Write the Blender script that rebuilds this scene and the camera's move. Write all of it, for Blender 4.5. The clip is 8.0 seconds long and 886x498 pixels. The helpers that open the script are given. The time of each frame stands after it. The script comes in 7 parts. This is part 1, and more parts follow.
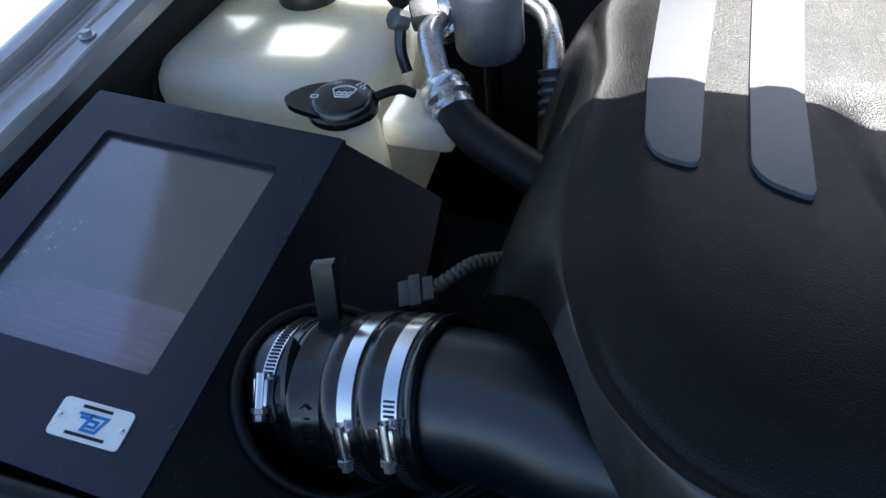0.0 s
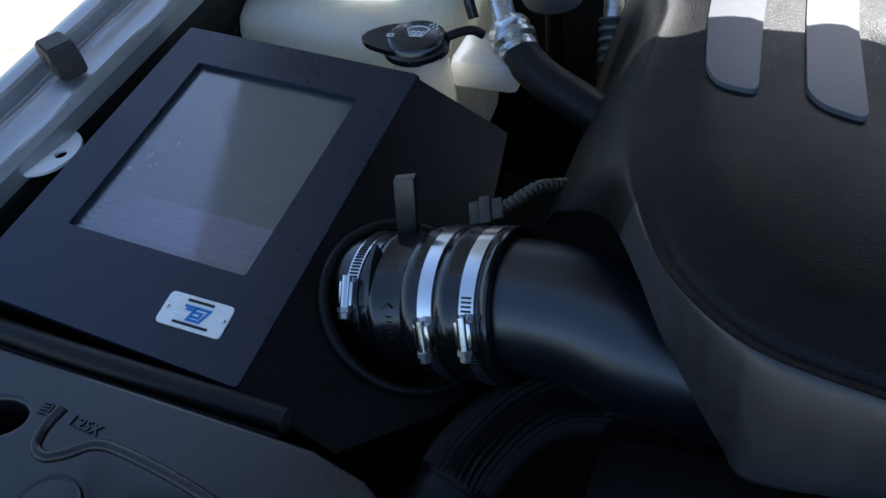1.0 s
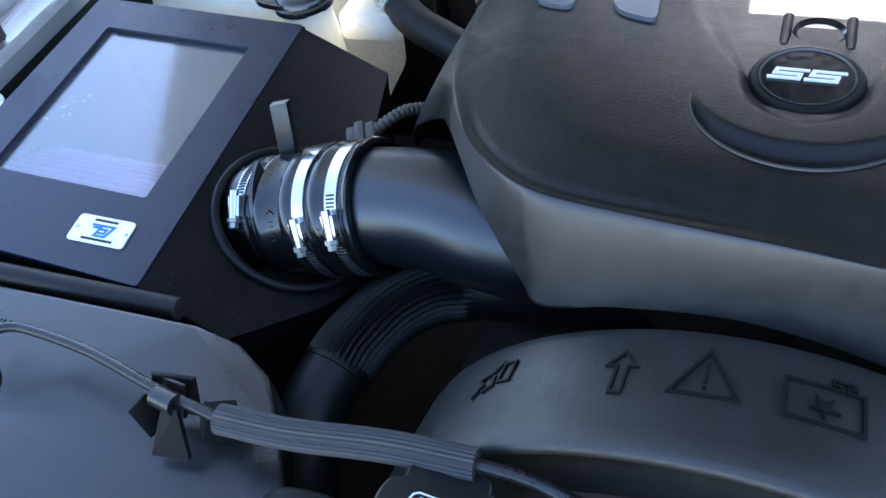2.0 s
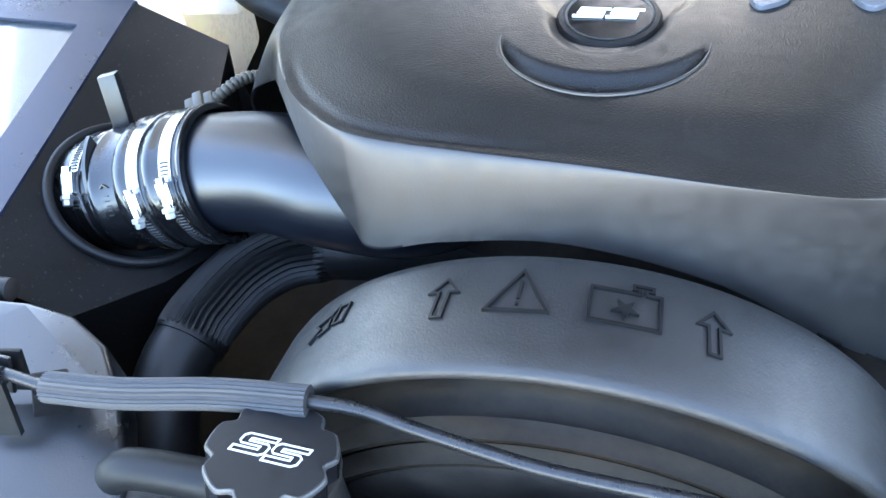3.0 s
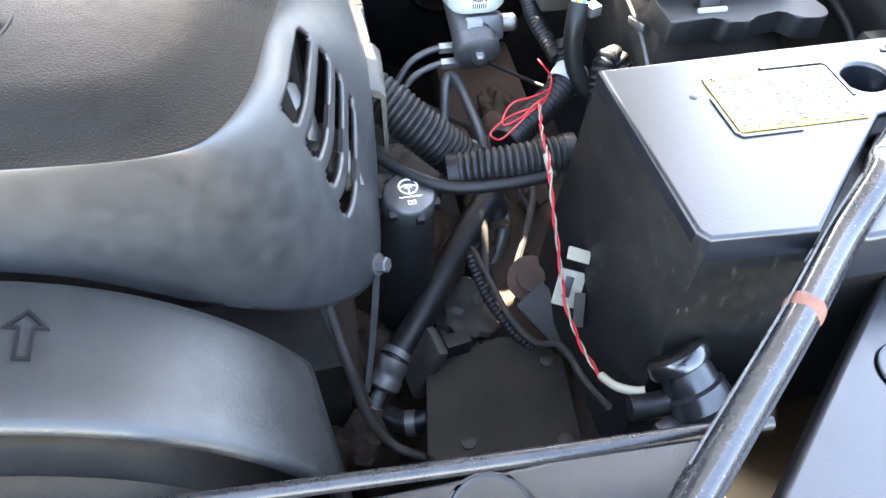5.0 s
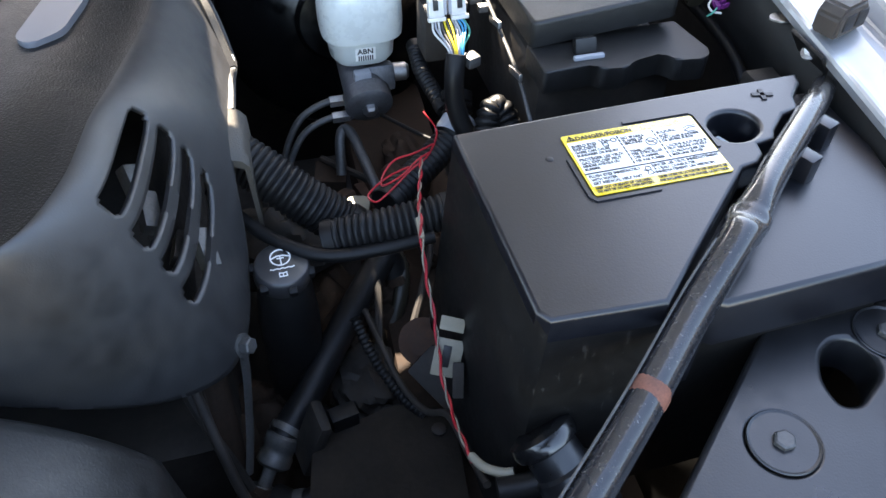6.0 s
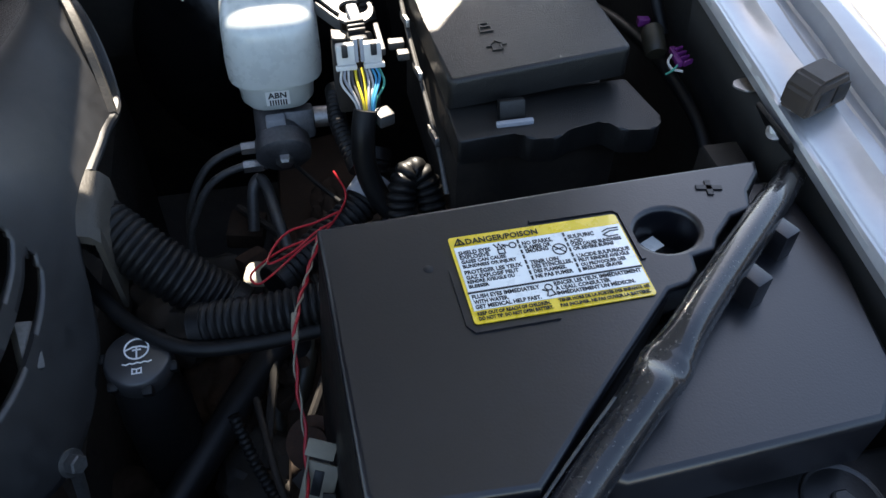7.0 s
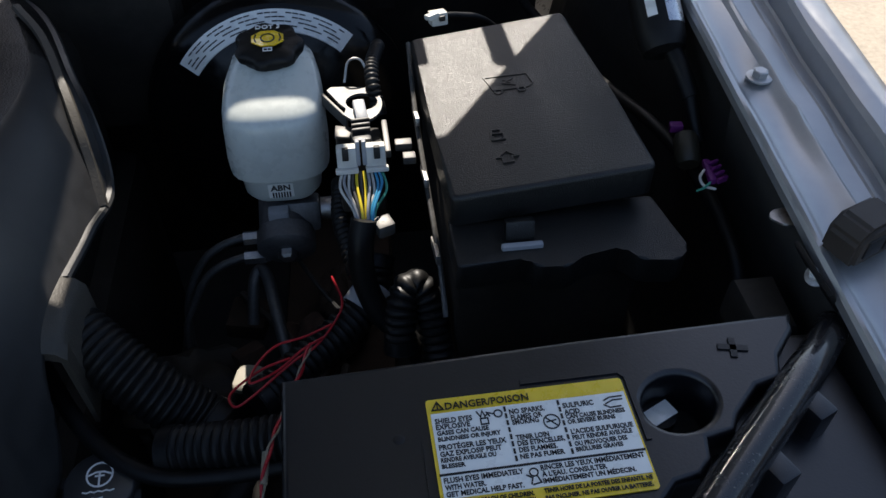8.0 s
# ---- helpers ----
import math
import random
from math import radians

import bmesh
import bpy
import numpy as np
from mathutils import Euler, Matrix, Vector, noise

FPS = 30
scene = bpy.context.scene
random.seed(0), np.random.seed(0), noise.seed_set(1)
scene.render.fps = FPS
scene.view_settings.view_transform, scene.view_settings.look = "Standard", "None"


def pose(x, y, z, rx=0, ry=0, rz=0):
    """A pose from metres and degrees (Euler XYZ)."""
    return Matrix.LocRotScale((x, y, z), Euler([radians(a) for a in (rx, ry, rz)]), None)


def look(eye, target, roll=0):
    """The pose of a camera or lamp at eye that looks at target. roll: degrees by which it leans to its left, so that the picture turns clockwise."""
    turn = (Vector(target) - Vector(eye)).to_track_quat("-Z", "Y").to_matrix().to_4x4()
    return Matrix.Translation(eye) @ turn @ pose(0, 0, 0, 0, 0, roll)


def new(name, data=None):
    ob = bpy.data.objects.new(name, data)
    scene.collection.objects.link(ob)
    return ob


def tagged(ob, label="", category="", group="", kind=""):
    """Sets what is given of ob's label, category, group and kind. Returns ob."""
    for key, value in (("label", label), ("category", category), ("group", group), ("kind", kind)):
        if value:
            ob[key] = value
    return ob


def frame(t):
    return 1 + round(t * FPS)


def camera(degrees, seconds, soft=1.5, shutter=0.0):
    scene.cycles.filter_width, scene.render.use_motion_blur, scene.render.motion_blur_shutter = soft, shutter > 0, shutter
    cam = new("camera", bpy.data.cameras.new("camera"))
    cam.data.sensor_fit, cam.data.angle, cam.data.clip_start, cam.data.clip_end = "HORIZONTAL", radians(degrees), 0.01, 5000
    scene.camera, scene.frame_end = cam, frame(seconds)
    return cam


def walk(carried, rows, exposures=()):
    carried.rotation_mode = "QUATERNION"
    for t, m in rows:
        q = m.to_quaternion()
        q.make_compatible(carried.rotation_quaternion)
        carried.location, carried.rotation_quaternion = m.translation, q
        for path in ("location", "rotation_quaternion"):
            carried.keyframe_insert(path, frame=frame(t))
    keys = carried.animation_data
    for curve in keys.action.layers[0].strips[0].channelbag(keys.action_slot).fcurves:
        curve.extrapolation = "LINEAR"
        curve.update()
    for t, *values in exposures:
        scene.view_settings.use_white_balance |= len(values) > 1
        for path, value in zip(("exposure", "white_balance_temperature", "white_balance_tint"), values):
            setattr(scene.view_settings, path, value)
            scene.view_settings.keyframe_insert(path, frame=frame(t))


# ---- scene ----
cam = camera(57.8, 8.0)
PATH = [
    (0, pose(-0.1261, -0.1589, 1.3886, 45.65, 5.46, 22.45)),
    (0.3, pose(-0.1365, -0.1807, 1.3871, 45.44, 6.01, 23.81)),
    (0.5, pose(-0.1395, -0.1972, 1.3869, 45.20, 6.15, 24.40)),
    (0.8, pose(-0.1369, -0.2186, 1.3891, 44.75, 5.97, 24.82)),
    (1, pose(-0.1252, -0.2371, 1.3914, 44.72, 6.02, 25.13)),
    (1.2, pose(-0.1064, -0.2538, 1.3935, 44.71, 6.10, 24.76)),
    (2.3, pose(0.0444, -0.3269, 1.3775, 45.01, 8.52, 20.50)),
    (2.5, pose(0.0524, -0.3291, 1.3741, 44.61, 8.46, 19.29)),
    (2.8, pose(0.0627, -0.3266, 1.3643, 44.03, 6.82, 16.11)),
    (3, pose(0.0669, -0.3304, 1.3611, 43.68, 5.94, 13.70)),
    (3.2, pose(0.0760, -0.3291, 1.3589, 43.20, 5.25, 11.61)),
    (3.5, pose(0.0934, -0.3314, 1.3527, 43.01, 4.65, 8.66)),
    (3.8, pose(0.1196, -0.3312, 1.3449, 42.87, 3.00, 4.54)),
    (4, pose(0.1405, -0.3310, 1.3349, 42.65, 2.12, 1.45)),
    (4.2, pose(0.1634, -0.3276, 1.3297, 42.40, 1.31, -1.72)),
    (4.5, pose(0.1914, -0.3235, 1.3250, 41.91, -0.93, -6.55)),
    (4.7, pose(0.2099, -0.3207, 1.3229, 42.02, -2.51, -9.41)),
    (5, pose(0.2432, -0.3128, 1.3258, 42.54, -2.73, -12.50)),
    (5.2, pose(0.2610, -0.3102, 1.3300, 42.99, -3.31, -13.76)),
    (6.3, pose(0.3637, -0.2722, 1.3365, 43.77, -0.40, -15.13)),
    (6.5, pose(0.3798, -0.2577, 1.3316, 43.75, -0.43, -14.44)),
    (6.7, pose(0.4044, -0.2359, 1.3243, 43.62, -0.76, -13.58)),
    (7, pose(0.4501, -0.1971, 1.3156, 43.21, -1.54, -12.40)),
    (7.3, pose(0.4778, -0.1639, 1.3211, 42.68, -1.80, -11.64)),
    (7.5, pose(0.4860, -0.1506, 1.3218, 43.97, -1.08, -10.75)),
    (7.8, pose(0.4927, -0.1388, 1.3268, 45.34, -0.59, -9.11)),
    (8, pose(0.4974, -0.1272, 1.3246, 45.08, -0.66, -7.95)),
]
EXPOSURE = [
    (0, 1.57, 6100, 10), (0.5, 1.47, 6000, 10), (1.2, 1.34, 5950, 10), (2.3, 3.75, 6100, 12), (2.5, 3.92, 6100, 12), (3.0, 4.75, 6750, 10), (3.5, 5.05, 7050, 10),
    (4.0, 5.45, 7250, 11), (4.5, 5.85, 7700, 12), (5.0, 5.42, 7900, 13), (5.2, 5.05, 7900, 12), (6.3, 3.15, 7250, 14), (7.0, 2.35, 7100, 12), (8.0, 1.0, 6750, 12),
]
walk(cam, PATH, EXPOSURE)

# ---- light ----
world = bpy.data.worlds.new("sky")
scene.world = world
world.use_nodes = True
wn = world.node_tree
sky = wn.nodes.new("ShaderNodeTexSky")
sky.sky_type, sky.sun_disc = "NISHITA", False
sky.sun_elevation, sky.sun_rotation = radians(44), radians(0)
wn.nodes["Background"].inputs["Strength"].default_value = 0.11
wn.links.new(sky.outputs[0], wn.nodes["Background"].inputs["Color"])
sun = new("sun", bpy.data.lights.new("sun", "SUN"))
sun.data.energy, sun.data.angle, sun.data.color = 4.5, radians(0.5), (1.0, 0.95, 0.86)
sun.matrix_world = look((0.0, 6.0, 6.8), (0.0, 0.0, 1.0))


# ---- materials ----
def material(name, base, rough=0.5, metal=0.0, grain=0.0, grain_scale=900.0, vary=0.12, vary_scale=14.0, dust=0.0,
             dust_colour=(0.30, 0.26, 0.21), wear=0.0, transmission=0.0, coat=0.0, specular=0.42, uneven=1.0, streak=1.0, translucent=0.0):
    m = bpy.data.materials.new(name)
    m.use_nodes = True
    t = m.node_tree
    n, l = t.nodes, t.links
    b = n["Principled BSDF"]
    b.inputs["Metallic"].default_value = metal
    b.inputs["Transmission Weight"].default_value = transmission
    b.inputs["Coat Weight"].default_value = coat
    b.inputs["Specular IOR Level"].default_value = specular
    if translucent:
        b.inputs["Subsurface Weight"].default_value, b.inputs["Subsurface Scale"].default_value = 1.0, 1.0
        b.inputs["Subsurface Radius"].default_value = (0.075, 0.066, 0.048)
        glow, mix = n.new("ShaderNodeBsdfTranslucent"), n.new("ShaderNodeMixShader")
        glow.inputs["Color"].default_value = (*base, 1)
        mix.inputs["Fac"].default_value = translucent
        l.new(b.outputs[0], mix.inputs[1]), l.new(glow.outputs[0], mix.inputs[2]), l.new(mix.outputs[0], n["Material Output"].inputs["Surface"])
    if transmission:
        b.inputs["IOR"].default_value = 1.80
    co = n.new("ShaderNodeTexCoord")

    def noise_tex(scale, detail, rough_):
        x = n.new("ShaderNodeTexNoise")
        x.inputs["Scale"].default_value, x.inputs["Detail"].default_value, x.inputs["Roughness"].default_value = scale, detail, rough_
        l.new(co.outputs["Object"], x.inputs["Vector"])
        return x

    big, mid = noise_tex(vary_scale, 5, 0.6), noise_tex(vary_scale * 9, 4, 0.6)
    both = n.new("ShaderNodeMath")
    both.operation = "ADD"
    l.new(big.outputs["Fac"], both.inputs[0]), l.new(mid.outputs["Fac"], both.inputs[1])
    span = n.new("ShaderNodeMapRange")
    span.inputs["From Min"].default_value, span.inputs["From Max"].default_value = 0.7, 1.3
    span.inputs["To Min"].default_value, span.inputs["To Max"].default_value = 1 - vary, 1 + vary
    l.new(both.outputs[0], span.inputs["Value"])
    tone = n.new("ShaderNodeMix")
    tone.data_type, tone.blend_type = "RGBA", "MULTIPLY"
    tone.inputs["Factor"].default_value = 1.0
    tone.inputs["A"].default_value = (*base, 1)
    l.new(span.outputs["Result"], tone.inputs["B"])
    colour = tone.outputs["Result"]
    if dust:
        spots = noise_tex(vary_scale * 0.6, 8, 0.72)
        amount = n.new("ShaderNodeMapRange")
        amount.inputs["From Min"].default_value, amount.inputs["From Max"].default_value = 0.42, 0.72
        amount.inputs["To Min"].default_value, amount.inputs["To Max"].default_value = dust * 0.25, dust
        l.new(spots.outputs["Fac"], amount.inputs["Value"])
        over = n.new("ShaderNodeMix")
        over.data_type = "RGBA"
        over.inputs["B"].default_value = (*dust_colour, 1)
        l.new(amount.outputs["Result"], over.inputs["Factor"]), l.new(colour, over.inputs["A"])
        colour = over.outputs["Result"]
    if wear:
        chips = noise_tex(vary_scale * 22, 3, 0.5)
        run = n.new("ShaderNodeMapping")
        run.inputs["Scale"].default_value = (1, 1, streak)
        l.new(co.outputs["Object"], run.inputs["Vector"]), l.new(run.outputs["Vector"], chips.inputs["Vector"])
        amount = n.new("ShaderNodeMapRange")
        amount.inputs["From Min"].default_value, amount.inputs["From Max"].default_value = 0.66, 0.70
        amount.inputs["To Max"].default_value = wear
        l.new(chips.outputs["Fac"], amount.inputs["Value"])
        over = n.new("ShaderNodeMix")
        over.data_type = "RGBA"
        over.inputs["B"].default_value = (0.35, 0.33, 0.30, 1)
        l.new(amount.outputs["Result"], over.inputs["Factor"]), l.new(colour, over.inputs["A"])
        colour = over.outputs["Result"]
    l.new(colour, b.inputs["Base Color"])
    gloss = n.new("ShaderNodeMapRange")
    gloss.inputs["From Min"].default_value, gloss.inputs["From Max"].default_value = 0.7, 1.3
    gloss.inputs["To Min"].default_value, gloss.inputs["To Max"].default_value = max(rough - 0.09 * uneven, 0.01), min(rough + 0.11 * uneven, 1)
    l.new(both.outputs[0], gloss.inputs["Value"])
    l.new(gloss.outputs["Result"], b.inputs["Roughness"])
    if grain:
        fine = noise_tex(grain_scale, 2, 0.5)
        bump = n.new("ShaderNodeBump")
        bump.inputs["Strength"].default_value, bump.inputs["Distance"].default_value = min(grain, 1.0), 0.0002 * max(grain, 1.0)
        l.new(fine.outputs["Fac"], bump.inputs["Height"])
        l.new(bump.outputs["Normal"], b.inputs["Normal"])
    return m


M = dict(
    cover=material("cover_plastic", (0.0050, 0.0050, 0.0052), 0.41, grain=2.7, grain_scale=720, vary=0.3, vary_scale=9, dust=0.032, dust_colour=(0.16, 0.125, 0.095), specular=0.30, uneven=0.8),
    fuse=material("fuse_box_plastic", (0.007, 0.007, 0.007), 0.36, grain=2.2, grain_scale=1300, vary=0.25, vary_scale=9, dust=0.010, specular=0.47, uneven=0.6),
    grimy=material("grimy_plastic", (0.009, 0.0075, 0.006), 0.62, grain=1.8, grain_scale=260, vary=0.6, vary_scale=22, dust=0.30, dust_colour=(0.06, 0.043, 0.030), specular=0.16),
    capgrey=material("cap_plastic", (0.022, 0.022, 0.024), 0.36, grain=0.3, vary=0.2, dust=0.05, specular=0.8),
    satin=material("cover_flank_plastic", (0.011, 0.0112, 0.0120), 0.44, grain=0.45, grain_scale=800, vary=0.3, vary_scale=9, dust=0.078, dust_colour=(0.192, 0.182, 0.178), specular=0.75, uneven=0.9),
    shroud=material("shroud_plastic", (0.007, 0.0072, 0.0078), 0.46, grain=1.0, grain_scale=600, vary=0.3, dust=0.03, specular=0.65),
    panel=material("panel_plastic", (0.007, 0.0075, 0.009), 0.33, grain=0.35, grain_scale=700, vary=0.25, vary_scale=8, dust=0.012, specular=0.65),
    battery=material("battery_plastic", (0.0050, 0.0055, 0.0080), 0.31, grain=0.3, grain_scale=800, vary=0.12, dust=0.002, specular=0.66, uneven=0.25),
    batside=material("scuffed_plastic", (0.005, 0.005, 0.005), 0.42, grain=0.4, grain_scale=300, vary=0.4, dust=0.05, streak=0.3, dust_colour=(0.16, 0.13, 0.11), wear=0.06, specular=0.23),
    # lid: reflected sky blue is put into the base; the box sides stay black
    lid=material("sky_tinted_coat", (0.0060, 0.0110, 0.0280), 0.33, specular=0.5, grain=0.3, grain_scale=1100, vary=0.15, dust=0.01),
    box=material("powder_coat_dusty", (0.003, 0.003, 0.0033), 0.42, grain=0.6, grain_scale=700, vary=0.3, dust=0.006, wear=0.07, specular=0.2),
    bumper=material("bumper_rubber", (0.030, 0.024, 0.021), 0.6, grain=0.3, vary=0.2, dust=0.05),
    rubber=material("rubber", (0.004, 0.004, 0.0044), 0.48, grain=0.2, vary=0.25, dust=0.012, specular=0.26),
    hose=material("hose_rubber", (0.0055, 0.0055, 0.006), 0.46, grain=0.25, vary=0.3, dust=0.015, specular=0.27),
    gloss=material("gloss_black", (0.006, 0.006, 0.0066), 0.20, vary=0.2, grain=0.2, grain_scale=500, specular=0.8),
    enamel=material("black_enamel", (0.003, 0.003, 0.0032), 0.16, vary=0.15, specular=0.3),
    # tube: black, with a little reflected sky blue in its base
    tube=material("tube_plastic", (0.0045, 0.0062, 0.0105), 0.32, grain=0.22, grain_scale=700, vary=0.12, specular=1.0, uneven=0.3),
    # edge: dusty black plastic, paled to carry the sun's glare on it
    edge=material("sunlit_dusty_edge", (0.036, 0.032, 0.026), 0.55, grain=1.4, grain_scale=700, vary=0.3, vary_scale=30, dust=0.2, dust_colour=(0.16, 0.13, 0.10)),
    strip=material("satin_strip", (0.10, 0.105, 0.12), 0.40, vary=0.06, uneven=0.2),
    # dark: brown grime, its dust paled further to stand in for lens haze
    dark=material("hazed_grime", (0.0035, 0.0034, 0.0033), 0.7, grain=1.0, grain_scale=160, vary=0.6, vary_scale=22, dust=0.5, dust_colour=(0.080, 0.062, 0.048)),
    rustgrime=material("rusty_grime", (0.020, 0.0135, 0.0095), 0.8, grain=1.6, grain_scale=180, vary=0.7, vary_scale=26, dust=0.5, dust_colour=(0.055, 0.030, 0.018), specular=0.2),
    rust=material("rust", (0.045, 0.022, 0.013), 0.85, grain=0.9, grain_scale=260, vary=0.5, vary_scale=40),
    chrome=material("bright_steel", (0.72, 0.72, 0.73), 0.20, 1.0, vary=0.05, vary_scale=60, uneven=0.3),
    steel=material("dull_steel", (0.42, 0.41, 0.40), 0.42, 1.0, grain=0.15, vary=0.25, vary_scale=50),
    cast=material("cast_aluminium", (0.15, 0.15, 0.155), 0.55, 0.85, grain=0.8, grain_scale=420, vary=0.3, vary_scale=40),
    castlight=material("pale_cast_aluminium", (0.34, 0.34, 0.35), 0.46, 0.8, grain=0.5, grain_scale=420, vary=0.2, vary_scale=40),
    alu=material("aluminium_pipe", (0.62, 0.62, 0.63), 0.30, 1.0, grain=0.2, vary=0.15, vary_scale=50),
    silver=material("silver_paint", (0.35, 0.355, 0.365), 0.37, 0.6, grain=0.12, grain_scale=1500, vary=0.08, vary_scale=10, coat=0.4, dust=0.03),
    silvercoat=material("silver_clearcoat", (0.62, 0.63, 0.64), 0.28, 0.4, vary=0.05, coat=0.8),
    rodmetal=material("dark_rod", (0.035, 0.035, 0.037), 0.30, 0.7, vary=0.2, vary_scale=60, dust=0.05),
    brace=material("brace_paint", (0.014, 0.014, 0.016), 0.24, 0.0, grain=0.1, vary=0.3, vary_scale=24, wear=0.25, coat=0.4),
    foam=material("sleeve_foam", (0.030, 0.030, 0.032), 0.5, grain=0.2, vary=0.15, dust=0.04),
    white=material("white_paint", (0.80, 0.80, 0.79), 0.4, vary=0.04),
    ink=material("black_ink", (0.008, 0.008, 0.009), 0.45),
    blue=material("blue_ink", (0.02, 0.20, 0.52), 0.4, vary=0.05),
    yellow=material("yellow_label", (0.92, 0.62, 0.015), 0.30, vary=0.05, coat=1.0, specular=0.9),
    paper=material("white_label", (0.88, 0.88, 0.84), 0.30, vary=0.04, coat=1.0, specular=0.9),
    tank=material("milky_plastic", (0.94, 0.91, 0.79), 0.30, vary=0.04, translucent=0.40, coat=0.2),
    resv=material("reservoir_plastic", (0.55, 0.58, 0.55), 0.3, vary=0.06, coat=0.2),
    red=material("red_wire", (0.36, 0.010, 0.018), 0.35, vary=0.1),
    wire_y=material("yellow_wire", (0.65, 0.50, 0.03), 0.4),
    wire_b=material("blue_wire", (0.03, 0.24, 0.42), 0.4),
    wire_w=material("white_wire", (0.55, 0.54, 0.50), 0.4),
    wire_g=material("green_wire", (0.05, 0.28, 0.20), 0.4),
    purple=material("purple_plastic", (0.12, 0.014, 0.12), 0.45),
    grey=material("grey_plastic", (0.28, 0.29, 0.31), 0.45, vary=0.1),
    filter=material("filter_cotton", (0.50, 0.25, 0.37), 0.85, grain=0.1, grain_scale=900, vary=0.15),
    dull=material("dull_bracket", (0.10, 0.098, 0.095), 0.5, 0.6, grain=0.3, vary=0.3, vary_scale=50),
    brownhose=material("brown_hose", (0.030, 0.026, 0.018), 0.42, vary=0.2),
    tape=material("cream_tape", (0.23, 0.205, 0.15), 0.5, vary=0.15, dust=0.1),
    glass=material("clear_acrylic", (0.80, 0.88, 1.0), 0.02, transmission=0.94, vary=0.02, specular=0.9),
    liner=material("hood_liner_fibre", (0.045, 0.045, 0.047), 0.9, grain=1.2, grain_scale=300, vary=0.3, vary_scale=20, specular=0.1),
    olive=material("olive_plastic", (0.055, 0.048, 0.034), 0.34, vary=0.2, dust=0.1),
    rustscrape=material("scraped_rust", (0.13, 0.048, 0.030), 0.7, grain=0.8, grain_scale=400, vary=0.5, vary_scale=90),
    hoodin=material("hood_inner", (0.325, 0.372, 0.430), 0.45, 0.0, vary=0.08, vary_scale=5),
    innerwall=material("dusty_inner_wall", (0.009, 0.009, 0.0085), 0.6, grain=0.2, vary=0.3, vary_scale=12, dust=0.10, dust_colour=(0.035, 0.028, 0.022)),
    # for the unseen screen that darkens reflections from the right
    fence=material("brown_screen", (0.11, 0.09, 0.07), 0.8, grain=0.5, grain_scale=50, vary=0.35, vary_scale=3),
    ground=material("pale_concrete", (0.38, 0.33, 0.265), 0.9, grain=0.8, grain_scale=120, vary=0.22, vary_scale=6),
)


# ---- mesh tools ----
def thing(name, at, label, category, group="", kind=""):
    ob = new(name)
    ob.location = at
    ob.empty_display_size = 0.02
    return tagged(ob, label, category, group, kind)


def nudge(ob, x, y, z):
    """Move a built thing with all its parts."""
    ob.location = ob.location + Vector((x, y, z))


def world_of(ob):
    v = Vector((0, 0, 0))
    while ob is not None:
        v = v + ob.location
        ob = ob.parent
    return v


def finish(bm, mat, name, sharp=38):
    bmesh.ops.remove_doubles(bm, verts=bm.verts, dist=1e-6)
    bmesh.ops.recalc_face_normals(bm, faces=bm.faces)
    for f in bm.faces:
        turns = [e.calc_face_angle(0) for e in f.edges if len(e.link_faces) == 2]
        f.smooth = len(f.verts) <= 4 and not (len(f.verts) == 3 and f.calc_area() > 4e-6 and abs(f.normal.z) > 0.995) and any(radians(0.5) < a < radians(sharp) for a in turns)
    for e in bm.edges:
        if len(e.link_faces) == 2 and e.calc_face_angle(0) > radians(sharp):
            e.smooth = False
    me = bpy.data.meshes.new(name)
    bm.to_mesh(me)
    bm.free()
    me.materials.append(mat)
    return me


def part(name, bm, mat, parent, label="", sharp=38):
    """One mesh under a thing or a part; the bmesh is in world metres."""
    w = world_of(parent)
    bmesh.ops.translate(bm, verts=bm.verts, vec=-w)
    ob = new(name, finish(bm, mat, name, sharp))
    ob.parent = parent
    return tagged(ob, label)


def solo(name, bm, mat, label, category="", group="", kind="", sharp=38):
    return tagged(new(name, finish(bm, mat, name, sharp)), label, category, group, kind)


def ring_faces(bm, rings, closed=True, caps=True):
    for a, b in zip(rings, rings[1:]):
        k = len(a)
        for i in range(k if closed else k - 1):
            j = (i + 1) % k
            bm.faces.new((a[i], a[j], b[j], b[i]))
    if caps and closed:
        bm.faces.new(rings[0][::-1])
        bm.faces.new(rings[-1])


def smooth_line(points, n):
    """Catmull-Rom through the points, n steps to each span."""
    p = [Vector(q) for q in points]
    p = [2 * p[0] - p[1], *p, 2 * p[-1] - p[-2]]
    out = []
    for i in range(1, len(p) - 2):
        for k in range(n):
            t = k / n
            out.append(0.5 * (2 * p[i] + (p[i + 1] - p[i - 1]) * t + (2 * p[i - 1] - 5 * p[i] + 4 * p[i + 1] - p[i + 2]) * t * t
                              + (3 * p[i] - p[i - 1] - 3 * p[i + 1] + p[i + 2]) * t ** 3))
    out.append(p[-2])
    return out


def sweep(bm, line, radius, seg=14, caps=True, flat=1.0):
    """A tube along a line of points; radius is a number or a function of 0..1."""
    line = [Vector(p) for p in line]
    n = len(line)
    up = None
    rings = []
    for i, p in enumerate(line):
        d = (line[min(i + 1, n - 1)] - line[max(i - 1, 0)]).normalized()
        if up is None:
            up = d.orthogonal().normalized()
        up = (up - d * up.dot(d)).normalized()
        side = d.cross(up)
        r = radius(i / (n - 1)) if callable(radius) else radius
        rings.append([bm.verts.new(p + r * (math.cos(a) * up + math.sin(a) * side * flat)) for a in (2 * math.pi * k / seg for k in range(seg))])
    ring_faces(bm, rings, True, caps)
    return bm


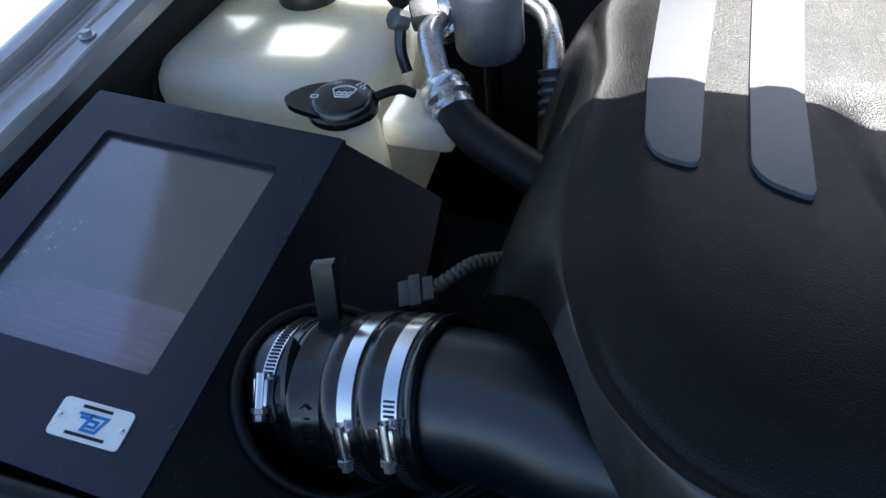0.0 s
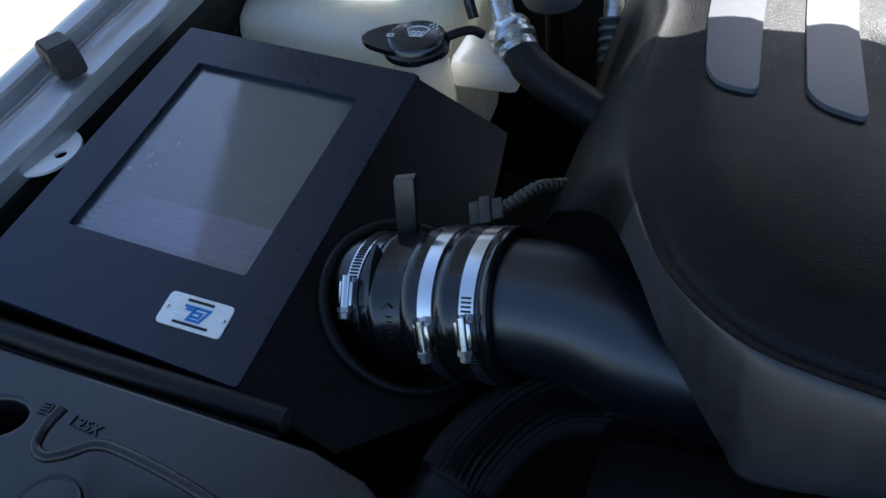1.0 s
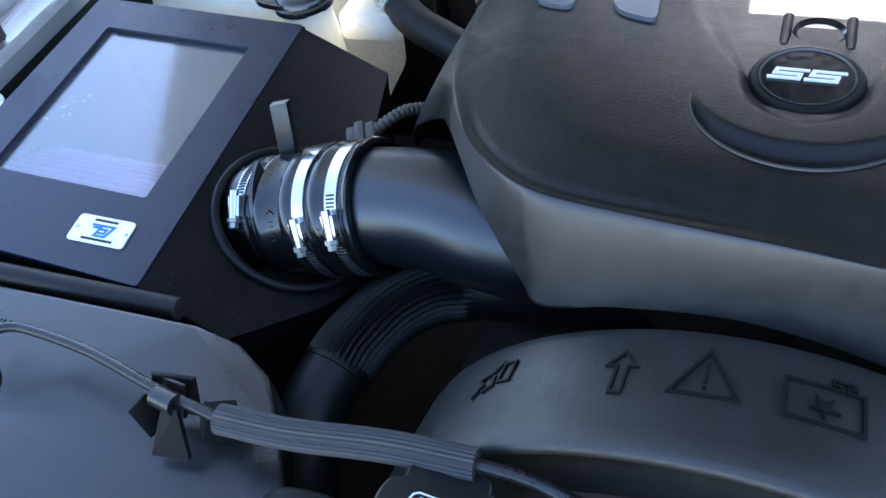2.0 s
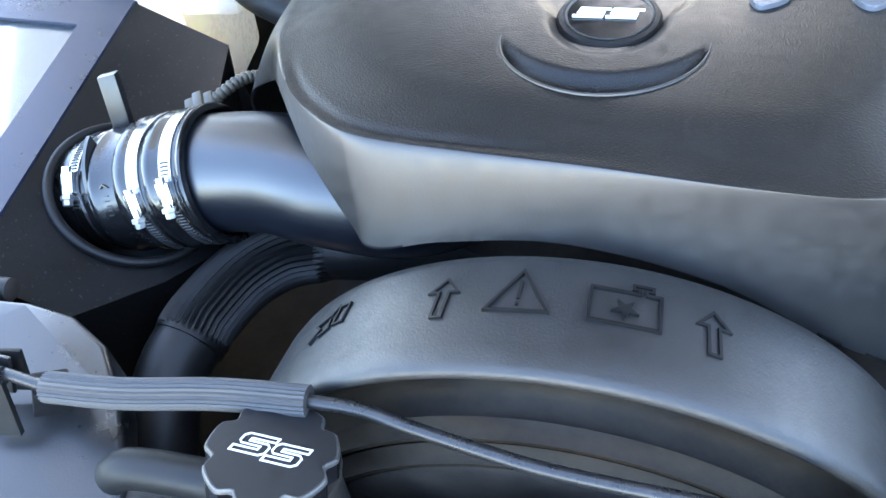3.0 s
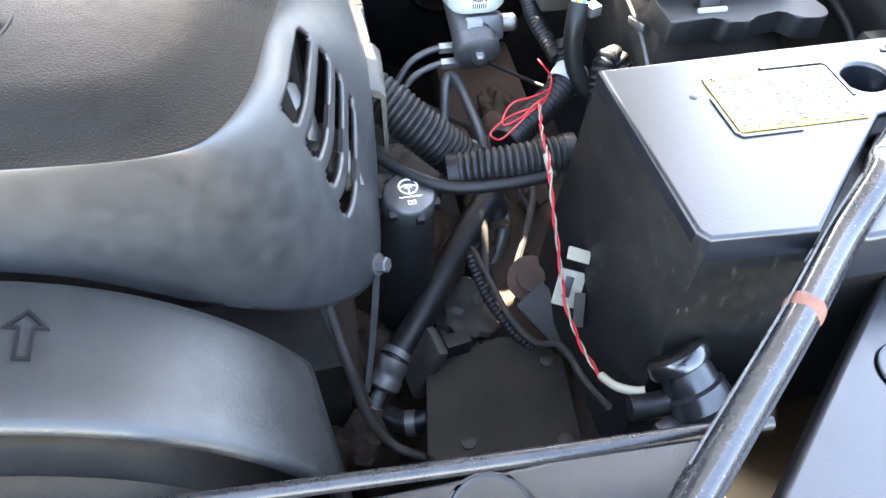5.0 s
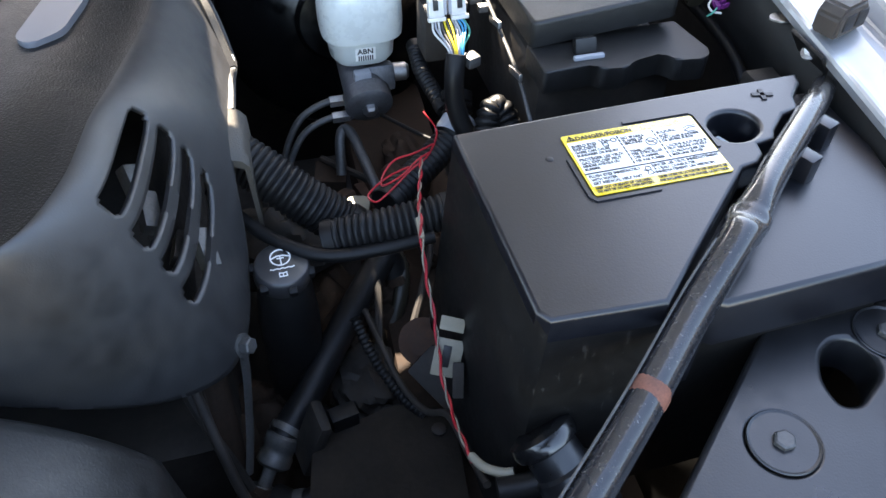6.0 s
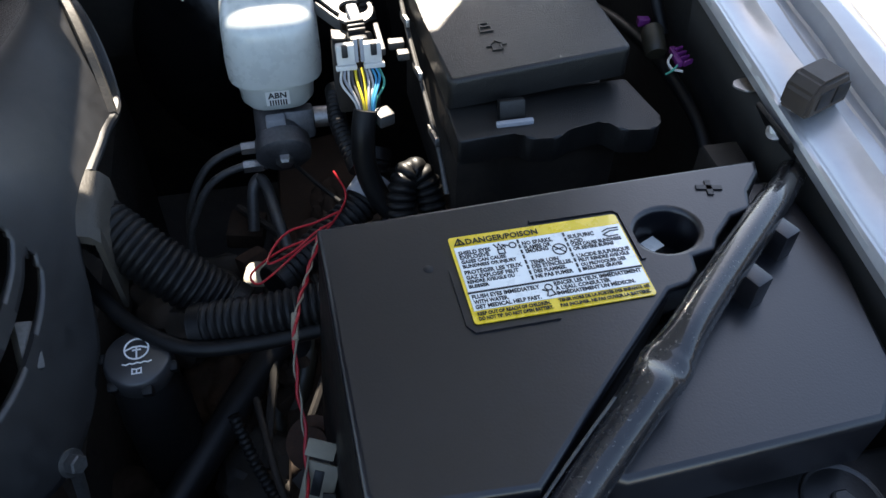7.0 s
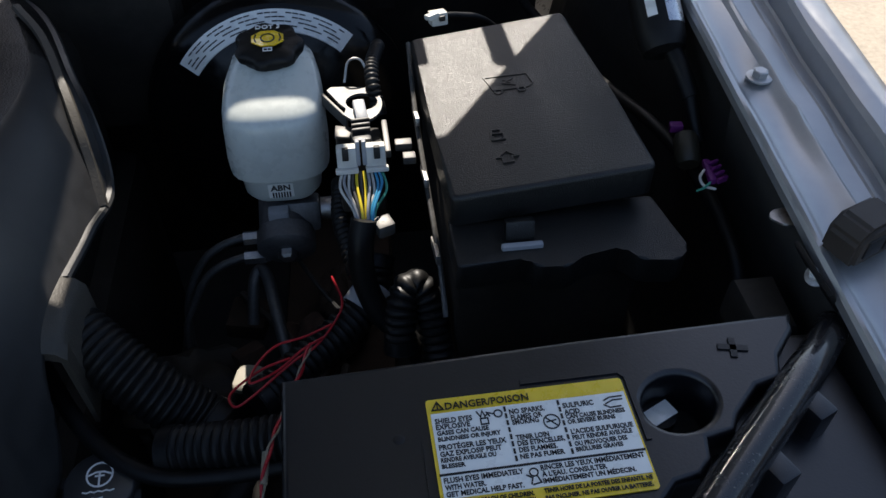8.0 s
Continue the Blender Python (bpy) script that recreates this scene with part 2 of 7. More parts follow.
def tube(points, radius, seg=14, steps=8, caps=True):
    return sweep(bmesh.new(), smooth_line(points, steps) if len(points) > 2 else points, radius, seg, caps)


def corrugated(points, radius, pitch, depth, seg=18):
    """A ribbed hose: rounded ridges along its length."""
    line = smooth_line(points, 40)
    length = sum((b - a).length for a, b in zip(line, line[1:]))
    count = max(int(length / pitch), 2)
    # even steps
    steps, out, run, k = count * 6, [line[0]], 0.0, 0
    step = length / steps
    for a, b in zip(line, line[1:]):
        seg_len = (b - a).length
        while run + seg_len >= step * (k + 1) - 1e-9 and k < steps:
            k += 1
            out.append(a.lerp(b, min(max((step * k - run) / max(seg_len, 1e-9), 0), 1)))
        run += seg_len
    return sweep(bmesh.new(), out, lambda u: radius - depth * (0.5 - 0.5 * math.cos(2 * math.pi * u * count)) ** 2, seg)


def lathe(profile, at, axis=(0, 0, 1), seg=32, close=True):
    """Turn (radius, height) pairs round an axis from a point."""
    bm = bmesh.new()
    q = Vector((0, 0, 1)).rotation_difference(Vector(axis).normalized())
    rings = []
    for r, h in profile:
        rings.append([bm.verts.new(Vector(at) + q @ Vector((max(r, 1e-5) * math.cos(a), max(r, 1e-5) * math.sin(a), h)))
                      for a in (2 * math.pi * k / seg for k in range(seg))])
    ring_faces(bm, rings, True, close)
    return bm


def block(centre, size, bevel=0.003, turn=(0, 0, 0), segments=2, bm=None):
    bm2 = bmesh.new()
    bmesh.ops.create_cube(bm2, size=1)
    bmesh.ops.scale(bm2, verts=bm2.verts, vec=size)
    if bevel:
        bmesh.ops.bevel(bm2, geom=bm2.edges[:], offset=min(bevel, min(size) * 0.45), segments=segments, affect="EDGES", profile=0.6)
    bmesh.ops.transform(bm2, verts=bm2.verts, matrix=pose(*centre, *turn))
    if bm is None:
        return bm2
    me = bpy.data.meshes.new("tmp")
    bm2.to_mesh(me)
    bm2.free()
    bm.from_mesh(me)
    bpy.data.meshes.remove(me)
    return bm


def slab(outline, z0, z1, bevel=0.003, segments=2, holes=()):
    """A plate with that plan outline between two heights; z may be numbers or functions of x, y. Holes go through."""
    bm = bmesh.new()
    f0 = z0 if callable(z0) else (lambda x, y: z0)
    f1 = z1 if callable(z1) else (lambda x, y: z1)
    if not holes:
        top = [bm.verts.new((x, y, f1(x, y))) for x, y in outline]
        low = [bm.verts.new((x, y, f0(x, y))) for x, y in outline]
        ring_faces(bm, [low, top])
        if bevel:
            tops = [e for e in bm.edges if (e.verts[0] in top and e.verts[1] in top)]
            bmesh.ops.bevel(bm, geom=tops, offset=bevel, segments=segments, affect="EDGES", profile=0.5)
        return bm
    loops = [outline, *holes]
    tops, lows, edges = [], [], []
    for loop in loops:
        t = [bm.verts.new((x, y, f1(x, y))) for x, y in loop]
        tops.append(t)
        edges += [bm.edges.new((a, b)) for a, b in zip(t, t[1:] + t[:1])]
    made = bmesh.ops.triangle_fill(bm, use_beauty=True, use_dissolve=False, edges=edges)
    faces = [g for g in made["geom"] if isinstance(g, bmesh.types.BMFace)]
    table = {}
    for t in tops:
        for v in t:
            table[v] = bm.verts.new((v.co.x, v.co.y, f0(v.co.x, v.co.y)))
    for f in faces:
        bm.faces.new([table[v] for v in reversed(f.verts)])
    for t in tops:
        for a, b in zip(t, t[1:] + t[:1]):
            bm.faces.new((a, b, table[b], table[a]))
    return bm


def slab_round(outline, z0, z1, r=0.0035, holes=(), n=4):
    """A plate with rounded upper edges and holes; z1 may be a function of x, y."""
    bm = bmesh.new()
    f1 = z1 if callable(z1) else (lambda x, y: z1)
    top_edges, low_edges = [], []
    for index, loop in enumerate([outline, *holes]):
        p = [Vector(q).to_2d() for q in loop]
        area = sum(a.x * b.y - b.x * a.y for a, b in zip(p, p[1:] + p[:1]))
        if (area > 0) != (index == 0):
            p = p[::-1]
        k = len(p)
        shift = []
        for i in range(k):
            a, b = (p[i] - p[i - 1]).normalized(), (p[(i + 1) % k] - p[i]).normalized()
            na, nb = Vector((-a.y, a.x)), Vector((-b.y, b.x))
            mid = (na + nb).normalized()
            shift.append(mid / max(mid.dot(na), 0.4))
        rings = [[bm.verts.new((q.x, q.y, z0)) for q in p]]
        for s in range(n + 1):
            a = math.pi / 2 * s / n
            ring = []
            for q, d in zip(p, shift):
                w = q + d * r * (1 - math.cos(a))
                ring.append(bm.verts.new((w.x, w.y, f1(q.x, q.y) - r + r * math.sin(a))))
            rings.append(ring)
        ring_faces(bm, rings, True, False)
        bm.edges.ensure_lookup_table()
        for ring, store in ((rings[0], low_edges), (rings[-1], top_edges)):
            store += [bm.edges.get((a, b)) for a, b in zip(ring, ring[1:] + ring[:1])]
    bmesh.ops.triangle_fill(bm, use_beauty=True, use_dissolve=False, edges=top_edges)
    bmesh.ops.triangle_fill(bm, use_beauty=True, use_dissolve=False, edges=low_edges)
    return bm


def rounded(points, r, n=5):
    """A plan polygon with its corners rounded."""
    out, k = [], len(points)
    for i in range(k):
        a, b, c = (Vector(points[(i + d) % k]).to_2d() for d in (-1, 0, 1))
        u, v = (a - b), (c - b)
        rr = min(r, u.length * 0.45, v.length * 0.45)
        p, q = b + u.normalized() * rr, b + v.normalized() * rr
        for j in range(n + 1):
            t = j / n
            out.append(tuple((1 - t) ** 2 * p + 2 * t * (1 - t) * b + t * t * q))
    return out


def oval(cx, cy, rx, ry, n=24, turn=0.0):
    c, s = math.cos(radians(turn)), math.sin(radians(turn))
    return [(cx + rx * math.cos(a) * c - ry * math.sin(a) * s, cy + rx * math.cos(a) * s + ry * math.sin(a) * c) for a in (2 * math.pi * k / n for k in range(n))]


def lettering(text, size, m, depth=0.0004, align="CENTER", bold=0.0, shear=0.0, width=1.0):
    """Raised letters as a bmesh; they lie in the pose's xy plane."""
    cu = bpy.data.curves.new("letters", "FONT")
    cu.body, cu.size, cu.extrude, cu.align_x, cu.align_y = text, size, depth, align, "CENTER"
    cu.offset, cu.shear, cu.resolution_u = bold, shear, 2
    ob = bpy.data.objects.new("letters", cu)
    scene.collection.objects.link(ob)
    me = bpy.data.meshes.new_from_object(ob.evaluated_get(bpy.context.evaluated_depsgraph_get()))
    bpy.data.objects.remove(ob)
    bpy.data.curves.remove(cu)
    bm = bmesh.new()
    bm.from_mesh(me)
    bpy.data.meshes.remove(me)
    bmesh.ops.transform(bm, verts=bm.verts, matrix=m @ Matrix.Diagonal((width, 1, 1, 1)))
    return bm


def strokes(lines, width, m, height=0.0006, bm=None):
    """Raised lines of a drawing, mitred at their corners; each line is a list of points in the pose's xy plane."""
    bm = bm or bmesh.new()
    for line in lines:
        p = [Vector(q).to_2d() for q in line]
        closed = len(p) > 3 and (p[0] - p[-1]).length < 1e-7
        if closed:
            p = p[:-1]
        n = len(p)
        sides = []
        for i in range(n):
            a = p[i] - p[i - 1] if (closed or i > 0) else p[1] - p[0]
            b = p[(i + 1) % n] - p[i] if (closed or i < n - 1) else p[-1] - p[-2]
            a, b = a.normalized(), b.normalized()
            na, nb = Vector((-a.y, a.x)), Vector((-b.y, b.x))
            mid = na + nb
            mid = mid.normalized() if mid.length > 1e-4 else na
            reach = width / 2 / max(mid.dot(na), 0.45)
            ends = Vector((0, 0)) if closed or 0 < i < n - 1 else (a * width * (-0.4 if i == 0 else 0.4))
            sides.append((p[i] + ends + mid * reach, p[i] + ends - mid * reach))
        rings = []
        for u, v in sides:
            rings.append([bm.verts.new(m @ Vector((q.x, q.y, h))) for q, h in ((u, -height), (u, height), (v, height), (v, -height))])
        if closed:
            ring_faces(bm, [*rings, rings[0]], True, False)
        else:
            ring_faces(bm, rings)
    return bm


def plate_pose(origin, right, up):
    """A pose whose x runs right and y up along a face."""
    x = Vector(right).normalized()
    z = x.cross(Vector(up)).normalized()
    y = z.cross(x)
    return Matrix(((x.x, y.x, z.x, origin[0]), (x.y, y.y, z.y, origin[1]), (x.z, y.z, z.z, origin[2]), (0, 0, 0, 1)))


def hex_bolt(at, axis, r, h, parent, mat, name="bolt", washer=1.7):
    bm = lathe([(0, 0), (r * washer, 0), (r * washer, h * 0.22), (r * 1.15, h * 0.3)], at, axis, 20)
    q = Vector((0, 0, 1)).rotation_difference(Vector(axis).normalized())
    lo = [bm.verts.new(Vector(at) + q @ Vector((r * math.cos(a), r * math.sin(a), h * 0.25))) for a in (math.pi / 3 * k for k in range(6))]
    mi = [bm.verts.new(Vector(at) + q @ Vector((r * math.cos(a), r * math.sin(a), h * 0.9))) for a in (math.pi / 3 * k for k in range(6))]
    hi = [bm.verts.new(Vector(at) + q @ Vector((r * 0.8 * math.cos(a), r * 0.8 * math.sin(a), h))) for a in (math.pi / 3 * k for k in range(6))]
    ring_faces(bm, [lo, mi, hi])
    return part(name, bm, mat, parent)


# ---- the setting: ground, body, bay walls, hood ----
def rail_z(side, y):
    return 0.980 + 0.14 * y if side < 0 else 1.012 + 0.10 * y


def strip_loft(section, y0, y1, n, shift):
    """A body pressing: a cross-section of (x, z) carried along y."""
    bm = bmesh.new()
    rows = []
    for k in range(n + 1):
        y = y0 + (y1 - y0) * k / n
        dx, dz = shift(y)
        rows.append([bm.verts.new((x + dx, y, z + dz)) for x, z in section(y)])
    ring_faces(bm, rows, False, False)
    return bm


bm = bmesh.new()
bmesh.ops.create_grid(bm, x_segments=8, y_segments=8, size=400)
solo("ground", bm, M["ground"], "pale sunlit concrete ground beside the car", kind="structure")

for side, tag in ((-1, "left"), (1, "right")):
    def section(y, s=side):
        dent = max(0, math.cos(math.pi * (y - 0.2487) / (0.0915 if s > 0 else 0.110))) ** 40 * (0.6 + 0.4 * math.sin(23 * y))
        k = 0.0016 * math.sin(13 * y + 0.4) + 0.003 * dent
        prof = [(0.0002, -0.0060), (0.0004, -0.0010), (0.0016, 0.0012), (0.0032, 0.0019), (0.0050, 0.0015), (0.0068, 0.0), (0.010, -0.0014), (0.015, -0.0020), (0.021, -0.0018), (0.027, -0.0006),
                (0.0312 + k, 0.0016 + 0.0012 * dent), (0.0332 + k, 0.0022 + 0.0014 * dent), (0.0350 + k, 0.0014 + 0.0010 * dent), (0.0375 + k, -0.0026), (0.0400 + k, -0.0046), (0.048, -0.0060), (0.0535, -0.0066), (0.0548, -0.0058),
                (0.0566, -0.0062), (0.0580, -0.0078), (0.0650, -0.0095), (0.0672, -0.0080), (0.0682, -0.001), (0.0694, 0.0040), (0.0722, 0.0066), (0.0800, 0.0078), (0.0900, 0.0070),
                (0.0985, 0.0025), (0.1050, -0.010), (0.116, -0.06), (0.140, -0.16), (0.172, -0.35), (0.178, -0.62)]
        if s < 0:
            prof[:3] = [(-0.004, -0.022), (-0.003, -0.006), (0.001, 0.0005)]
        wave = lambda x: 0.0007 * math.sin(37 * y + 90 * x) + 0.0004 * math.sin(83 * y - 150 * x + 1.0)
        return [(s * (0.737 + x), rail_z(s, y) + z + (wave(x) if 0.002 < x < 0.076 else 0)) for x, z in prof]
    lean = (lambda y: (0.05 * (y - 0.08), 0.0)) if side < 0 else (lambda y: (0.004 + 0.022 * (y - 0.28), 0.0))
    bm = strip_loft(section, -0.75, 1.35, 260, lean)
    ob = solo("fender_" + tag, bm, M["silver"], "silver painted fender with a pressed inner rail", "fender", kind="structure", sharp=24)
    mod = ob.modifiers.new("thickness", "SOLIDIFY")
    mod.thickness, mod.offset = 0.0012, 0
    # inner fender wall
    bm = strip_loft(lambda y, s=side: [(s * (0.7415 if s > 0 else 0.740), rail_z(s, y) - (0.008 if s > 0 else 0.022)), (s * 0.748, rail_z(s, y) - 0.06), (s * 0.765, 0.85), (s * 0.74, 0.70), (s * 0.70, 0.45)],
                    -0.46, 0.80, 24, lean)
    ob = solo("wall_" + tag, bm, M["innerwall"], "dusty dark inner fender wall of the bay", "wall", kind="structure")
    mod = ob.modifiers.new("thickness", "SOLIDIFY")
    mod.thickness, mod.offset = 0.002, 0

solo("wall_firewall", block((0, 0.80, 0.80), (1.50, 0.04, 0.74), 0.01), M["dark"], "dark firewall at the back of the engine bay", "wall", kind="structure")
solo("cowl", block((0, 0.90, 1.09), (1.52, 0.20, 0.05), 0.012, (8, 0, 0)), M["panel"], "black plastic cowl below the windscreen", "cowl", kind="structure")
solo("floor", block((0, 0.2, 0.44), (1.46, 1.24, 0.03), 0.005), M["dark"], "dark grimy splash tray under the engine", kind="structure")
solo("wall_grille", block((0, -0.47, 0.62), (1.50, 0.05, 0.66), 0.02), M["panel"], "black grille carrier at the front of the car", "wall", kind="structure")
solo("bumper_cover", block((0, -0.60, 0.55), (1.78, 0.20, 0.50), 0.06), M["silvercoat"], "silver painted front bumper cover", kind="structure")
# cabin behind the bay
solo("car_body", block((0, 2.45, 0.78), (1.80, 2.90, 0.56), 0.06), M["silvercoat"], "silver painted car body behind the bay", kind="structure")
bm = bmesh.new()
rows = [[bm.verts.new((x * w, y, z)) for y, z, w in ((1.00, 1.04, 0.74), (1.72, 1.62, 0.60), (3.40, 1.64, 0.60), (3.85, 1.04, 0.74))] for x in (-1, 1)]
ring_faces(bm, rows)
bmesh.ops.bevel(bm, geom=bm.edges[:], offset=0.03, segments=3, affect="EDGES")
solo("windscreen_cabin", bm, M["gloss"], "dark windscreen and cabin of the car", kind="structure")

# unseen screen, added so that the bay reflects less bright sky from the right
solo("reflection_screen", block((4.2, 3.5, 0.9), (0.06, 18.0, 1.8), 0.005), M["fence"], "unseen brown screen added to darken reflections from the right", "fence", kind="structure")

# open hood: outer skin, inner frame with pressed ribs
HOOD_REAR, HOOD_FRONT = Vector((0, 0.625, 1.255)), Vector((0, -0.02, 2.10))
hood_up = (HOOD_FRONT - HOOD_REAR).normalized()
hood_in = Vector((1, 0, 0)).cross(hood_up)
hood_in = hood_in if hood_in.y < 0 else -hood_in


def hood_at(x, v, d):
    """x across, v metres up from the rear edge, d metres in from the skin."""
    return HOOD_REAR + Vector((x, 0, 0)) + hood_up * v + hood_in * d


hood = thing("hood", HOOD_REAR, "open silver hood with a pressed inner frame, raised", "hood")
# rear edge by x: metres up from the base line; notches added to shape the sun patches
REAR = [(-0.822, -0.172), (-0.725, -0.121), (-0.662, -0.088), (-0.655, -0.114), (-0.63, -0.114), (-0.612, -0.066), (-0.55, -0.074), (-0.545, -0.15), (-0.49, -0.15), (-0.475, -0.04), (-0.455, -0.03), (-0.45, -0.12), (-0.290, -0.12), (-0.280, -0.009), (-0.025, 0.003), (-0.02, 0.05), (0.082, 0.05), (0.087, 0.0), (0.235, 0.0), (0.24, -0.055), (0.296, -0.055), (0.300, 0.0), (0.311, 0.0), (0.312, 0.118), (0.322, 0.118), (0.323, 0.0), (0.395, 0.0), (0.400, 0.011), (0.482, 0.011), (0.486, 0.0), (0.50, 0.065), (0.56, 0.065), (0.67, -0.03), (0.70, -0.06), (0.806, -0.12)]
bm = bmesh.new()
low = [bm.verts.new(hood_at(x, v, 0)) for x, v in REAR]
top = [bm.verts.new(hood_at(x * 1.10, 1.02 - 0.10 * (x / 0.80) ** 2, 0)) for x, v in REAR]
inlow = [bm.verts.new(hood_at(x, v, 0.012)) for x, v in REAR]
intop = [bm.verts.new(hood_at(x * 1.10, 1.02 - 0.10 * (x / 0.80) ** 2, 0.012)) for x, v in REAR]
for a, b in zip(range(len(REAR)), range(1, len(REAR))):
    bm.faces.new((low[a], low[b], top[b], top[a]))
    bm.faces.new((inlow[b], inlow[a], intop[a], intop[b]))
    bm.faces.new((low[b], low[a], inlow[a], inlow[b]))
    bm.faces.new((top[a], top[b], intop[b], intop[a]))
for i in (0, -1):
    bm.faces.new((low[i], top[i], intop[i], inlow[i]))
part("skin", bm, M["hoodin"], hood)
for cx, cv, sx, sv in ((-0.50, 0.18, 0.34, 0.05), (-0.50, 0.46, 0.34, 0.05), (-0.66, 0.45, 0.05, 0.60), (-0.40, 0.45, 0.05, 0.60), (0.0, 0.82, 1.2, 0.08), (0.44, 0.45, 0.05, 0.60), (0.62, 0.45, 0.05, 0.60)):
    c = hood_at(cx, cv, 0.022)
    bm = block((0, 0, 0), (sx, sv, 0.022), 0.010)
    bmesh.ops.transform(bm, verts=bm.verts, matrix=plate_pose(c, (1, 0, 0), hood_up))
    part("rib", bm, M["hoodin"], hood)

bm = block((0, 0, 0), (0.70, 0.66, 0.010), 0.004)
bmesh.ops.transform(bm, verts=bm.verts, matrix=plate_pose(hood_at(0.02, 0.41, 0.017), (1, 0, 0), hood_up))
part("liner", bm, M["liner"], hood, "dark fibre sound liner under the hood")

# unseen sheet, added only to shade part of the washer tank
left_blocker = thing("sun_blocker", (-0.64, 0.66, 1.01), "unseen silver sheet added at the rear corner to shade the washer tank", "bracket")
part("leaf", block((-0.66, 0.665, 1.118), (0.24, 0.004, 0.045), 0.001), M["silver"], left_blocker)
# unseen sheets with gaps, added to shape sun on reservoir, tab and deep bay
right_blocker = thing("sun_blocker", (0.49, 0.66, 1.01), "unseen dark sheets added behind the brake reservoir to block and slit the sun", "bracket")
for x0, x1, z0, z1 in ((0.235, 0.345, 0.9, 1.262), (0.345, 0.398, 0.9, 1.315), (0.398, 0.412, 0.9, 1.246), (0.398, 0.412, 1.268, 1.315), (0.412, 0.484, 0.9, 1.2865), (0.484, 0.530, 0.9, 1.280), (0.530, 0.560, 0.9, 1.301)):
    part("leaf", block(((x0 + x1) / 2, 0.665, (z0 + z1) / 2), (x1 - x0, 0.004, z1 - z0), 0.001), M["dark"], right_blocker)
for x in (0.37, 0.53):
    part("arm", block((x, 0.722, 1.0), (0.02, 0.11, 0.02), 0.002), M["dark"], right_blocker)
part("arm", block((-0.73, 0.645, 1.16), (0.03, 0.006, 0.16), 0.002, (-18, 0, 0)), M["silver"], left_blocker)

# ---- engine cover ----
# stations round the cover: top edge x, y, z and lower edge x, y, z
COVER = [
    ((-0.266, 0.617, 0.998), (-0.331, 0.63, 0.89)), ((-0.257, 0.422, 1.009), (-0.321, 0.41, 0.89)),
    ((-0.245, 0.276, 1.020), (-0.307, 0.245, 0.905)), ((-0.231, 0.217, 1.032), (-0.283, 0.200, 0.958)),
    ((-0.216, 0.159, 1.043), (-0.245, 0.178, 0.988)), ((-0.199, 0.120, 1.047), (-0.220, 0.142, 1.0115)),
    ((-0.183, 0.090, 1.048), (-0.194, 0.103, 1.0145)), ((-0.162, 0.068, 1.049), (-0.168, 0.068, 1.004)),
    ((-0.133, 0.0455, 1.0505), (-0.126, 0.027, 0.983)), ((-0.1165, 0.039, 1.051), (-0.106, 0.012, 0.977)),
    ((-0.054, 0.031, 1.053), (-0.055, 0.012, 0.991)), ((0.034, 0.024, 1.054), (0.023, 0.012, 1.000)),
    ((0.120, 0.017, 1.053), (0.114, 0.012, 0.979)), ((0.180, 0.018, 1.0515), (0.197, 0.016, 0.928)),
    ((0.209, 0.033, 1.050), (0.258, 0.030, 0.895)), ((0.2305, 0.075, 1.049), (0.2985, 0.063, 0.884)),
    ((0.243, 0.129, 1.0485), (0.313, 0.140, 0.892)), ((0.253, 0.172, 1.0425), (0.316, 0.190, 0.962)),
    ((0.2715, 0.290, 1.020), (0.322, 0.28, 0.955)), ((0.281, 0.370, 1.0145), (0.324, 0.345, 0.945)),
    ((0.266, 0.444, 1.0115), (0.300, 0.415, 0.985)), ((0.193, 0.581, 1.008), (0.222, 0.57, 0.980)), ((0.035, 0.673, 1.0065), (0.035, 0.70, 0.95)),
]
EMBLEM = Vector((0.029, 0.193))
# side vents: first and last row down the flank, front and rear end
SLOTS = [(18, 26, 0.0720, 0.1475), (30, 36, 0.0710, 0.1465), (39, 43, 0.0700, 0.1450), (46, 50, 0.0690, 0.1435)]


def closed_curve(points, n):
    p = [Vector(q) for q in points]
    k = len(p)
    line = smooth_line([p[-1], *p, p[0], p[1]], n)
    return line[n:n + k * n]


def step(a, b, x):
    t = min(max((x - a) / (b - a), 0), 1)
    return t * t * (3 - 2 * t)


def cover_top(x, y):
    """Height of the cover's top, with its dish and crescent."""
    z = 1.060 - 0.12 * (x - 0.035) ** 2 - 0.09 * (y - 0.14 + math.hypot(y - 0.14, 0.05)) + 0.065 * (y - 0.30 + math.hypot(y - 0.30, 0.05)) + 0.004
    dx, dy = x - EMBLEM.x, y - EMBLEM.y
    # dish round the emblem, open to the rear
    half = 0.045 + 0.30 * max(dy, 0) ** 0.85
    d = math.hypot(dx, dy * 0.68) if dy < 0 else abs(dx) * 0.045 / half
    z -= 0.010 * (1 - step(0.031, 0.047, d)) * (1 - step(0.18, 0.24, dy))
    # crescent in front of it
    r_out = math.hypot(x - 0.029, y - 0.150)
    r_in = math.hypot(x - 0.029, y - 0.182)
    z -= 0.008 * (1 - step(0.0665, 0.0700, r_out)) * step(0.0745, 0.086, r_in) * (1 if y < 0.158 else 0)
    return z


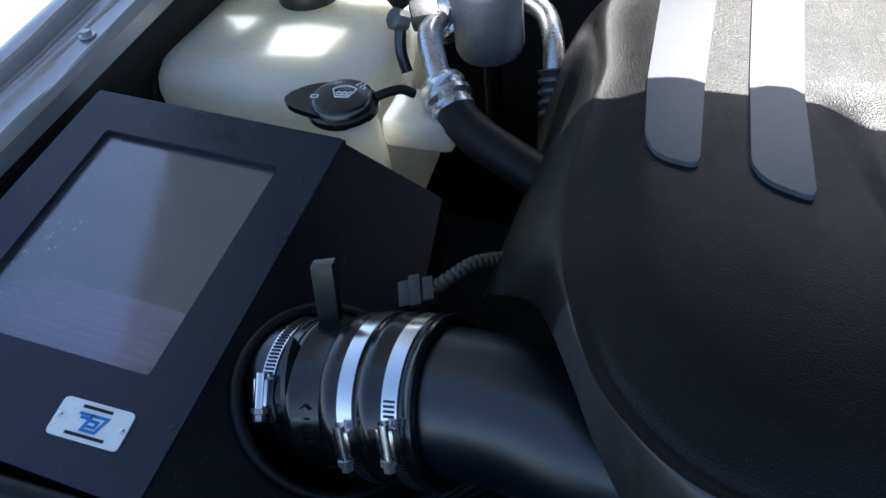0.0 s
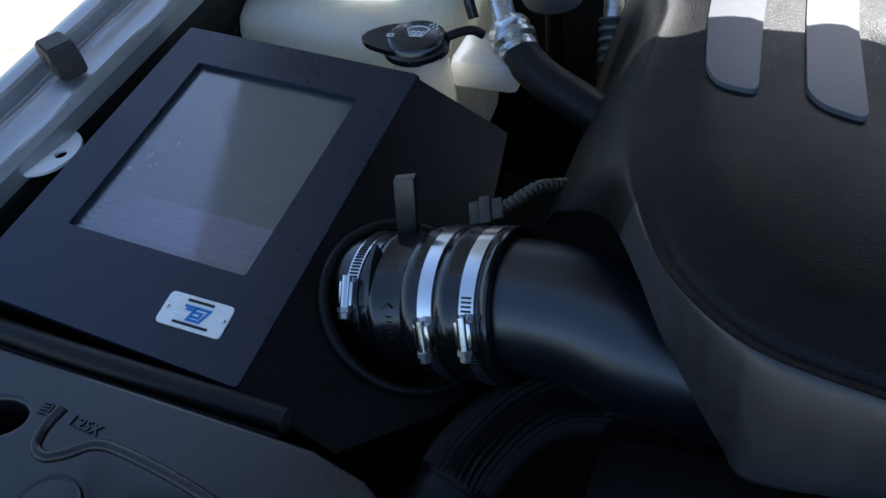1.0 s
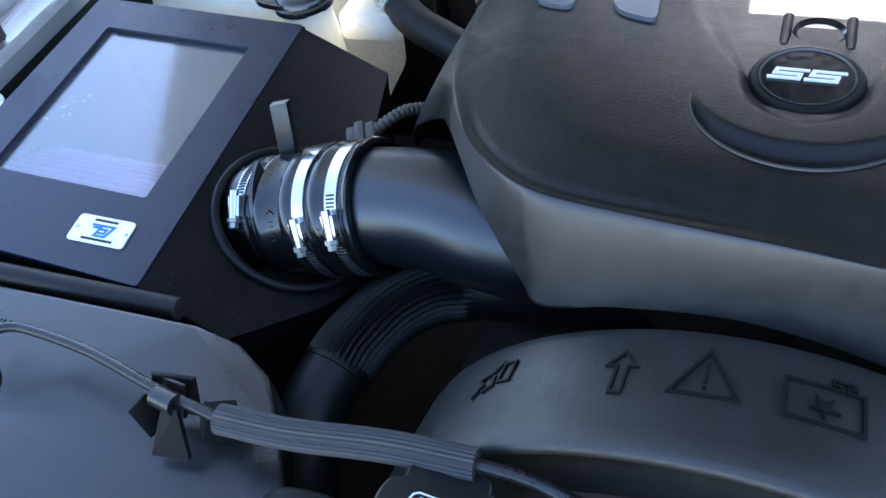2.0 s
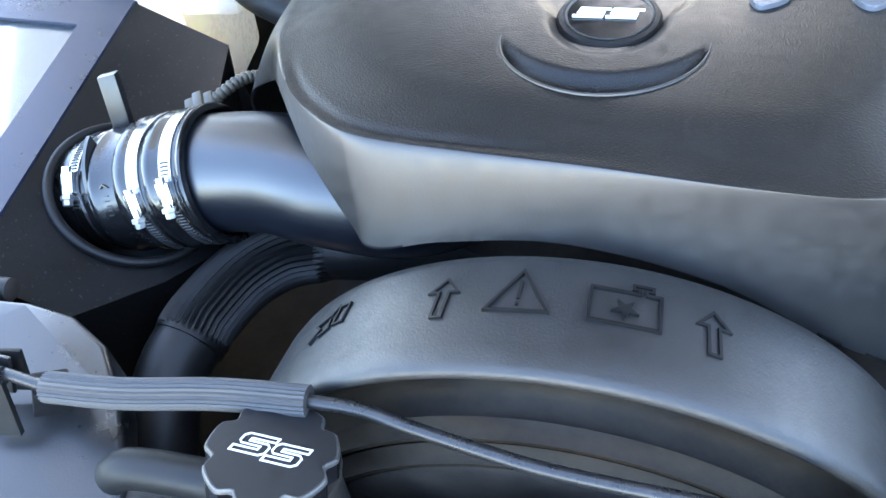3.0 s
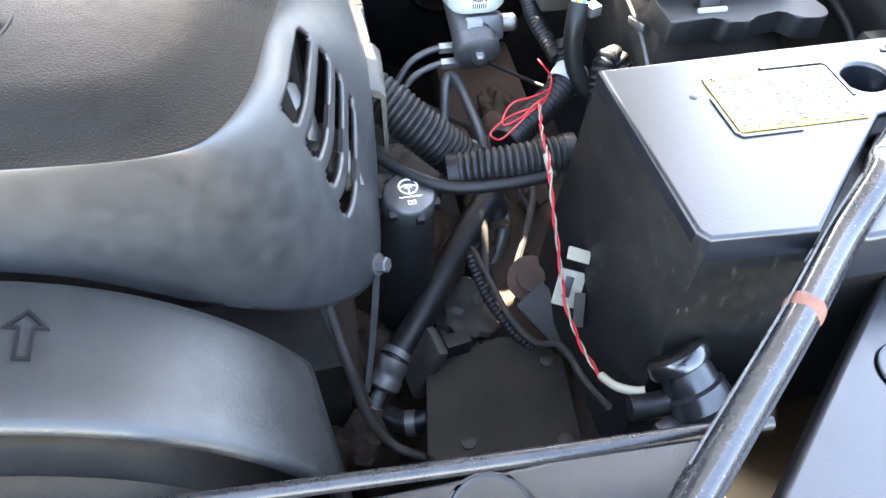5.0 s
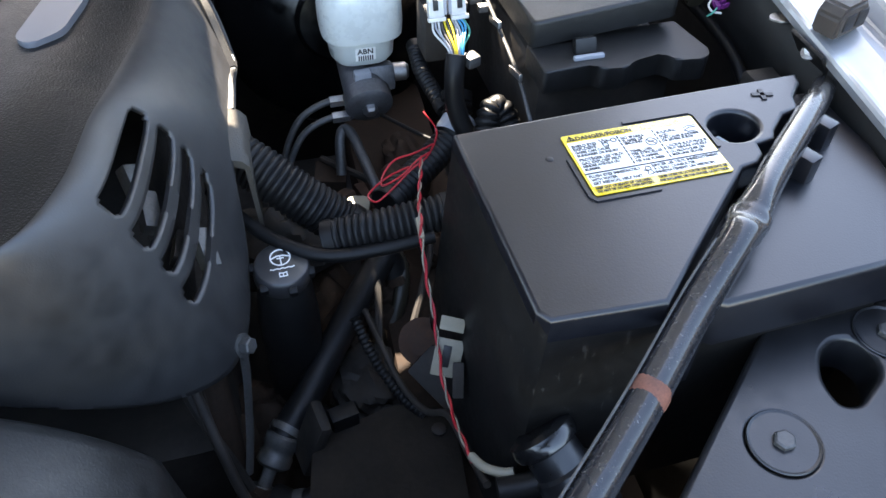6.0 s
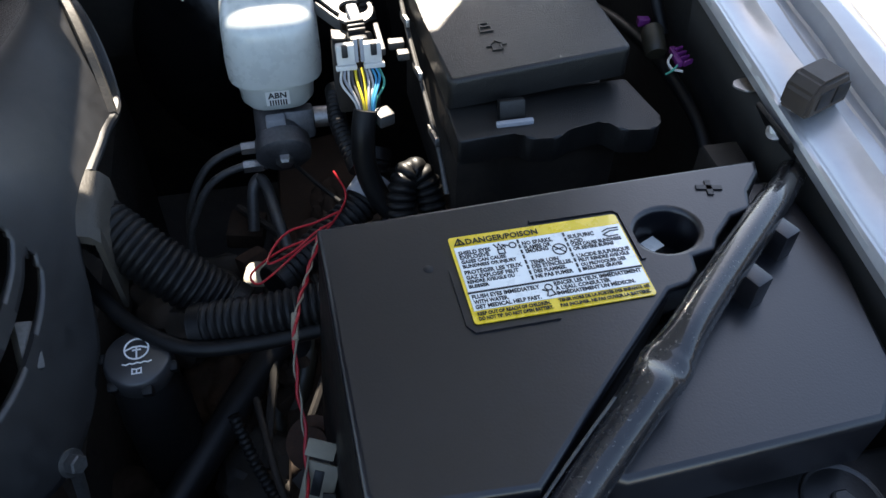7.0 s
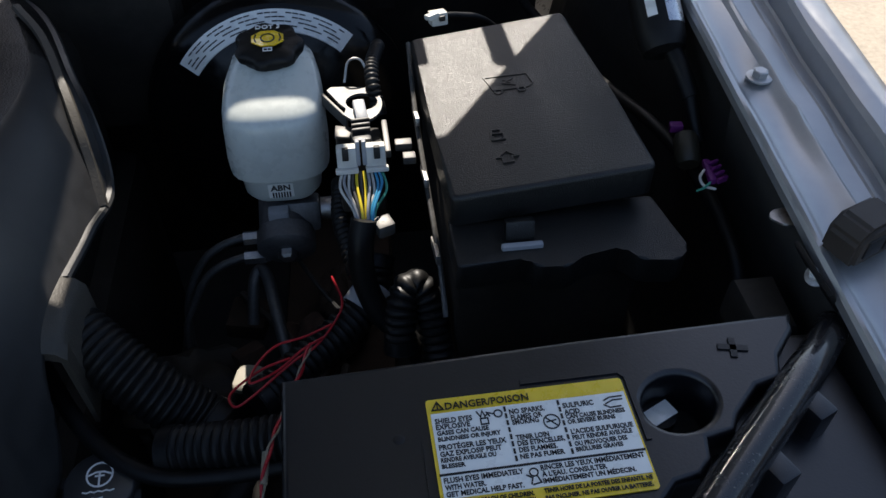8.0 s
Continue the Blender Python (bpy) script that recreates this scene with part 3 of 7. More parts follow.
def soften_corner(points, where, sigma):
    """Round off the front left corner of a closed line, leaving the rest of it as it is."""
    k = len(points)
    run = [0.0]
    for a, b in zip(where, where[1:]):
        run.append(run[-1] + (b - a).length)
    out = []
    for i, p in enumerate(points):
        share = (1 - step(-0.07, 0.03, where[i].x)) * (1 - step(0.11, 0.17, where[i].y))
        if share == 0:
            out.append(p)
            continue
        total, weight = Vector((0, 0, 0)), 0.0
        for j in range(1, k - 1):
            d = (run[j] - run[i]) / sigma
            if abs(d) < 3:
                g = math.exp(-d * d / 2) * (run[j + 1] - run[j - 1])
                total, weight = total + points[j] * g, weight + g
        out.append(p.lerp(total / weight, share))
    return out


def build_cover():
    n = 22
    top = closed_curve([s[0] for s in COVER], n)
    low = closed_curve([s[1] for s in COVER], n)
    count = len(top)
    middle = []
    for a, b in zip(top, low):
        middle.append(a + Vector((b.x - a.x, b.y - a.y, 0)) * (0.55 + 0.12 * step(0.2, 0.24, a.x)) + Vector((0, 0, (b.z - a.z) * 0.35)))
    middle = soften_corner(middle, top, 0.020)
    top = soften_corner(top, top, 0.020)
    flank = 64
    cover = thing("engine_cover", (0.035, 0.35, 0.90), "black grained plastic engine cover, dusty, with side vents", "engine cover")
    bm = bmesh.new()
    rings = []
    centre = Vector((0.035, 0.33, 0))
    inner = 130
    for k in range(inner):
        f = 0.012 + (1 - 0.012) * (k / inner)
        ring = []
        for p in top:
            q = centre.lerp(Vector((p.x, p.y, 0)), f)
            edge = step(0.80, 1.0, f)
            groove = 0.0022 * math.exp(-((f - 0.975) / 0.012) ** 2) * step(-0.20, -0.17, q.x) * (1 - step(-0.07, 0.06, q.x)) * (1 if q.y < 0.14 else 0)
            ring.append(bm.verts.new((q.x, q.y, cover_top(q.x, q.y) * (1 - edge) + p.z * edge - groove)))
        rings.append(ring)
    for k in range(flank + 1):
        s = k / flank
        ring = []
        for a, b, c2 in zip(top, low, middle):
            out = Vector((b.x - a.x, b.y - a.y, 0))
            c1 = a + out * 0.22 - Vector((0, 0, 0.0015))
            q = (1 - s) ** 3 * a + 3 * s * (1 - s) ** 2 * c1 + 3 * s * s * (1 - s) * c2 + s ** 3 * b
            ring.append(bm.verts.new(q))
        rings.append(ring)
    cap = bm.faces.new(rings[0][::-1])
    for r, (a, b) in enumerate(zip(rings, rings[1:])):
        for i in range(count):
            j = (i + 1) % count
            c = (a[i].co + b[j].co) / 2
            row = r - inner
            if row > 0 and c.x > 0.2 and any(r0 <= row < r1 and y0 + (0.002 if row in (r0, r1 - 1) else 0) < (top[i].y + top[j].y) / 2 < y1 - (0.002 if row in (r0, r1 - 1) else 0) for r0, r1, y0, y1 in SLOTS):
                continue
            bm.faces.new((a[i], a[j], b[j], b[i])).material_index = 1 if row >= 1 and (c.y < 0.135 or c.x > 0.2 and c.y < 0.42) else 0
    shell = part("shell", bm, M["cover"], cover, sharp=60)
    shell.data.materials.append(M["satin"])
    mod = shell.modifiers.new("thickness", "SOLIDIFY")
    mod.thickness, mod.offset = 0.0035, -1
    # satin strips, two to each side; ends cut at a slant and rounded
    for pts in ([(-0.202, 0.316), (-0.189, 0.292), (-0.159, 0.284), (-0.174, 0.403), (-0.188, 0.555), (-0.196, 0.625), (-0.244, 0.625), (-0.237, 0.550), (-0.217, 0.395)],
                [(-0.1275, 0.296), (-0.116, 0.277), (-0.085, 0.263), (-0.1024, 0.400), (-0.1153, 0.565), (-0.120, 0.64), (-0.163, 0.64), (-0.158, 0.559), (-0.142, 0.409)],
                [(0.1243, 0.2185), (0.130, 0.204), (0.150, 0.220), (0.165, 0.27), (0.188, 0.40), (0.198, 0.52), (0.163, 0.52), (0.152, 0.40)],
                [(0.194, 0.228), (0.204, 0.213), (0.223, 0.232), (0.233, 0.29), (0.242, 0.40), (0.244, 0.46), (0.216, 0.46), (0.211, 0.33)]):
        out = rounded(pts, 0.011, 5)
        part("strip", slab(out, lambda x, y: cover_top(x, y) - 0.004, lambda x, y: cover_top(x, y) + 0.0042, 0.0012, 2), M["strip"], cover, "smooth grey satin strip set into the cover")
    # emblem
    ez = cover_top(EMBLEM.x, EMBLEM.y)
    at = (EMBLEM.x, EMBLEM.y, ez - 0.002)
    em = part("emblem", lathe([(0.0385, 0), (0.0376, 0.007), (0.0356, 0.0102), (0.0325, 0.0112), (0.0312, 0.0105), (0.0302, 0.0102), (0, 0.0102)], at, (0, -0.06, 1), 48), M["cover"], cover, "round black emblem disc with a pale rim")
    part("rim", lathe([(0.0303, 0.0100), (0.0312, 0.0114), (0.0302, 0.0117), (0.0295, 0.0104)], at, (0, -0.06, 1), 48, False), M["dull"], em)
    part("face", lathe([(0.0296, 0.0104), (0.0, 0.0106)], at, (0, -0.06, 1), 48), M["gloss"], em)
    m = plate_pose((at[0], at[1], at[2] + 0.0110), (1, 0, 0), (0, 1, -0.02))
    sign = []
    for ox in (-0.0135, 0.0125):
        sign += [[(ox + 0.0135, 0.0062), (ox - 0.008, 0.0062), (ox - 0.0095, 0.0004), (ox + 0.0085, 0.0004), (ox + 0.0075, -0.0058), (ox - 0.0135, -0.0058)]]
    part("mark", strokes(sign, 0.0034, m @ Matrix.Diagonal((0.90, 0.88, 1, 1)), 0.0005), M["white"], em, "white slanted double mark")
    arc = [(0.029 + 0.0697 * math.cos(a), 0.150 + 0.0697 * math.sin(a)) for a in (radians(180 + 180 * k / 48) for k in range(49))]
    part("crescent_rim", sweep(bmesh.new(), [(x, y, cover_top(x, y) + 0.0002) for x, y in arc], lambda u: 0.0003 + 0.0010 * math.sin(math.pi * u) ** 0.5, 8), M["satin"], cover)
    # opening behind the emblem
    part("opening", lathe([(0.020, 0.0), (0.019, 0.003), (0.016, 0.001), (0.0155, -0.012), (0, -0.012)], (0.034, 0.288, cover_top(0.034, 0.288) - 0.001), (0, 0, 1), 28), M["gloss"], cover, "dark round opening")
    for x in (0.010, 0.056):
        part("post", tube([(x, 0.262, cover_top(x, 0.262) - 0.003), (x, 0.305, cover_top(x, 0.305) + 0.004)], 0.004, 10), M["cover"], cover)
    # flange along the open rear part of the right edge
    ids = [i for i in range(count) if low[i].x > 0.29 and 0.180 < low[i].y < 0.238]
    bm = bmesh.new()
    rows = []
    for i in ids:
        p = low[i]
        rows.append([bm.verts.new(p + Vector(d)) for d in ((-0.004, 0, 0.004), (0.006, 0, 0.0005), (0.011, 0, -0.006), (0.013, -0.002, -0.066), (0.010, -0.002, -0.066), (0.007, 0, -0.007), (-0.004, 0, -0.002))])
    ring_faces(bm, rows)
    # black flange in the paler edge colour, which holds its sun glare
    part("flange", bm, M["edge"], cover, "grimy black flange below the edge, its sun glare put into a paler colour")
    # raised lip along the rear part of that edge
    bm = bmesh.new()
    rows = []
    for i in range(count):
        p = low[i]
        if p.x > 0.20 and 0.232 < p.y < 0.57:
            rows.append([bm.verts.new(p + Vector(d)) for d in ((-0.002, 0, 0.0030), (0.0025, 0, 0.0030), (0.0040, 0, 0.0010), (0.0030, 0, -0.003), (-0.002, 0, -0.003))])
    ring_faces(bm, rows)
    part("lip", bm, M["satin"], cover)
    # bead added where the sunlit band runs, in the paled edge colour
    bead = smooth_line([(0.254, 0.482, 1.0165), (0.278, 0.446, 1.0090), (0.300, 0.392, 1.0010), (0.3125, 0.358, 0.985), (0.320, 0.335, 0.965), (0.3255, 0.315, 0.949)], 8)
    bm = bmesh.new()
    rows = []
    for q in bead:
        rows.append([bm.verts.new(q + Vector(d)) for d in ((-0.0035, -0.001, -0.001), (-0.0025, 0.0, 0.0022), (0.0025, 0.001, 0.0016), (0.0038, 0.001, -0.001), (0.002, 0, -0.004), (-0.002, 0, -0.004))])
    ring_faces(bm, rows)
    part("sunlit_bead", bm, M["edge"], cover, "dusty bead added along the edge, paled for the sunlit band")


build_cover()

# ---- fan shroud ----
SHROUD = Vector((0.033, 0.0, 0.766))


def arc_band(sections, a0, a1, n, drop=180.0):
    """Sections of (radius, y) swept round the fan's axis; angles in degrees from straight up; past drop it falls straight."""
    bm = bmesh.new()
    rows = []
    for k in range(n + 1):
        deg = a0 + (a1 - a0) * k / n
        a, fall = radians(min(deg, drop)), radians(max(deg - drop, 0))
        rows.append([bm.verts.new((SHROUD.x + r * (math.sin(a) + 0.10 * fall), y, SHROUD.z + r * (math.cos(a) - fall))) for r, y in sections])
    ring_faces(bm, rows, False, False)
    return bm


shroud = thing("fan_shroud", (SHROUD.x, -0.05, 0.60), "black grained plastic fan shroud arch with moulded warning marks", "fan shroud")
ob = part("arch", arc_band([(0.224, 0.001), (0.237, -0.002), (0.2435, -0.008), (0.2455, -0.016), (0.2480, -0.040), (0.2515, -0.080), (0.2530, -0.094), (0.2515, -0.0985), (0.2475, -0.1005), (0.244, -0.0985)], -100, 100, 100, 60.0), M["shroud"], shroud, sharp=60)
part("recess", arc_band([(0.2445, -0.0975), (0.238, -0.088), (0.224, -0.082), (0.212, -0.088), (0.206, -0.107)], -100, 100, 90), M["grimy"], shroud, "brownish grimy recess behind the rim", sharp=60)
mod = ob.modifiers.new("thickness", "SOLIDIFY")
mod.thickness, mod.offset = 0.003, -1
for r, y in ((0.204, -0.108), (0.188, -0.115)):
    part("inner_ridge", arc_band([(r + 0.010, y + 0.006), (r + 0.003, y + 0.001), (r + 0.0015, y - 0.003), (r - 0.0015, y - 0.003), (r - 0.005, y + 0.002), (r - 0.014, y + 0.001)], -100, 100, 80), M["grimy"], shroud, sharp=60)
part("back_wall", arc_band([(0.180, -0.114), (0.130, -0.120), (0.05, -0.120)], -100, 100, 60), M["dark"], shroud)


def on_arch(deg, u):
    """Pose on the arch: x runs to the right round it, y to the rear; u metres to the rear."""
    a = radians(deg)
    y = u
    r = 0.2455 + 0.0070 * min(max((-0.016 - y) / 0.078, 0), 1) + 0.0004
    return plate_pose((SHROUD.x + r * math.sin(a), y, SHROUD.z + r * math.cos(a)), (math.cos(a), 0, -math.sin(a)), (-0.09 * math.sin(a), 1, -0.09 * math.cos(a)))


# marks use a darker material: the shade of their relief put into colour
def mark(lines, deg, u, width=0.0018, name="moulded_mark"):
    part(name, strokes([[(0.92 * x, y) for x, y in line] for line in lines], width, on_arch(deg, u), 0.0015), M["rubber"], shroud)


ARROW = [(-0.0035, -0.017), (-0.0035, 0.003), (-0.0095, 0.003), (0, 0.014), (0.0095, 0.003), (0.0035, 0.003), (0.0035, -0.017), (-0.0035, -0.017)]
mark([ARROW], -17.4, -0.043)
mark([[(-0.019, -0.015), (0, 0.017), (0.019, -0.015), (-0.019, -0.015)], [(0, 0.008), (0, -0.005)], [(0, -0.009), (0, -0.010)]], -6.7, -0.0405)
mark([[(-0.021, -0.013), (-0.021, 0.012), (0.008, 0.012), (0.008, 0.015), (0.004, 0.015), (0.004, 0.018), (0.016, 0.018), (0.016, 0.015), (0.012, 0.015), (0.012, 0.012), (0.021, 0.012), (0.021, -0.013), (-0.021, -0.013)]], 6.9, -0.0435)
star = [((0.0080 if k % 2 == 0 else 0.0032) * math.sin(math.pi * k / 5), (0.0080 if k % 2 == 0 else 0.0032) * math.cos(math.pi * k / 5)) for k in range(10)]
bm = slab([(x, -y) for x, y in star][::-1], -0.002, 0.0020, 0)
bmesh.ops.transform(bm, verts=bm.verts, matrix=on_arch(6.9, -0.0455))
# the star too is darkened to show its relief
part("star_mark", bm, M["rubber"], shroud)
mark([ARROW], 18.2, -0.0445)
mark([[(-0.02, -0.014), (-0.014, -0.004), (-0.02, 0.0), (-0.008, 0.006), (-0.002, 0.014)], [(-0.012, -0.010), (-0.004, -0.006), (-0.006, 0.002)], [(0.0, -0.004), (0.0, 0.012), (0.010, 0.012), (0.010, -0.004), (0.0, -0.004)]], -37.5, -0.041, name="moulded_mark")

# ---- airbox ----
def lid_z(x, y):
    return 0.9652 - 0.136 * (x + 0.5404) + 0.104 * (y - 0.1128)


LID = [(-0.688, -0.036), (-0.441, -0.022), (-0.461, 0.320), (-0.699, 0.293)]
WINDOW = [(-0.6487, 0.0459), (-0.487, 0.061), (-0.4985, 0.270), (-0.6615, 0.2523)]
airbox = thing("air_box", (-0.55, 0.13, 0.72), "black powder-coated intake air box with a clear window in its lid", "air box")
part("lid", slab(rounded(LID, 0.004), lambda x, y: lid_z(x, y) - 0.003, lid_z, 0, holes=[rounded(WINDOW, 0.003)]), M["lid"], airbox, "black powder-coated lid, the reflected sky's blue put into its colour", sharp=20)
win_frame = [(x + (x + 0.578) * 0.05, y + (y - 0.152) * 0.05) for x, y in WINDOW]
ob = part("window", slab(win_frame, lambda x, y: lid_z(x, y) - 0.0085, lambda x, y: lid_z(x, y) - 0.0055, 0), M["glass"], airbox, "clear acrylic window with a few scratches")
ob.visible_shadow = False
rng = random.Random(11)
marks = []
for k in range(14):
    x, y = -0.652 + 0.030 * rng.random(), 0.105 + 0.055 * rng.random()
    a, n = rng.uniform(0.9, 2.2), rng.uniform(0.001, 0.004)
    marks.append([(x, y), (x + n * math.cos(a), y + n * math.sin(a))])
wm = plate_pose((-0.58, 0.15, lid_z(-0.58, 0.15) - 0.0052), (1, 0, -0.136), (0, 1, 0.104))
tagged(part("scratches", strokes([[(x + 0.58, y - 0.15) for x, y in line] for line in marks], 0.0003, wm, 0.0001), M["white"], ob, "fine pale scratches"), kind="stuff")
# rolled edge under the lid and side walls
def wall_quad(pts, t=0.002):
    bm = bmesh.new()
    p = [Vector(q) for q in pts]
    nrm = (p[1] - p[0]).cross(p[2] - p[0]).normalized() * t
    a = [bm.verts.new(q) for q in p]
    b = [bm.verts.new(q - nrm) for q in p]
    ring_faces(bm, [a, b])
    return bm


lz = [Vector((x, y, lid_z(x, y) - 0.003)) for x, y in LID]
SIDE_LOW = [Vector((-0.372, -0.016, 0.890)), Vector((-0.389, 0.329, 0.936))]
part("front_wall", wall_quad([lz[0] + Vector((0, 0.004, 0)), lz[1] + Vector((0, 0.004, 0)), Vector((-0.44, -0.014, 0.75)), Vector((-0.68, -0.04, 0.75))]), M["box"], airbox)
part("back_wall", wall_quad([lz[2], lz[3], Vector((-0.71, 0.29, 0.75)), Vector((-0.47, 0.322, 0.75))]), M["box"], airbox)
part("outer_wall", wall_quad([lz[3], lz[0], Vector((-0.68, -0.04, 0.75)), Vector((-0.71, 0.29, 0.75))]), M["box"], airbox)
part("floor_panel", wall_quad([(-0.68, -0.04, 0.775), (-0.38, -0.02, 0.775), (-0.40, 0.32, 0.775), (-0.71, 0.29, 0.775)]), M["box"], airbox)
# slanting side panel with the hole for the duct
duct_dir = Vector((0.965, 0.04, 0.25)).normalized()
AXIS_B = Vector((-0.283, 0.125, 0.928))
AXIS_A = AXIS_B - 0.130 * duct_dir
p0 = lz[1]
side_n = (SIDE_LOW[0] - lz[1]).cross(lz[2] - lz[1]).normalized()
if side_n.z < 0:
    side_n = -side_n
u_dir = (lz[2] - lz[1]).normalized()
v_dir = side_n.cross(u_dir)
SIDE_M = Matrix(((u_dir.x, v_dir.x, side_n.x, p0.x), (u_dir.y, v_dir.y, side_n.y, p0.y), (u_dir.z, v_dir.z, side_n.z, p0.z), (0, 0, 0, 1)))
on_side = lambda u, v, h=0.0: SIDE_M @ Vector((u, v, h))
SIDE = [(0, 0), (-0.005, -0.084), (0.055, -0.140), (0.10, -0.170), (0.19, -0.172), (0.240, -0.118), (0.344, -0.100), (0.343, 0)]
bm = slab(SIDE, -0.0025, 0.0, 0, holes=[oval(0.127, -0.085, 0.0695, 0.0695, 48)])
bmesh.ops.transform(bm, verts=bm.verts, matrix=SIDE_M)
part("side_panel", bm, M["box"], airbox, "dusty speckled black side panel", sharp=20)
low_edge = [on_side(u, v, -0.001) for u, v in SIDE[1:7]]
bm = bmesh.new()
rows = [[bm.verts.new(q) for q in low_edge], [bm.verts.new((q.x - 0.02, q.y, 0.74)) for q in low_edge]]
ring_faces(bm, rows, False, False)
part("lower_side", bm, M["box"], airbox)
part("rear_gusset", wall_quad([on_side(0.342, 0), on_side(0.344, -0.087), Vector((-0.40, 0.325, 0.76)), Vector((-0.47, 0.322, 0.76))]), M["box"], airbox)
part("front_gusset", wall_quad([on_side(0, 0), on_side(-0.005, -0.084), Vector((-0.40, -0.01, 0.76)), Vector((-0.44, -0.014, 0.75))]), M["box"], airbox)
ring = [on_side(x, y, 0.0035) for x, y in oval(0.127, -0.085, 0.0718, 0.0718, 56)]
bm = sweep(bmesh.new(), [*ring, ring[0], ring[1]], 0.0045, 10, False)
part("edge_trim", bm, M["rubber"], airbox, "black rubber trim round the duct hole")
# badge
m = plate_pose((-0.5015, 0.0158, lid_z(-0.5015, 0.0158) + 0.0012), (0.0525, 0.006, lid_z(-0.477, 0.029) - lid_z(-0.529, 0.023)), (-0.001, 0.028, 0.003))
bm = slab(rounded([(-0.027, -0.0142), (0.027, -0.0142), (0.027, 0.0142), (-0.027, 0.0142)], 0.004), -0.0008, 0.0006, 0.0003)
bmesh.ops.transform(bm, verts=bm.verts, matrix=m)
badge = part("badge", bm, M["paper"], airbox, "small white metal maker's plate with a blue device")
dev = [[(-0.010, 0.0048), (0.001, 0.0048)], [(-0.008, 0.0022), (-0.001, 0.0022)], [(-0.001, 0.0048), (-0.004, -0.0062), (0.006, -0.0062), (0.0105, 0.0048), (-0.001, 0.0048)], [(0.0, 0.001), (0.005, 0.001), (0.004, -0.003), (-0.001, -0.003)]]
part("device", strokes(dev, 0.0021, m @ pose(0, 0, 0.0008), 0.0003), M["blue"], badge)
part("print", strokes([[(-0.010 + 0.0024 * k, 0.0100), (-0.0088 + 0.0024 * k, 0.0100)] for k in range(9)] + [[(-0.013 + 0.0026 * k, -0.0102), (-0.0115 + 0.0026 * k, -0.0102)] for k in range(11)], 0.0022, m @ pose(0, 0, 0.0008), 0.0003), M["ink"], badge)
for x in (-0.0235, 0.0235):
    part("rivet", lathe([(0.0022, 0), (0.0020, 0.0010), (0.0012, 0.0016), (0, 0.0017)], m @ Vector((x, 0.0, 0.0005)), m.to_3x3() @ Vector((0, 0, 1)), 14), M["chrome"], badge)

# pleated filter inside the box
bm = bmesh.new()
rings = []
for x in (-0.675, -0.475):
    ring = []
    for k in range(68):
        for f, r in ((0.0, 0.0860), (0.16, 0.0872), (0.32, 0.0860), (0.58, 0.0660), (0.74, 0.0660)):
            a = 2 * math.pi * (k + f) / 68
            ring.append(bm.verts.new((x, 0.075 + r * math.cos(a), 0.857 + r * math.sin(a))))
    rings.append(ring)
ring_faces(bm, rings)
filt = thing("air_filter", (-0.575, 0.075, 0.785), "pink pleated cotton air filter lying inside the air box", "air filter")
part("pleats", bm, M["filter"], filt, sharp=20)
part("end_cap", lathe([(0.078, 0), (0.078, 0.016), (0.070, 0.020), (0, 0.020)], (-0.690, 0.075, 0.857), (1, 0, 0), 40), M["rubber"], filt)
part("mount_ring", lathe([(0.076, 0), (0.076, 0.010), (0.060, 0.014)], (-0.480, 0.075, 0.857), (1, 0, 0), 40), M["rubber"], filt)

# ---- intake duct: coupler, clamps, tube ----
duct = thing("intake_duct", (-0.30, 0.13, 0.86), "black intake duct with rubber couplers and steel hose clamps", "intake duct")
ax = lambda s: AXIS_A + duct_dir * s
L0 = (AXIS_B - AXIS_A).length
part("meter_body", lathe([(0.0535, -0.06), (0.0535, 0.024), (0.056, 0.026), (0.0575, 0.030), (0.0575, 0.034), (0.0555, 0.037), (0.0555, 0.066)], AXIS_A, duct_dir, 56, False), M["gloss"], duct, "black plastic airflow meter body")
part("coupler", lathe([(0.054, 0.056), (0.0585, 0.058), (0.0605, 0.062), (0.0605, 0.069), (0.0592, 0.071), (0.0592, 0.090), (0.0605, 0.092), (0.0605, 0.098), (0.0592, 0.100), (0.0592, 0.1235), (0.0605, 0.1250), (0.0612, 0.1285), (0.0600, L0 + 0.0), (0.055, L0 + 0.001)], AXIS_A, duct_dir, 64, False), M["gloss"], duct, "glossy black rubber coupler")
line = smooth_line([AXIS_B - 0.02 * duct_dir, AXIS_B, Vector((-0.235, 0.127, 0.930)), Vector((-0.184, 0.124, 0.922)), Vector((-0.12, 0.135, 0.910)), Vector((-0.05, 0.19, 0.90))], 10)
part("tube", sweep(bmesh.new(), line, 0.0515, 48), M["tube"], duct, "black grained intake tube")


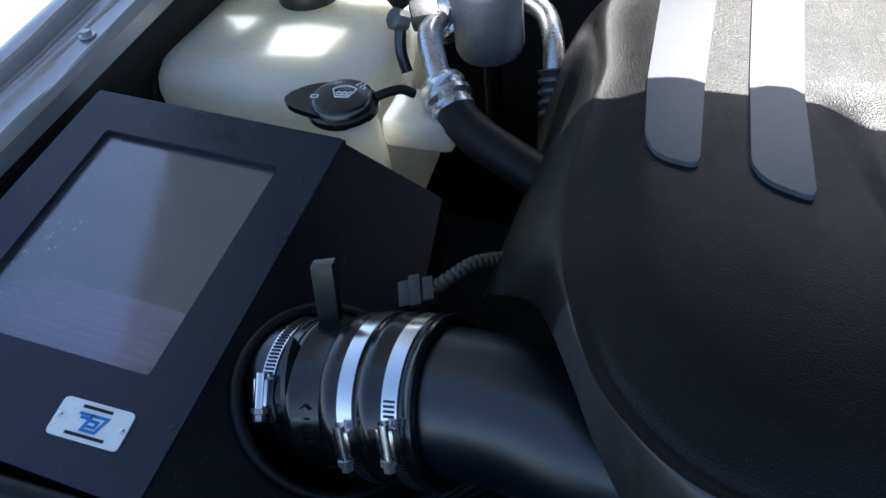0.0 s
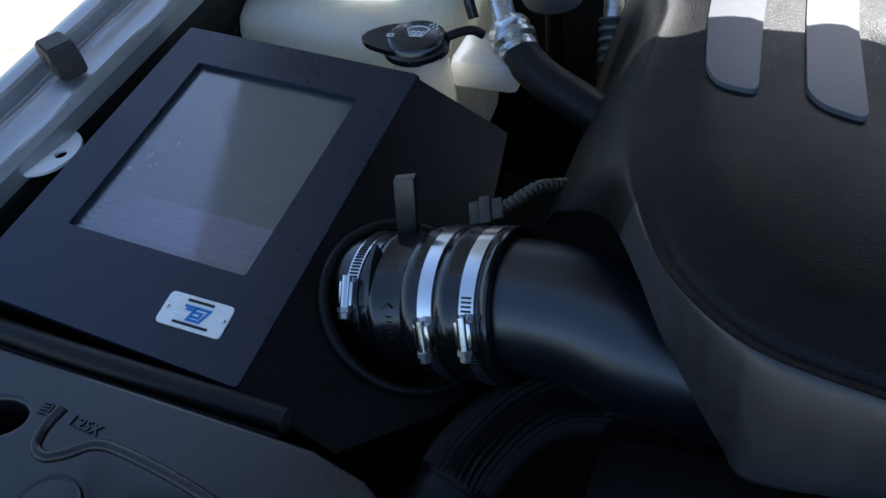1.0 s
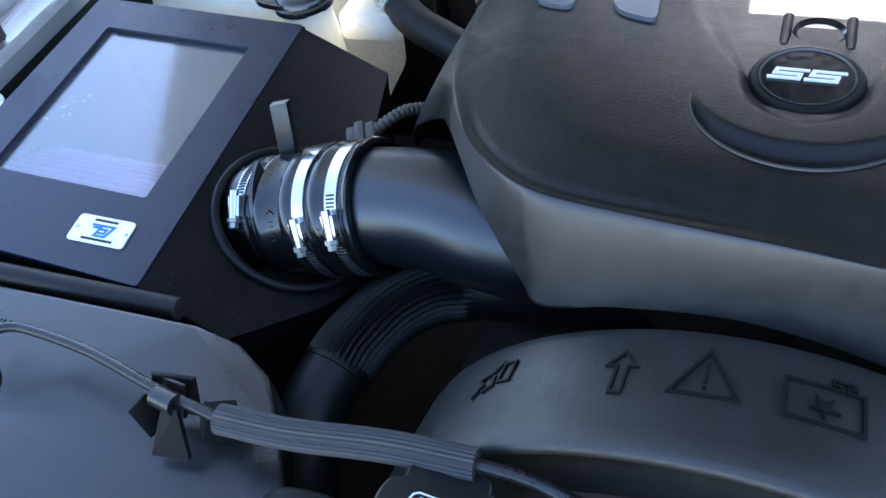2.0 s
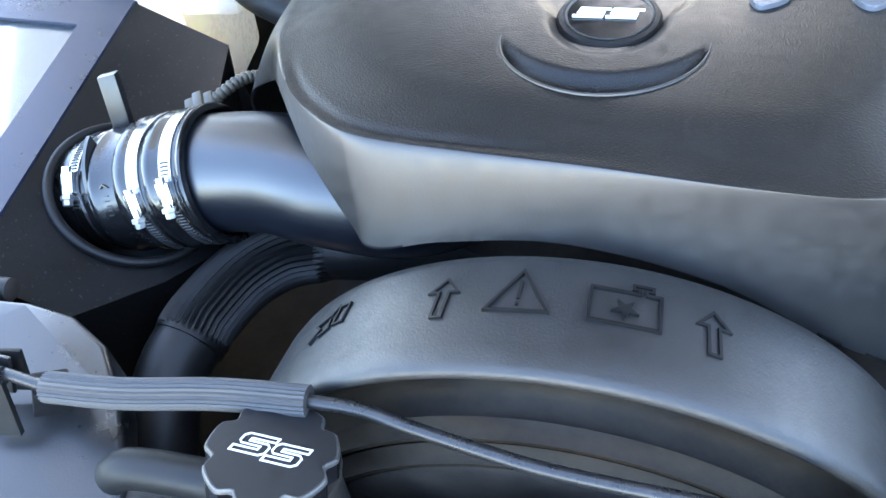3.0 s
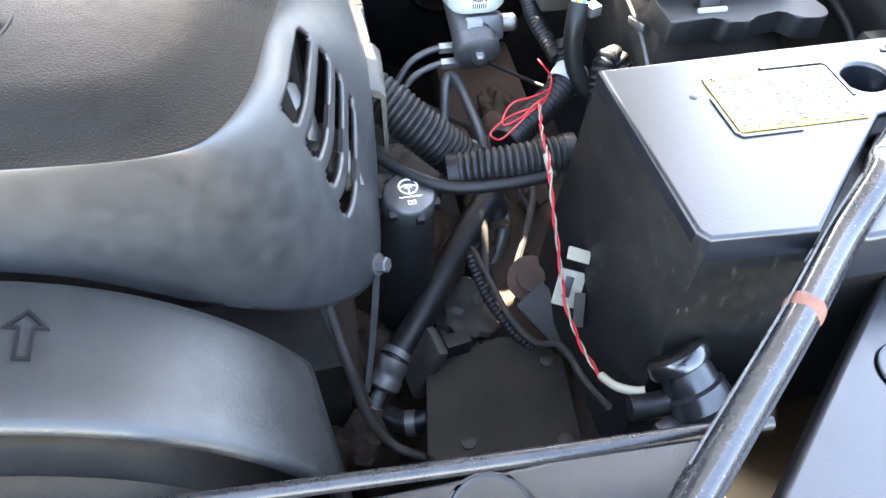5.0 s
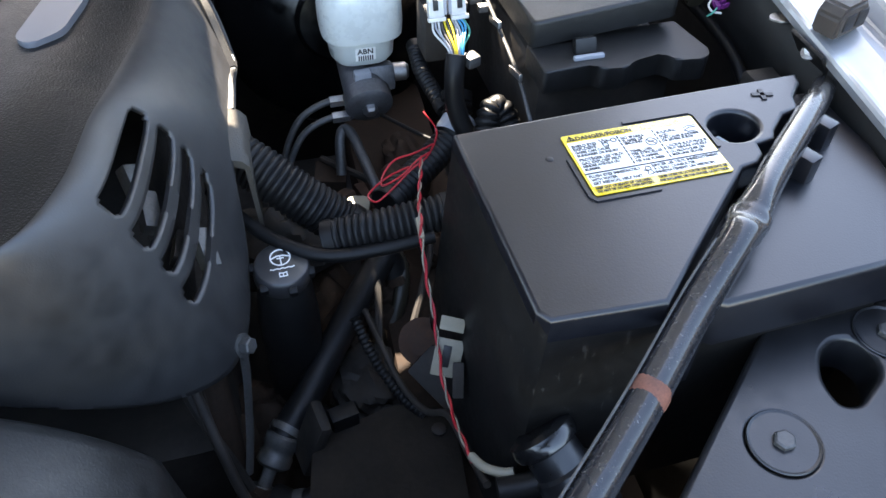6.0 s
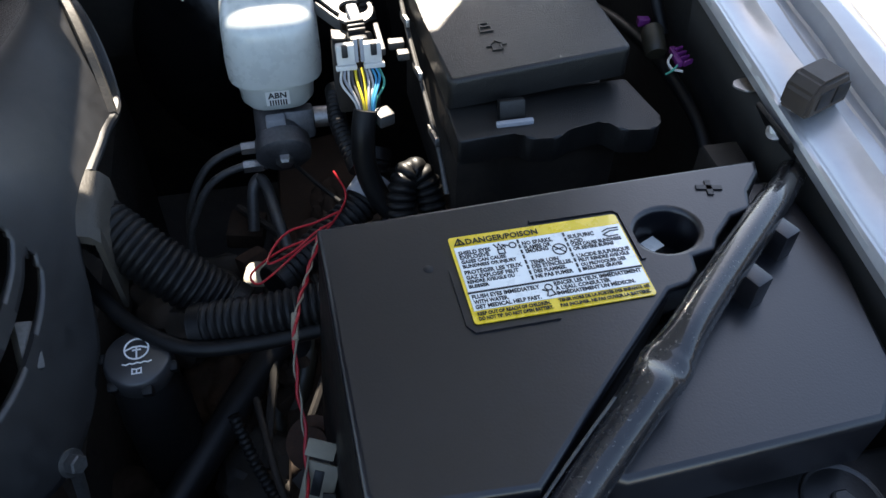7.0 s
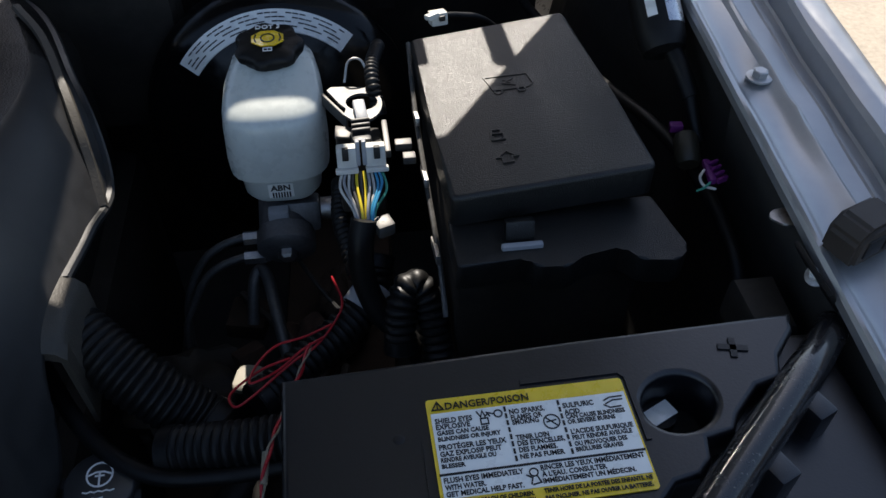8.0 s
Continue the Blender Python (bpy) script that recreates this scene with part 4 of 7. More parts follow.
def clamp(s, r, turn, slots, width=0.0125):
    """A worm-drive clamp at s metres along the duct, its screw at that angle."""
    c = part("hose_clamp", lathe([(r, -width / 2), (r + 0.0011, -width / 2 + 0.0004), (r + 0.0011, width / 2 - 0.0004), (r, width / 2)], ax(s), duct_dir, 64, False), M["chrome"], duct, "bright steel worm-drive hose clamp")
    e1 = (Vector((0, 0, 1)) - duct_dir * duct_dir.z).normalized()
    e2 = duct_dir.cross(e1)

    def at(deg, rr, ds):
        a = radians(deg)
        return ax(s + ds) + rr * (math.cos(a) * e1 + math.sin(a) * e2)

    rad = lambda deg: (math.cos(radians(deg)) * e1 + math.sin(radians(deg)) * e2)
    tan = lambda deg: (-math.sin(radians(deg)) * e1 + math.cos(radians(deg)) * e2)
    # slots in the band
    bm = bmesh.new()
    for d in [turn + s_ for s_ in slots]:
        block((0, 0, 0), (0.0074, 0.0015, 0.0012), 0, bm=bm)
        new_v = bm.verts[-8:]
        bmesh.ops.transform(bm, verts=new_v, matrix=plate_pose(at(d, r + 0.0013, 0), duct_dir, tan(d) + duct_dir * 0.25))
    tagged(part("slotting", bm, M["ink"], c), kind="stuff")
    bm = block((0, 0, 0), (0.0135, 0.019, 0.0075), 0.002)
    bmesh.ops.transform(bm, verts=bm.verts, matrix=plate_pose(at(turn, r + 0.004, 0), duct_dir, tan(turn)))
    part("housing", bm, M["chrome"], c)
    a, b = at(turn, r + 0.0065, 0) - tan(turn) * 0.011, at(turn, r + 0.0065, 0) + tan(turn) * 0.011
    part("screw", sweep(bmesh.new(), [a - (b - a) * 0.12, a.lerp(b, 0.3), b], 0.0042, 12), M["chrome"], c)
    part("screw_head", lathe([(0.0058, 0), (0.0058, 0.0035), (0.0042, 0.0042), (0.0042, 0.0085), (0.0030, 0.0092), (0, 0.0092)], b, tan(turn), 6), M["steel"], c)


clamp(0.010, 0.0537, 41, [-14 - 3.0 * k for k in range(22)] + [16, 19, 22], 0.0115)
clamp(0.0805, 0.0595, 66, [14 + 3.0 * k for k in range(16)])
clamp(0.1150, 0.0595, 62, [-14, -17, -20, -23] + [14 + 3.0 * k for k in range(16)])
# standing tab on the meter body
e_up = (Vector((0, 0, 1)) - duct_dir * duct_dir.z).normalized()
m = plate_pose((-0.3885, 0.153, 0.970), (1, 0.3, 0), (0, 0.28, 1))
bm = slab([(-0.0085, -0.032), (0.0075, -0.032), (0.0085, 0.030), (-0.0075, 0.028)], -0.0055, 0.0055, 0.001)
bmesh.ops.transform(bm, verts=bm.verts, matrix=m)
part("tab", bm, M["panel"], duct, "flat black standing tab")
# thin gusset running from the tab down the meter body
s_tab = (Vector((-0.392, 0.152, 0.968)) - AXIS_A).dot(duct_dir) - 0.008
e_front = duct_dir.cross(e_up)
bm = bmesh.new()
rows = []
for k in range(9):
    a, lift = radians(4 + 6 * k), 0.009 * (1 - k / 8) ** 1.2 + 0.001
    out = math.cos(a) * e_up + math.sin(a) * e_front
    rows.append([bm.verts.new(ax(s_tab + d) + out * r) for d, r in ((-0.002, 0.053), (0.002, 0.053), (0.002, 0.0555 + lift), (-0.002, 0.0555 + lift))])
ring_faces(bm, rows)
part("gusset", bm, M["panel"], duct)
bars = [[(-0.012 + 0.0042 * k, -0.002), (-0.012 + 0.0042 * k, 0.002)] for k in range(5)] + [[(0.012, 0.004), (0.015, 0.0), (0.012, -0.004)]]
a = radians(62)
out = math.cos(a) * e_up + math.sin(a) * e_front
part("moulded_mark", strokes(bars, 0.0010, plate_pose(ax(0.046) + out * 0.0556, e_up * math.sin(a) - e_front * math.cos(a), duct_dir), 0.0006), M["panel"], duct)


# ---- front panels, rod, radiator cap ----
PZ = 0.945


def bolt_dimple(at, r, parent, name="bolt"):
    x, y, z = at
    part("dimple", lathe([(r * 1.48, 0.0002), (r * 1.44, 0.0008), (r * 1.33, 0.0002), (r * 1.2, -0.004), (r * 1.05, -0.0055), (0, -0.0055)], at, (0, 0, 1), 36), M["panel"], parent)
    return hex_bolt((x, y, z - 0.0052), (0, 0, 1), r * 0.46, 0.009, parent, M["dull"], name)


left_panel = thing("headlamp_panel", (-0.5, -0.2, PZ - 0.02), "black grained plastic panel over the headlamp, with moulded lettering", "panel")
pl = [(-0.735, -0.062), (-0.645, -0.060), (-0.3595, -0.0465), (-0.3176, -0.0531), (-0.2819, -0.0714), (-0.2525, -0.1073), (-0.2158, -0.1747), (-0.18, -0.25), (-0.17, -0.44), (-0.735, -0.44)]
ob = part("sheet", slab_round(pl, PZ - 0.040, lambda x, y: PZ - 0.35 * max(0, -0.075 - y) ** 2 - 1.2 * max(0, x + 0.30) ** 1.6 * (1 if y > -0.2 else 0.6), 0.004, holes=[oval(-0.589, -0.109, 0.026, 0.015, 24, 20), oval(-0.4986, -0.1483, 0.0217, 0.0217, 32)]), M["panel"], left_panel, sharp=30)
bolt_dimple((-0.4986, -0.1483, PZ - 0.0005), 0.016, left_panel)
m = pose(-0.5183, -0.0899, PZ + 0.0002, 0, 0, -1)
part("lettering", lettering("1.25X", 0.0115, m, 0.0009, bold=0.0002), M["panel"], left_panel, "moulded lettering 1.25X")
lampmark = [[(0.004 * math.cos(a), 0.0045 * math.sin(a)) for a in [math.pi / 2 - math.pi * k / 8 for k in range(9)]] + [(0, 0.0045)], [(-0.002, 0.004), (-0.008, 0.003)], [(-0.002, 0.0013), (-0.008, 0.0003)], [(-0.002, -0.0013), (-0.008, -0.0023)], [(-0.002, -0.004), (-0.008, -0.005)]]
part("lamp_mark", strokes(lampmark, 0.0012, pose(-0.5508, -0.0890, PZ + 0.0004), 0.0009), M["panel"], left_panel)

bm = tube([(-0.70, -0.050, 0.948), (-0.60, -0.046, 0.945), (-0.50, -0.038, 0.938), (-0.398, -0.028, 0.930)], 0.0095, 16, 8)
seal = thing("rubber_seal", (-0.55, -0.042, 0.93), "black rubber sealing tube between air box and panel", "seal")
part("bulb", bm, M["rubber"], seal)
part("flange", tube([(-0.70, -0.058, 0.938), (-0.60, -0.055, 0.935), (-0.50, -0.047, 0.928), (-0.400, -0.037, 0.920)], 0.0040, 10, 8), M["rubber"], seal)
part("end_plug", lathe([(0.0094, 0), (0.0094, 0.002), (0.006, 0.0035), (0, 0.0035)], (-0.3985, -0.028, 0.930), (0.97, 0.09, -0.07), 20), M["dark"], seal)

mid_panel = thing("front_panel", (0.25, -0.28, PZ - 0.02), "black grained plastic panel over the radiator", "panel")
ob = part("sheet", slab_round([(-0.0215, -0.149), (-0.006, -0.1365), (0.353, -0.1312), (0.460, -0.1244), (0.451, -0.134), (0.4176, -0.1643), (0.3994, -0.1906), (0.36, -0.44), (-0.09, -0.44), (-0.07, -0.22)], PZ - 0.03, PZ, 0.0035, holes=[oval(0.3223, -0.1549, 0.0205, 0.0205, 32)]), M["panel"], mid_panel, sharp=30)
bolt_dimple((0.3223, -0.1549, PZ + 0.001), 0.015, mid_panel)

right_panel = thing("headlamp_panel", (0.62, -0.2, PZ - 0.02), "black grained plastic panel over the headlamp with an oval hole", "panel")
ob = part("sheet", slab_round([(0.470, -0.174), (0.551, -0.1024), (0.6195, -0.0425), (0.6325, -0.0398), (0.735, -0.0405), (0.735, -0.44), (0.44, -0.44), (0.43, -0.20)], PZ - 0.03, PZ, 0.0035, holes=[rounded([(0.6440, -0.0680), (0.6570, -0.0615), (0.6700, -0.0645), (0.6745, -0.0800), (0.6690, -0.0925), (0.6440, -0.1075), (0.6335, -0.1045), (0.6330, -0.0860)], 0.009, 4), oval(0.587, -0.118, 0.019, 0.019, 28), oval(0.692, -0.0656, 0.0188, 0.0188, 28)]), M["panel"], right_panel, sharp=30)
bolt_dimple((0.692, -0.0656, PZ + 0.0005), 0.014, right_panel)
bolt_dimple((0.587, -0.118, PZ + 0.001), 0.014, right_panel)

# added dark block: stands in for the deep shade seen through the gap
solo("gap_darkener", block((0.42, -0.30, 0.80), (0.22, 0.34, 0.02), 0.003), M["rubber"], "dark block added below the gap between the panels to keep it black", kind="structure")

RZ = 0.980
rod = thing("prop_rod", (-0.25, -0.12, RZ - 0.01), "long bent dark metal hood prop rod stowed in its clip", "prop rod")
hook = [(-0.5092, -0.0966, RZ + 0.002), (-0.5114, -0.1126, RZ), (-0.5064, -0.1248, RZ), (-0.4954, -0.1281, RZ), (-0.484, -0.1213, RZ), (-0.4703, -0.1095, RZ), (-0.4459, -0.107, RZ), (-0.3898, -0.1109, RZ), (-0.3299, -0.1217, RZ), (-0.2702, -0.1303, RZ)]
part("bar", tube(hook, 0.0038, 14, 8), M["rodmetal"], rod)
part("bar", tube([(-0.1103, -0.1119, RZ), (-0.0756, -0.1122, RZ), (-0.0464, -0.1178, RZ), (-0.0036, -0.125, RZ), (0.043, -0.1307, RZ), (0.1543, -0.1353, RZ), (0.3223, -0.1437, RZ), (0.4657, -0.1481, RZ - 0.002)], 0.0042, 14, 10), M["rodmetal"], rod)
# ribbed foam sleeve
line = smooth_line([(-0.2702, -0.1300, RZ), (-0.2204, -0.1263, RZ), (-0.1608, -0.1165, RZ), (-0.1063, -0.1120, RZ)], 12)
bm = bmesh.new()
rings = []
for i, p in enumerate(line):
    d = (line[min(i + 1, len(line) - 1)] - line[max(i - 1, 0)]).normalized()
    side = d.cross(Vector((0, 0, 1))).normalized()
    up = side.cross(d)
    rings.append([bm.verts.new(p + (0.0098 if k % 2 else 0.0090) * (math.cos(2 * math.pi * k / 44) * side + math.sin(2 * math.pi * k / 44) * up)) for k in range(44)])
ring_faces(bm, rings)
part("sleeve", bm, M["foam"], rod, "grey ribbed foam sleeve", sharp=15)

clip = thing("rod_clip", (-0.318, -0.125, PZ), "black plastic clip holding the prop rod", "clip")
part("saddle", lathe([(0.0046, -0.009), (0.0072, -0.009), (0.0072, 0.009), (0.0046, 0.009)], (-0.313, -0.1285, RZ), (1, -0.14, 0), 24, False), M["panel"], clip)
leg = [(-0.313, -0.1325, RZ + 0.001), (-0.301, -0.1335, RZ), (-0.298, -0.147, PZ - 0.002), (-0.326, -0.151, PZ - 0.002)]
bm = bmesh.new()
ring_faces(bm, [[bm.verts.new(Vector(p) + Vector((0, d, 0))) for p in leg] for d in (0.0, 0.0035)])
part("leg", bm, M["rubber"], clip)
part("flag", block((-0.320, -0.115, RZ - 0.014), (0.030, 0.0035, 0.034), 0.001, (-12, 8, 12)), M["rubber"], clip)
part("flag", block((-0.316, -0.120, RZ - 0.010), (0.018, 0.003, 0.026), 0.001, (-25, 0, -6)), M["panel"], clip)
part("side_wing", block((-0.334, -0.133, RZ - 0.020), (0.003, 0.016, 0.028), 0.001, (0, -14, -10)), M["rubber"], clip)
part("stop", block((-0.286, -0.121, PZ + 0.011), (0.022, 0.018, 0.026), 0.002, (10, 22, 38)), M["rubber"], clip)

CAP = Vector((-0.1140, -0.1475, 0.984))
radiator = thing("radiator", (0.04, -0.185, 0.68), "black radiator tank with a machined black filler cap", "radiator")
cap_m = plate_pose(CAP, (0.985, 0.0, -0.12), (0.0, 1, -0.24))


def scallop(r, z):
    out = []
    for k in range(112):
        a = 2 * math.pi * k / 112
        dip = 0.0050 * max(0, math.cos(7 * a + 0.5)) ** 2
        out.append(cap_m @ Vector(((r - dip) * math.cos(a), (r - dip) * math.sin(a), z)))
    return out


bm = bmesh.new()
ring_faces(bm, [[bm.verts.new(p) for p in scallop(r, z)] for r, z in ((0.036, -0.022), (0.0368, -0.020), (0.0368, -0.0028))])
cap = part("cap", bm, M["gloss"], radiator, "black machined cap with scalloped silver edge")
bm = bmesh.new()
ring_faces(bm, [[bm.verts.new(p) for p in scallop(r, z)] for r, z in ((0.0369, -0.0030), (0.0367, -0.0010), (0.0358, 0.0002))])
part("edge", bm, M["dull"], cap, "bright machined scalloped edge", sharp=25)
bm = bmesh.new()
ring_faces(bm, [[bm.verts.new(p) for p in scallop(r, z)] for r, z in ((0.0353, -0.001), (0.0350, 0.0006))])
part("face", bm, M["ink"], cap)
sign = []
for ox, oy in ((-0.0115, 0.0015), (0.0115, -0.0015)):
    o = lambda x, y: (ox + x + 0.25 * y, oy + y)
    sign.append([o(0.0115, 0.0085), o(-0.0085, 0.0085), o(-0.011, 0.006), o(-0.011, 0.001), o(-0.009, -0.001), o(0.004, -0.001), o(0.004, -0.004), o(-0.0125, -0.004), o(-0.0125, -0.0085), o(0.007, -0.0085), o(0.010, -0.006), o(0.010, -0.0005), o(0.0075, 0.002), o(-0.005, 0.002), o(-0.005, 0.0045), o(0.0115, 0.0045), o(0.0115, 0.0085)])
part("mark", strokes(sign, 0.0012, cap_m @ pose(0, 0, 0.0008) @ Matrix.Diagonal((0.84, 0.80, 1, 1)), 0.0003), M["white"], cap, "white outlined double mark")
part("filler_neck", lathe([(0.030, -0.075), (0.030, -0.030), (0.034, -0.026), (0.034, -0.020)], CAP, (0, 0, 1), 32), M["dark"], radiator)
bm = tube([(-0.226, -0.158, 0.938), (-0.215, -0.157, 0.947), (-0.19, -0.156, 0.950), (-0.135, -0.156, 0.950)], 0.0125, 18, 8)
solo("overflow_hose", bm, M["hose"], "black rubber hose beside the radiator cap", "hose")
part("tank", block((0.04, -0.185, 0.80), (0.74, 0.10, 0.24), 0.02), M["dark"], radiator)

# ---- radiator hose ----
hose = thing("radiator_hose", (-0.30, 0.0, 0.75), "black rubber radiator hose with a pleated sleeve", "hose")
part("lower", tube([(-0.275, -0.15, 0.70), (-0.292, -0.085, 0.79), (-0.304, -0.02, 0.823), (-0.296, 0.030, 0.836)], 0.0300, 28, 10), M["hose"], hose)
line = smooth_line([(-0.299, 0.010, 0.832), (-0.294, 0.036, 0.837), (-0.276, 0.078, 0.843), (-0.246, 0.110, 0.846), (-0.205, 0.127, 0.846)], 12)
bm = bmesh.new()
rings = []
for i, p in enumerate(line):
    d = (line[min(i + 1, len(line) - 1)] - line[max(i - 1, 0)]).normalized()
    side = d.cross(Vector((0, 0, 1))).normalized()
    up = side.cross(d)
    end = min(i, len(line) - 1 - i)
    swell = 0.0006 if end < 3 else 0.0
    rings.append([bm.verts.new(p + (0.0312 + swell + (0.0013 * math.cos(2 * math.pi * k / 4) if end > 2 else 0.0)) * (math.cos(2 * math.pi * k / 144) * side + math.sin(2 * math.pi * k / 144) * up)) for k in range(144)])
ring_faces(bm, rings)
part("pleated_sleeve", bm, M["rubber"], hose, "lengthwise pleated black fabric sleeve", sharp=60)
part("upper", tube([(-0.218, 0.123, 0.846), (-0.17, 0.130, 0.846), (-0.05, 0.16, 0.83), (0.03, 0.20, 0.82)], 0.0295, 28, 8), M["hose"], hose)

# ---- battery box ----
BZ = 1.017
battery = thing("battery_box", (0.58, 0.02, 0.80), "black plastic battery cover with a warning label and moulded notches", "battery cover")
PLATEAU = [(0.4565, 0.102), (0.4585, -0.050), (0.464, -0.0575), (0.529, -0.061), (0.6225, 0.027), (0.6345, 0.029), (0.6420, 0.036), (0.6440, 0.046), (0.6575, 0.048), (0.6620, 0.056), (0.6770, 0.070), (0.6905, 0.073), (0.6950, 0.086), (0.7085, 0.100), (0.712, 0.111), (0.60, 0.108)]
HOLE = oval(0.6375, 0.0665, 0.0178, 0.0150, 28, 20)
ob = part("plateau", slab_round(PLATEAU, 0.988, BZ, 0.003, holes=[HOLE]), M["battery"], battery, sharp=30)
part("vent_hole", lathe([(0.0026, 0.0002), (0.0022, 0.0004), (0, 0.0004)], (0.508, 0.063, BZ), (0, 0, 1), 16), M["ink"], battery)
part("lower_deck", slab([(0.564, -0.054), (0.571, -0.0575), (0.700, -0.0525), (0.722, -0.03), (0.733, 0.045), (0.735, 0.110), (0.712, 0.112), (0.690, 0.085), (0.62, 0.018)], 0.962, 0.999, 0.004, 3), M["battery"], battery)
part("channel", slab([(0.525, -0.059), (0.562, -0.058), (0.625, 0.015), (0.70, 0.085), (0.715, 0.109), (0.70, 0.10), (0.62, 0.03)], 0.93, 0.987, 0), M["battery"], battery)
def skirt(outline_top, outline_low, z_top, z_low):
    bm = bmesh.new()
    ring_faces(bm, [[bm.verts.new((x, y, z_low)) for x, y in outline_low], [bm.verts.new((x, y, z_top)) for x, y in outline_top]])
    return bm
part("side_wall", skirt([(0.4570, 0.1015), (0.4590, -0.0505), (0.4643, -0.0568), (0.528, -0.0602), (0.56, -0.03), (0.56, 0.1015)],
                        [(0.444, 0.112), (0.446, -0.056), (0.452, -0.066), (0.53, -0.071), (0.56, -0.03), (0.56, 0.112)], 1.0145, 0.80), M["batside"], battery, "scuffed dusty black side wall")
part("body", skirt(rounded([(0.50, -0.050), (0.70, -0.044), (0.73, 0.100), (0.50, 0.100)], 0.006), rounded([(0.50, -0.052), (0.70, -0.048), (0.73, 0.108), (0.50, 0.108)], 0.006), 0.9885, 0.80), M["batside"], battery, "scuffed dusty black side walls")
for x, y, ang in ((0.700, 0.058, 45), (0.6690, 0.030, 45)):
    part("stop", block((x, y, 1.006), (0.012, 0.017, 0.022), 0.002, (0, 0, ang - 22)), M["battery"], battery)
part("plus_mark", strokes([[(-0.006, 0), (0.006, 0)], [(0, -0.0045), (0, 0.0045)]], 0.0032, pose(0.6735, 0.0925, BZ + 0.0002, 0, 0, -12), 0.0008), M["ink"], battery)
part("post", lathe([(0.009, 0), (0.009, 0.030), (0, 0.030)], (0.6345, 0.0745, 0.966), (0, 0, 1), 20), M["rubber"], battery)
part("post_label", block((0.6345, 0.0735, 0.9968), (0.016, 0.009, 0.001), 0.0003, (0, 0, 25)), M["paper"], battery, "scrap of white label seen through the hole")
# rim lines round the label
m = pose(0.5680, 0.0530, BZ + 0.0004, 0, 0, 0.6)
for rim in ([(-0.049, 0.006), (-0.049, -0.028), (-0.046, -0.032), (-0.006, -0.032)], [(0.0, 0.0325), (0.046, 0.0325), (0.049, 0.029), (0.049, -0.004)]):
    part("label_rim", strokes([rim], 0.0024, m, 0.0007), M["battery"], battery)
bm = slab(rounded([(-0.046, -0.0285), (0.046, -0.0285), (0.046, 0.0285), (-0.046, 0.0285)], 0.002), 0, 0.0007, 0)
bmesh.ops.transform(bm, verts=bm.verts, matrix=m)
label = part("warning_label", bm, M["yellow"], battery, "yellow and white danger label")
bm = slab([(-0.0445, -0.0210), (0.0450, -0.0210), (0.0450, 0.0206), (-0.0445, 0.0206)], 0.0009, 0.0012, 0)
bmesh.ops.transform(bm, verts=bm.verts, matrix=m)
part("white_field", bm, M["paper"], label)
ink = bmesh.new()


def put(bm_from):
    me = bpy.data.meshes.new("tmp")
    bm_from.to_mesh(me)
    bm_from.free()
    ink.from_mesh(me)
    bpy.data.meshes.remove(me)


def words(text, x, y, span, cap):
    """One line of print: its left end, base line, length and the height of its capitals."""
    bm = lettering(text, cap / 0.682, Matrix(), 0.0001, "LEFT", 0.00010)
    x0, x1 = min(v.co.x for v in bm.verts), max(v.co.x for v in bm.verts)
    y0 = -0.30 * cap / 0.682
    bmesh.ops.transform(bm, verts=bm.verts, matrix=m @ pose(x, y, 0.0013) @ Matrix.Diagonal((span / (x1 - x0), 1, 1, 1)) @ pose(-x0, -y0, 0))
    put(bm)


words("DANGER/POISON", -0.0375, 0.0221, 0.0384, 0.0035)
words("SHIELD EYES", -0.0432, 0.0151, 0.0168, 0.0025)
words("EXPLOSIVE", -0.0431, 0.0121, 0.0153, 0.0024)
words("GASES CAN CAUSE", -0.0431, 0.0092, 0.0232, 0.0021)
words("BLINDNESS OR INJURY", -0.0430, 0.0062, 0.0279, 0.0020)
words("PROTÉGER LES YEUX", -0.0432, 0.0019, 0.0296, 0.0024)
words("GAZ EXPLOSIF PEUT", -0.0432, -0.0013, 0.0269, 0.0023)
words("RENDRE AVEUGLE OU", -0.0433, -0.0041, 0.0241, 0.0020)
words("BLESSER", -0.0433, -0.0070, 0.0102, 0.0019)
words("NO SPARKS,", -0.0094, 0.0156, 0.0161, 0.0025)
words("FLAMES OR", -0.0092, 0.0126, 0.0142, 0.0024)
words("SMOKING", -0.0092, 0.0100, 0.0121, 0.0024)
words("TENIR LOIN", -0.0092, 0.0022, 0.0149, 0.0024)
words("DES ÉTINCELLES,", -0.0091, -0.0007, 0.0211, 0.0023)
words("DES FLAMMES.", -0.0091, -0.0039, 0.0170, 0.0023)
words("NE PAS FUMER", -0.0093, -0.0071, 0.0197, 0.0022)
words("SULFURIC", 0.0152, 0.0154, 0.0143, 0.0025)
words("ACID", 0.0151, 0.0120, 0.0072, 0.0024)
words("CAN CAUSE BLINDNESS", 0.0153, 0.0097, 0.0272, 0.0021)
words("OR SEVERE BURNS", 0.0153, 0.0070, 0.0220, 0.0021)
words("L'ACIDE SULFURIQUE", 0.0155, 0.0018, 0.0283, 0.0023)
words("PEUT RENDRE AVEUGLE", 0.0154, -0.0011, 0.0270, 0.0021)
words("OU PROVOQUER DES", 0.0155, -0.0042, 0.0238, 0.0021)
words("BRÛLURES GRAVES", 0.0154, -0.0070, 0.0211, 0.0020)
words("FLUSH EYES IMMEDIATELY", -0.0435, -0.0139, 0.0341, 0.0023)
words("WITH WATER.", -0.0434, -0.0171, 0.0173, 0.0022)
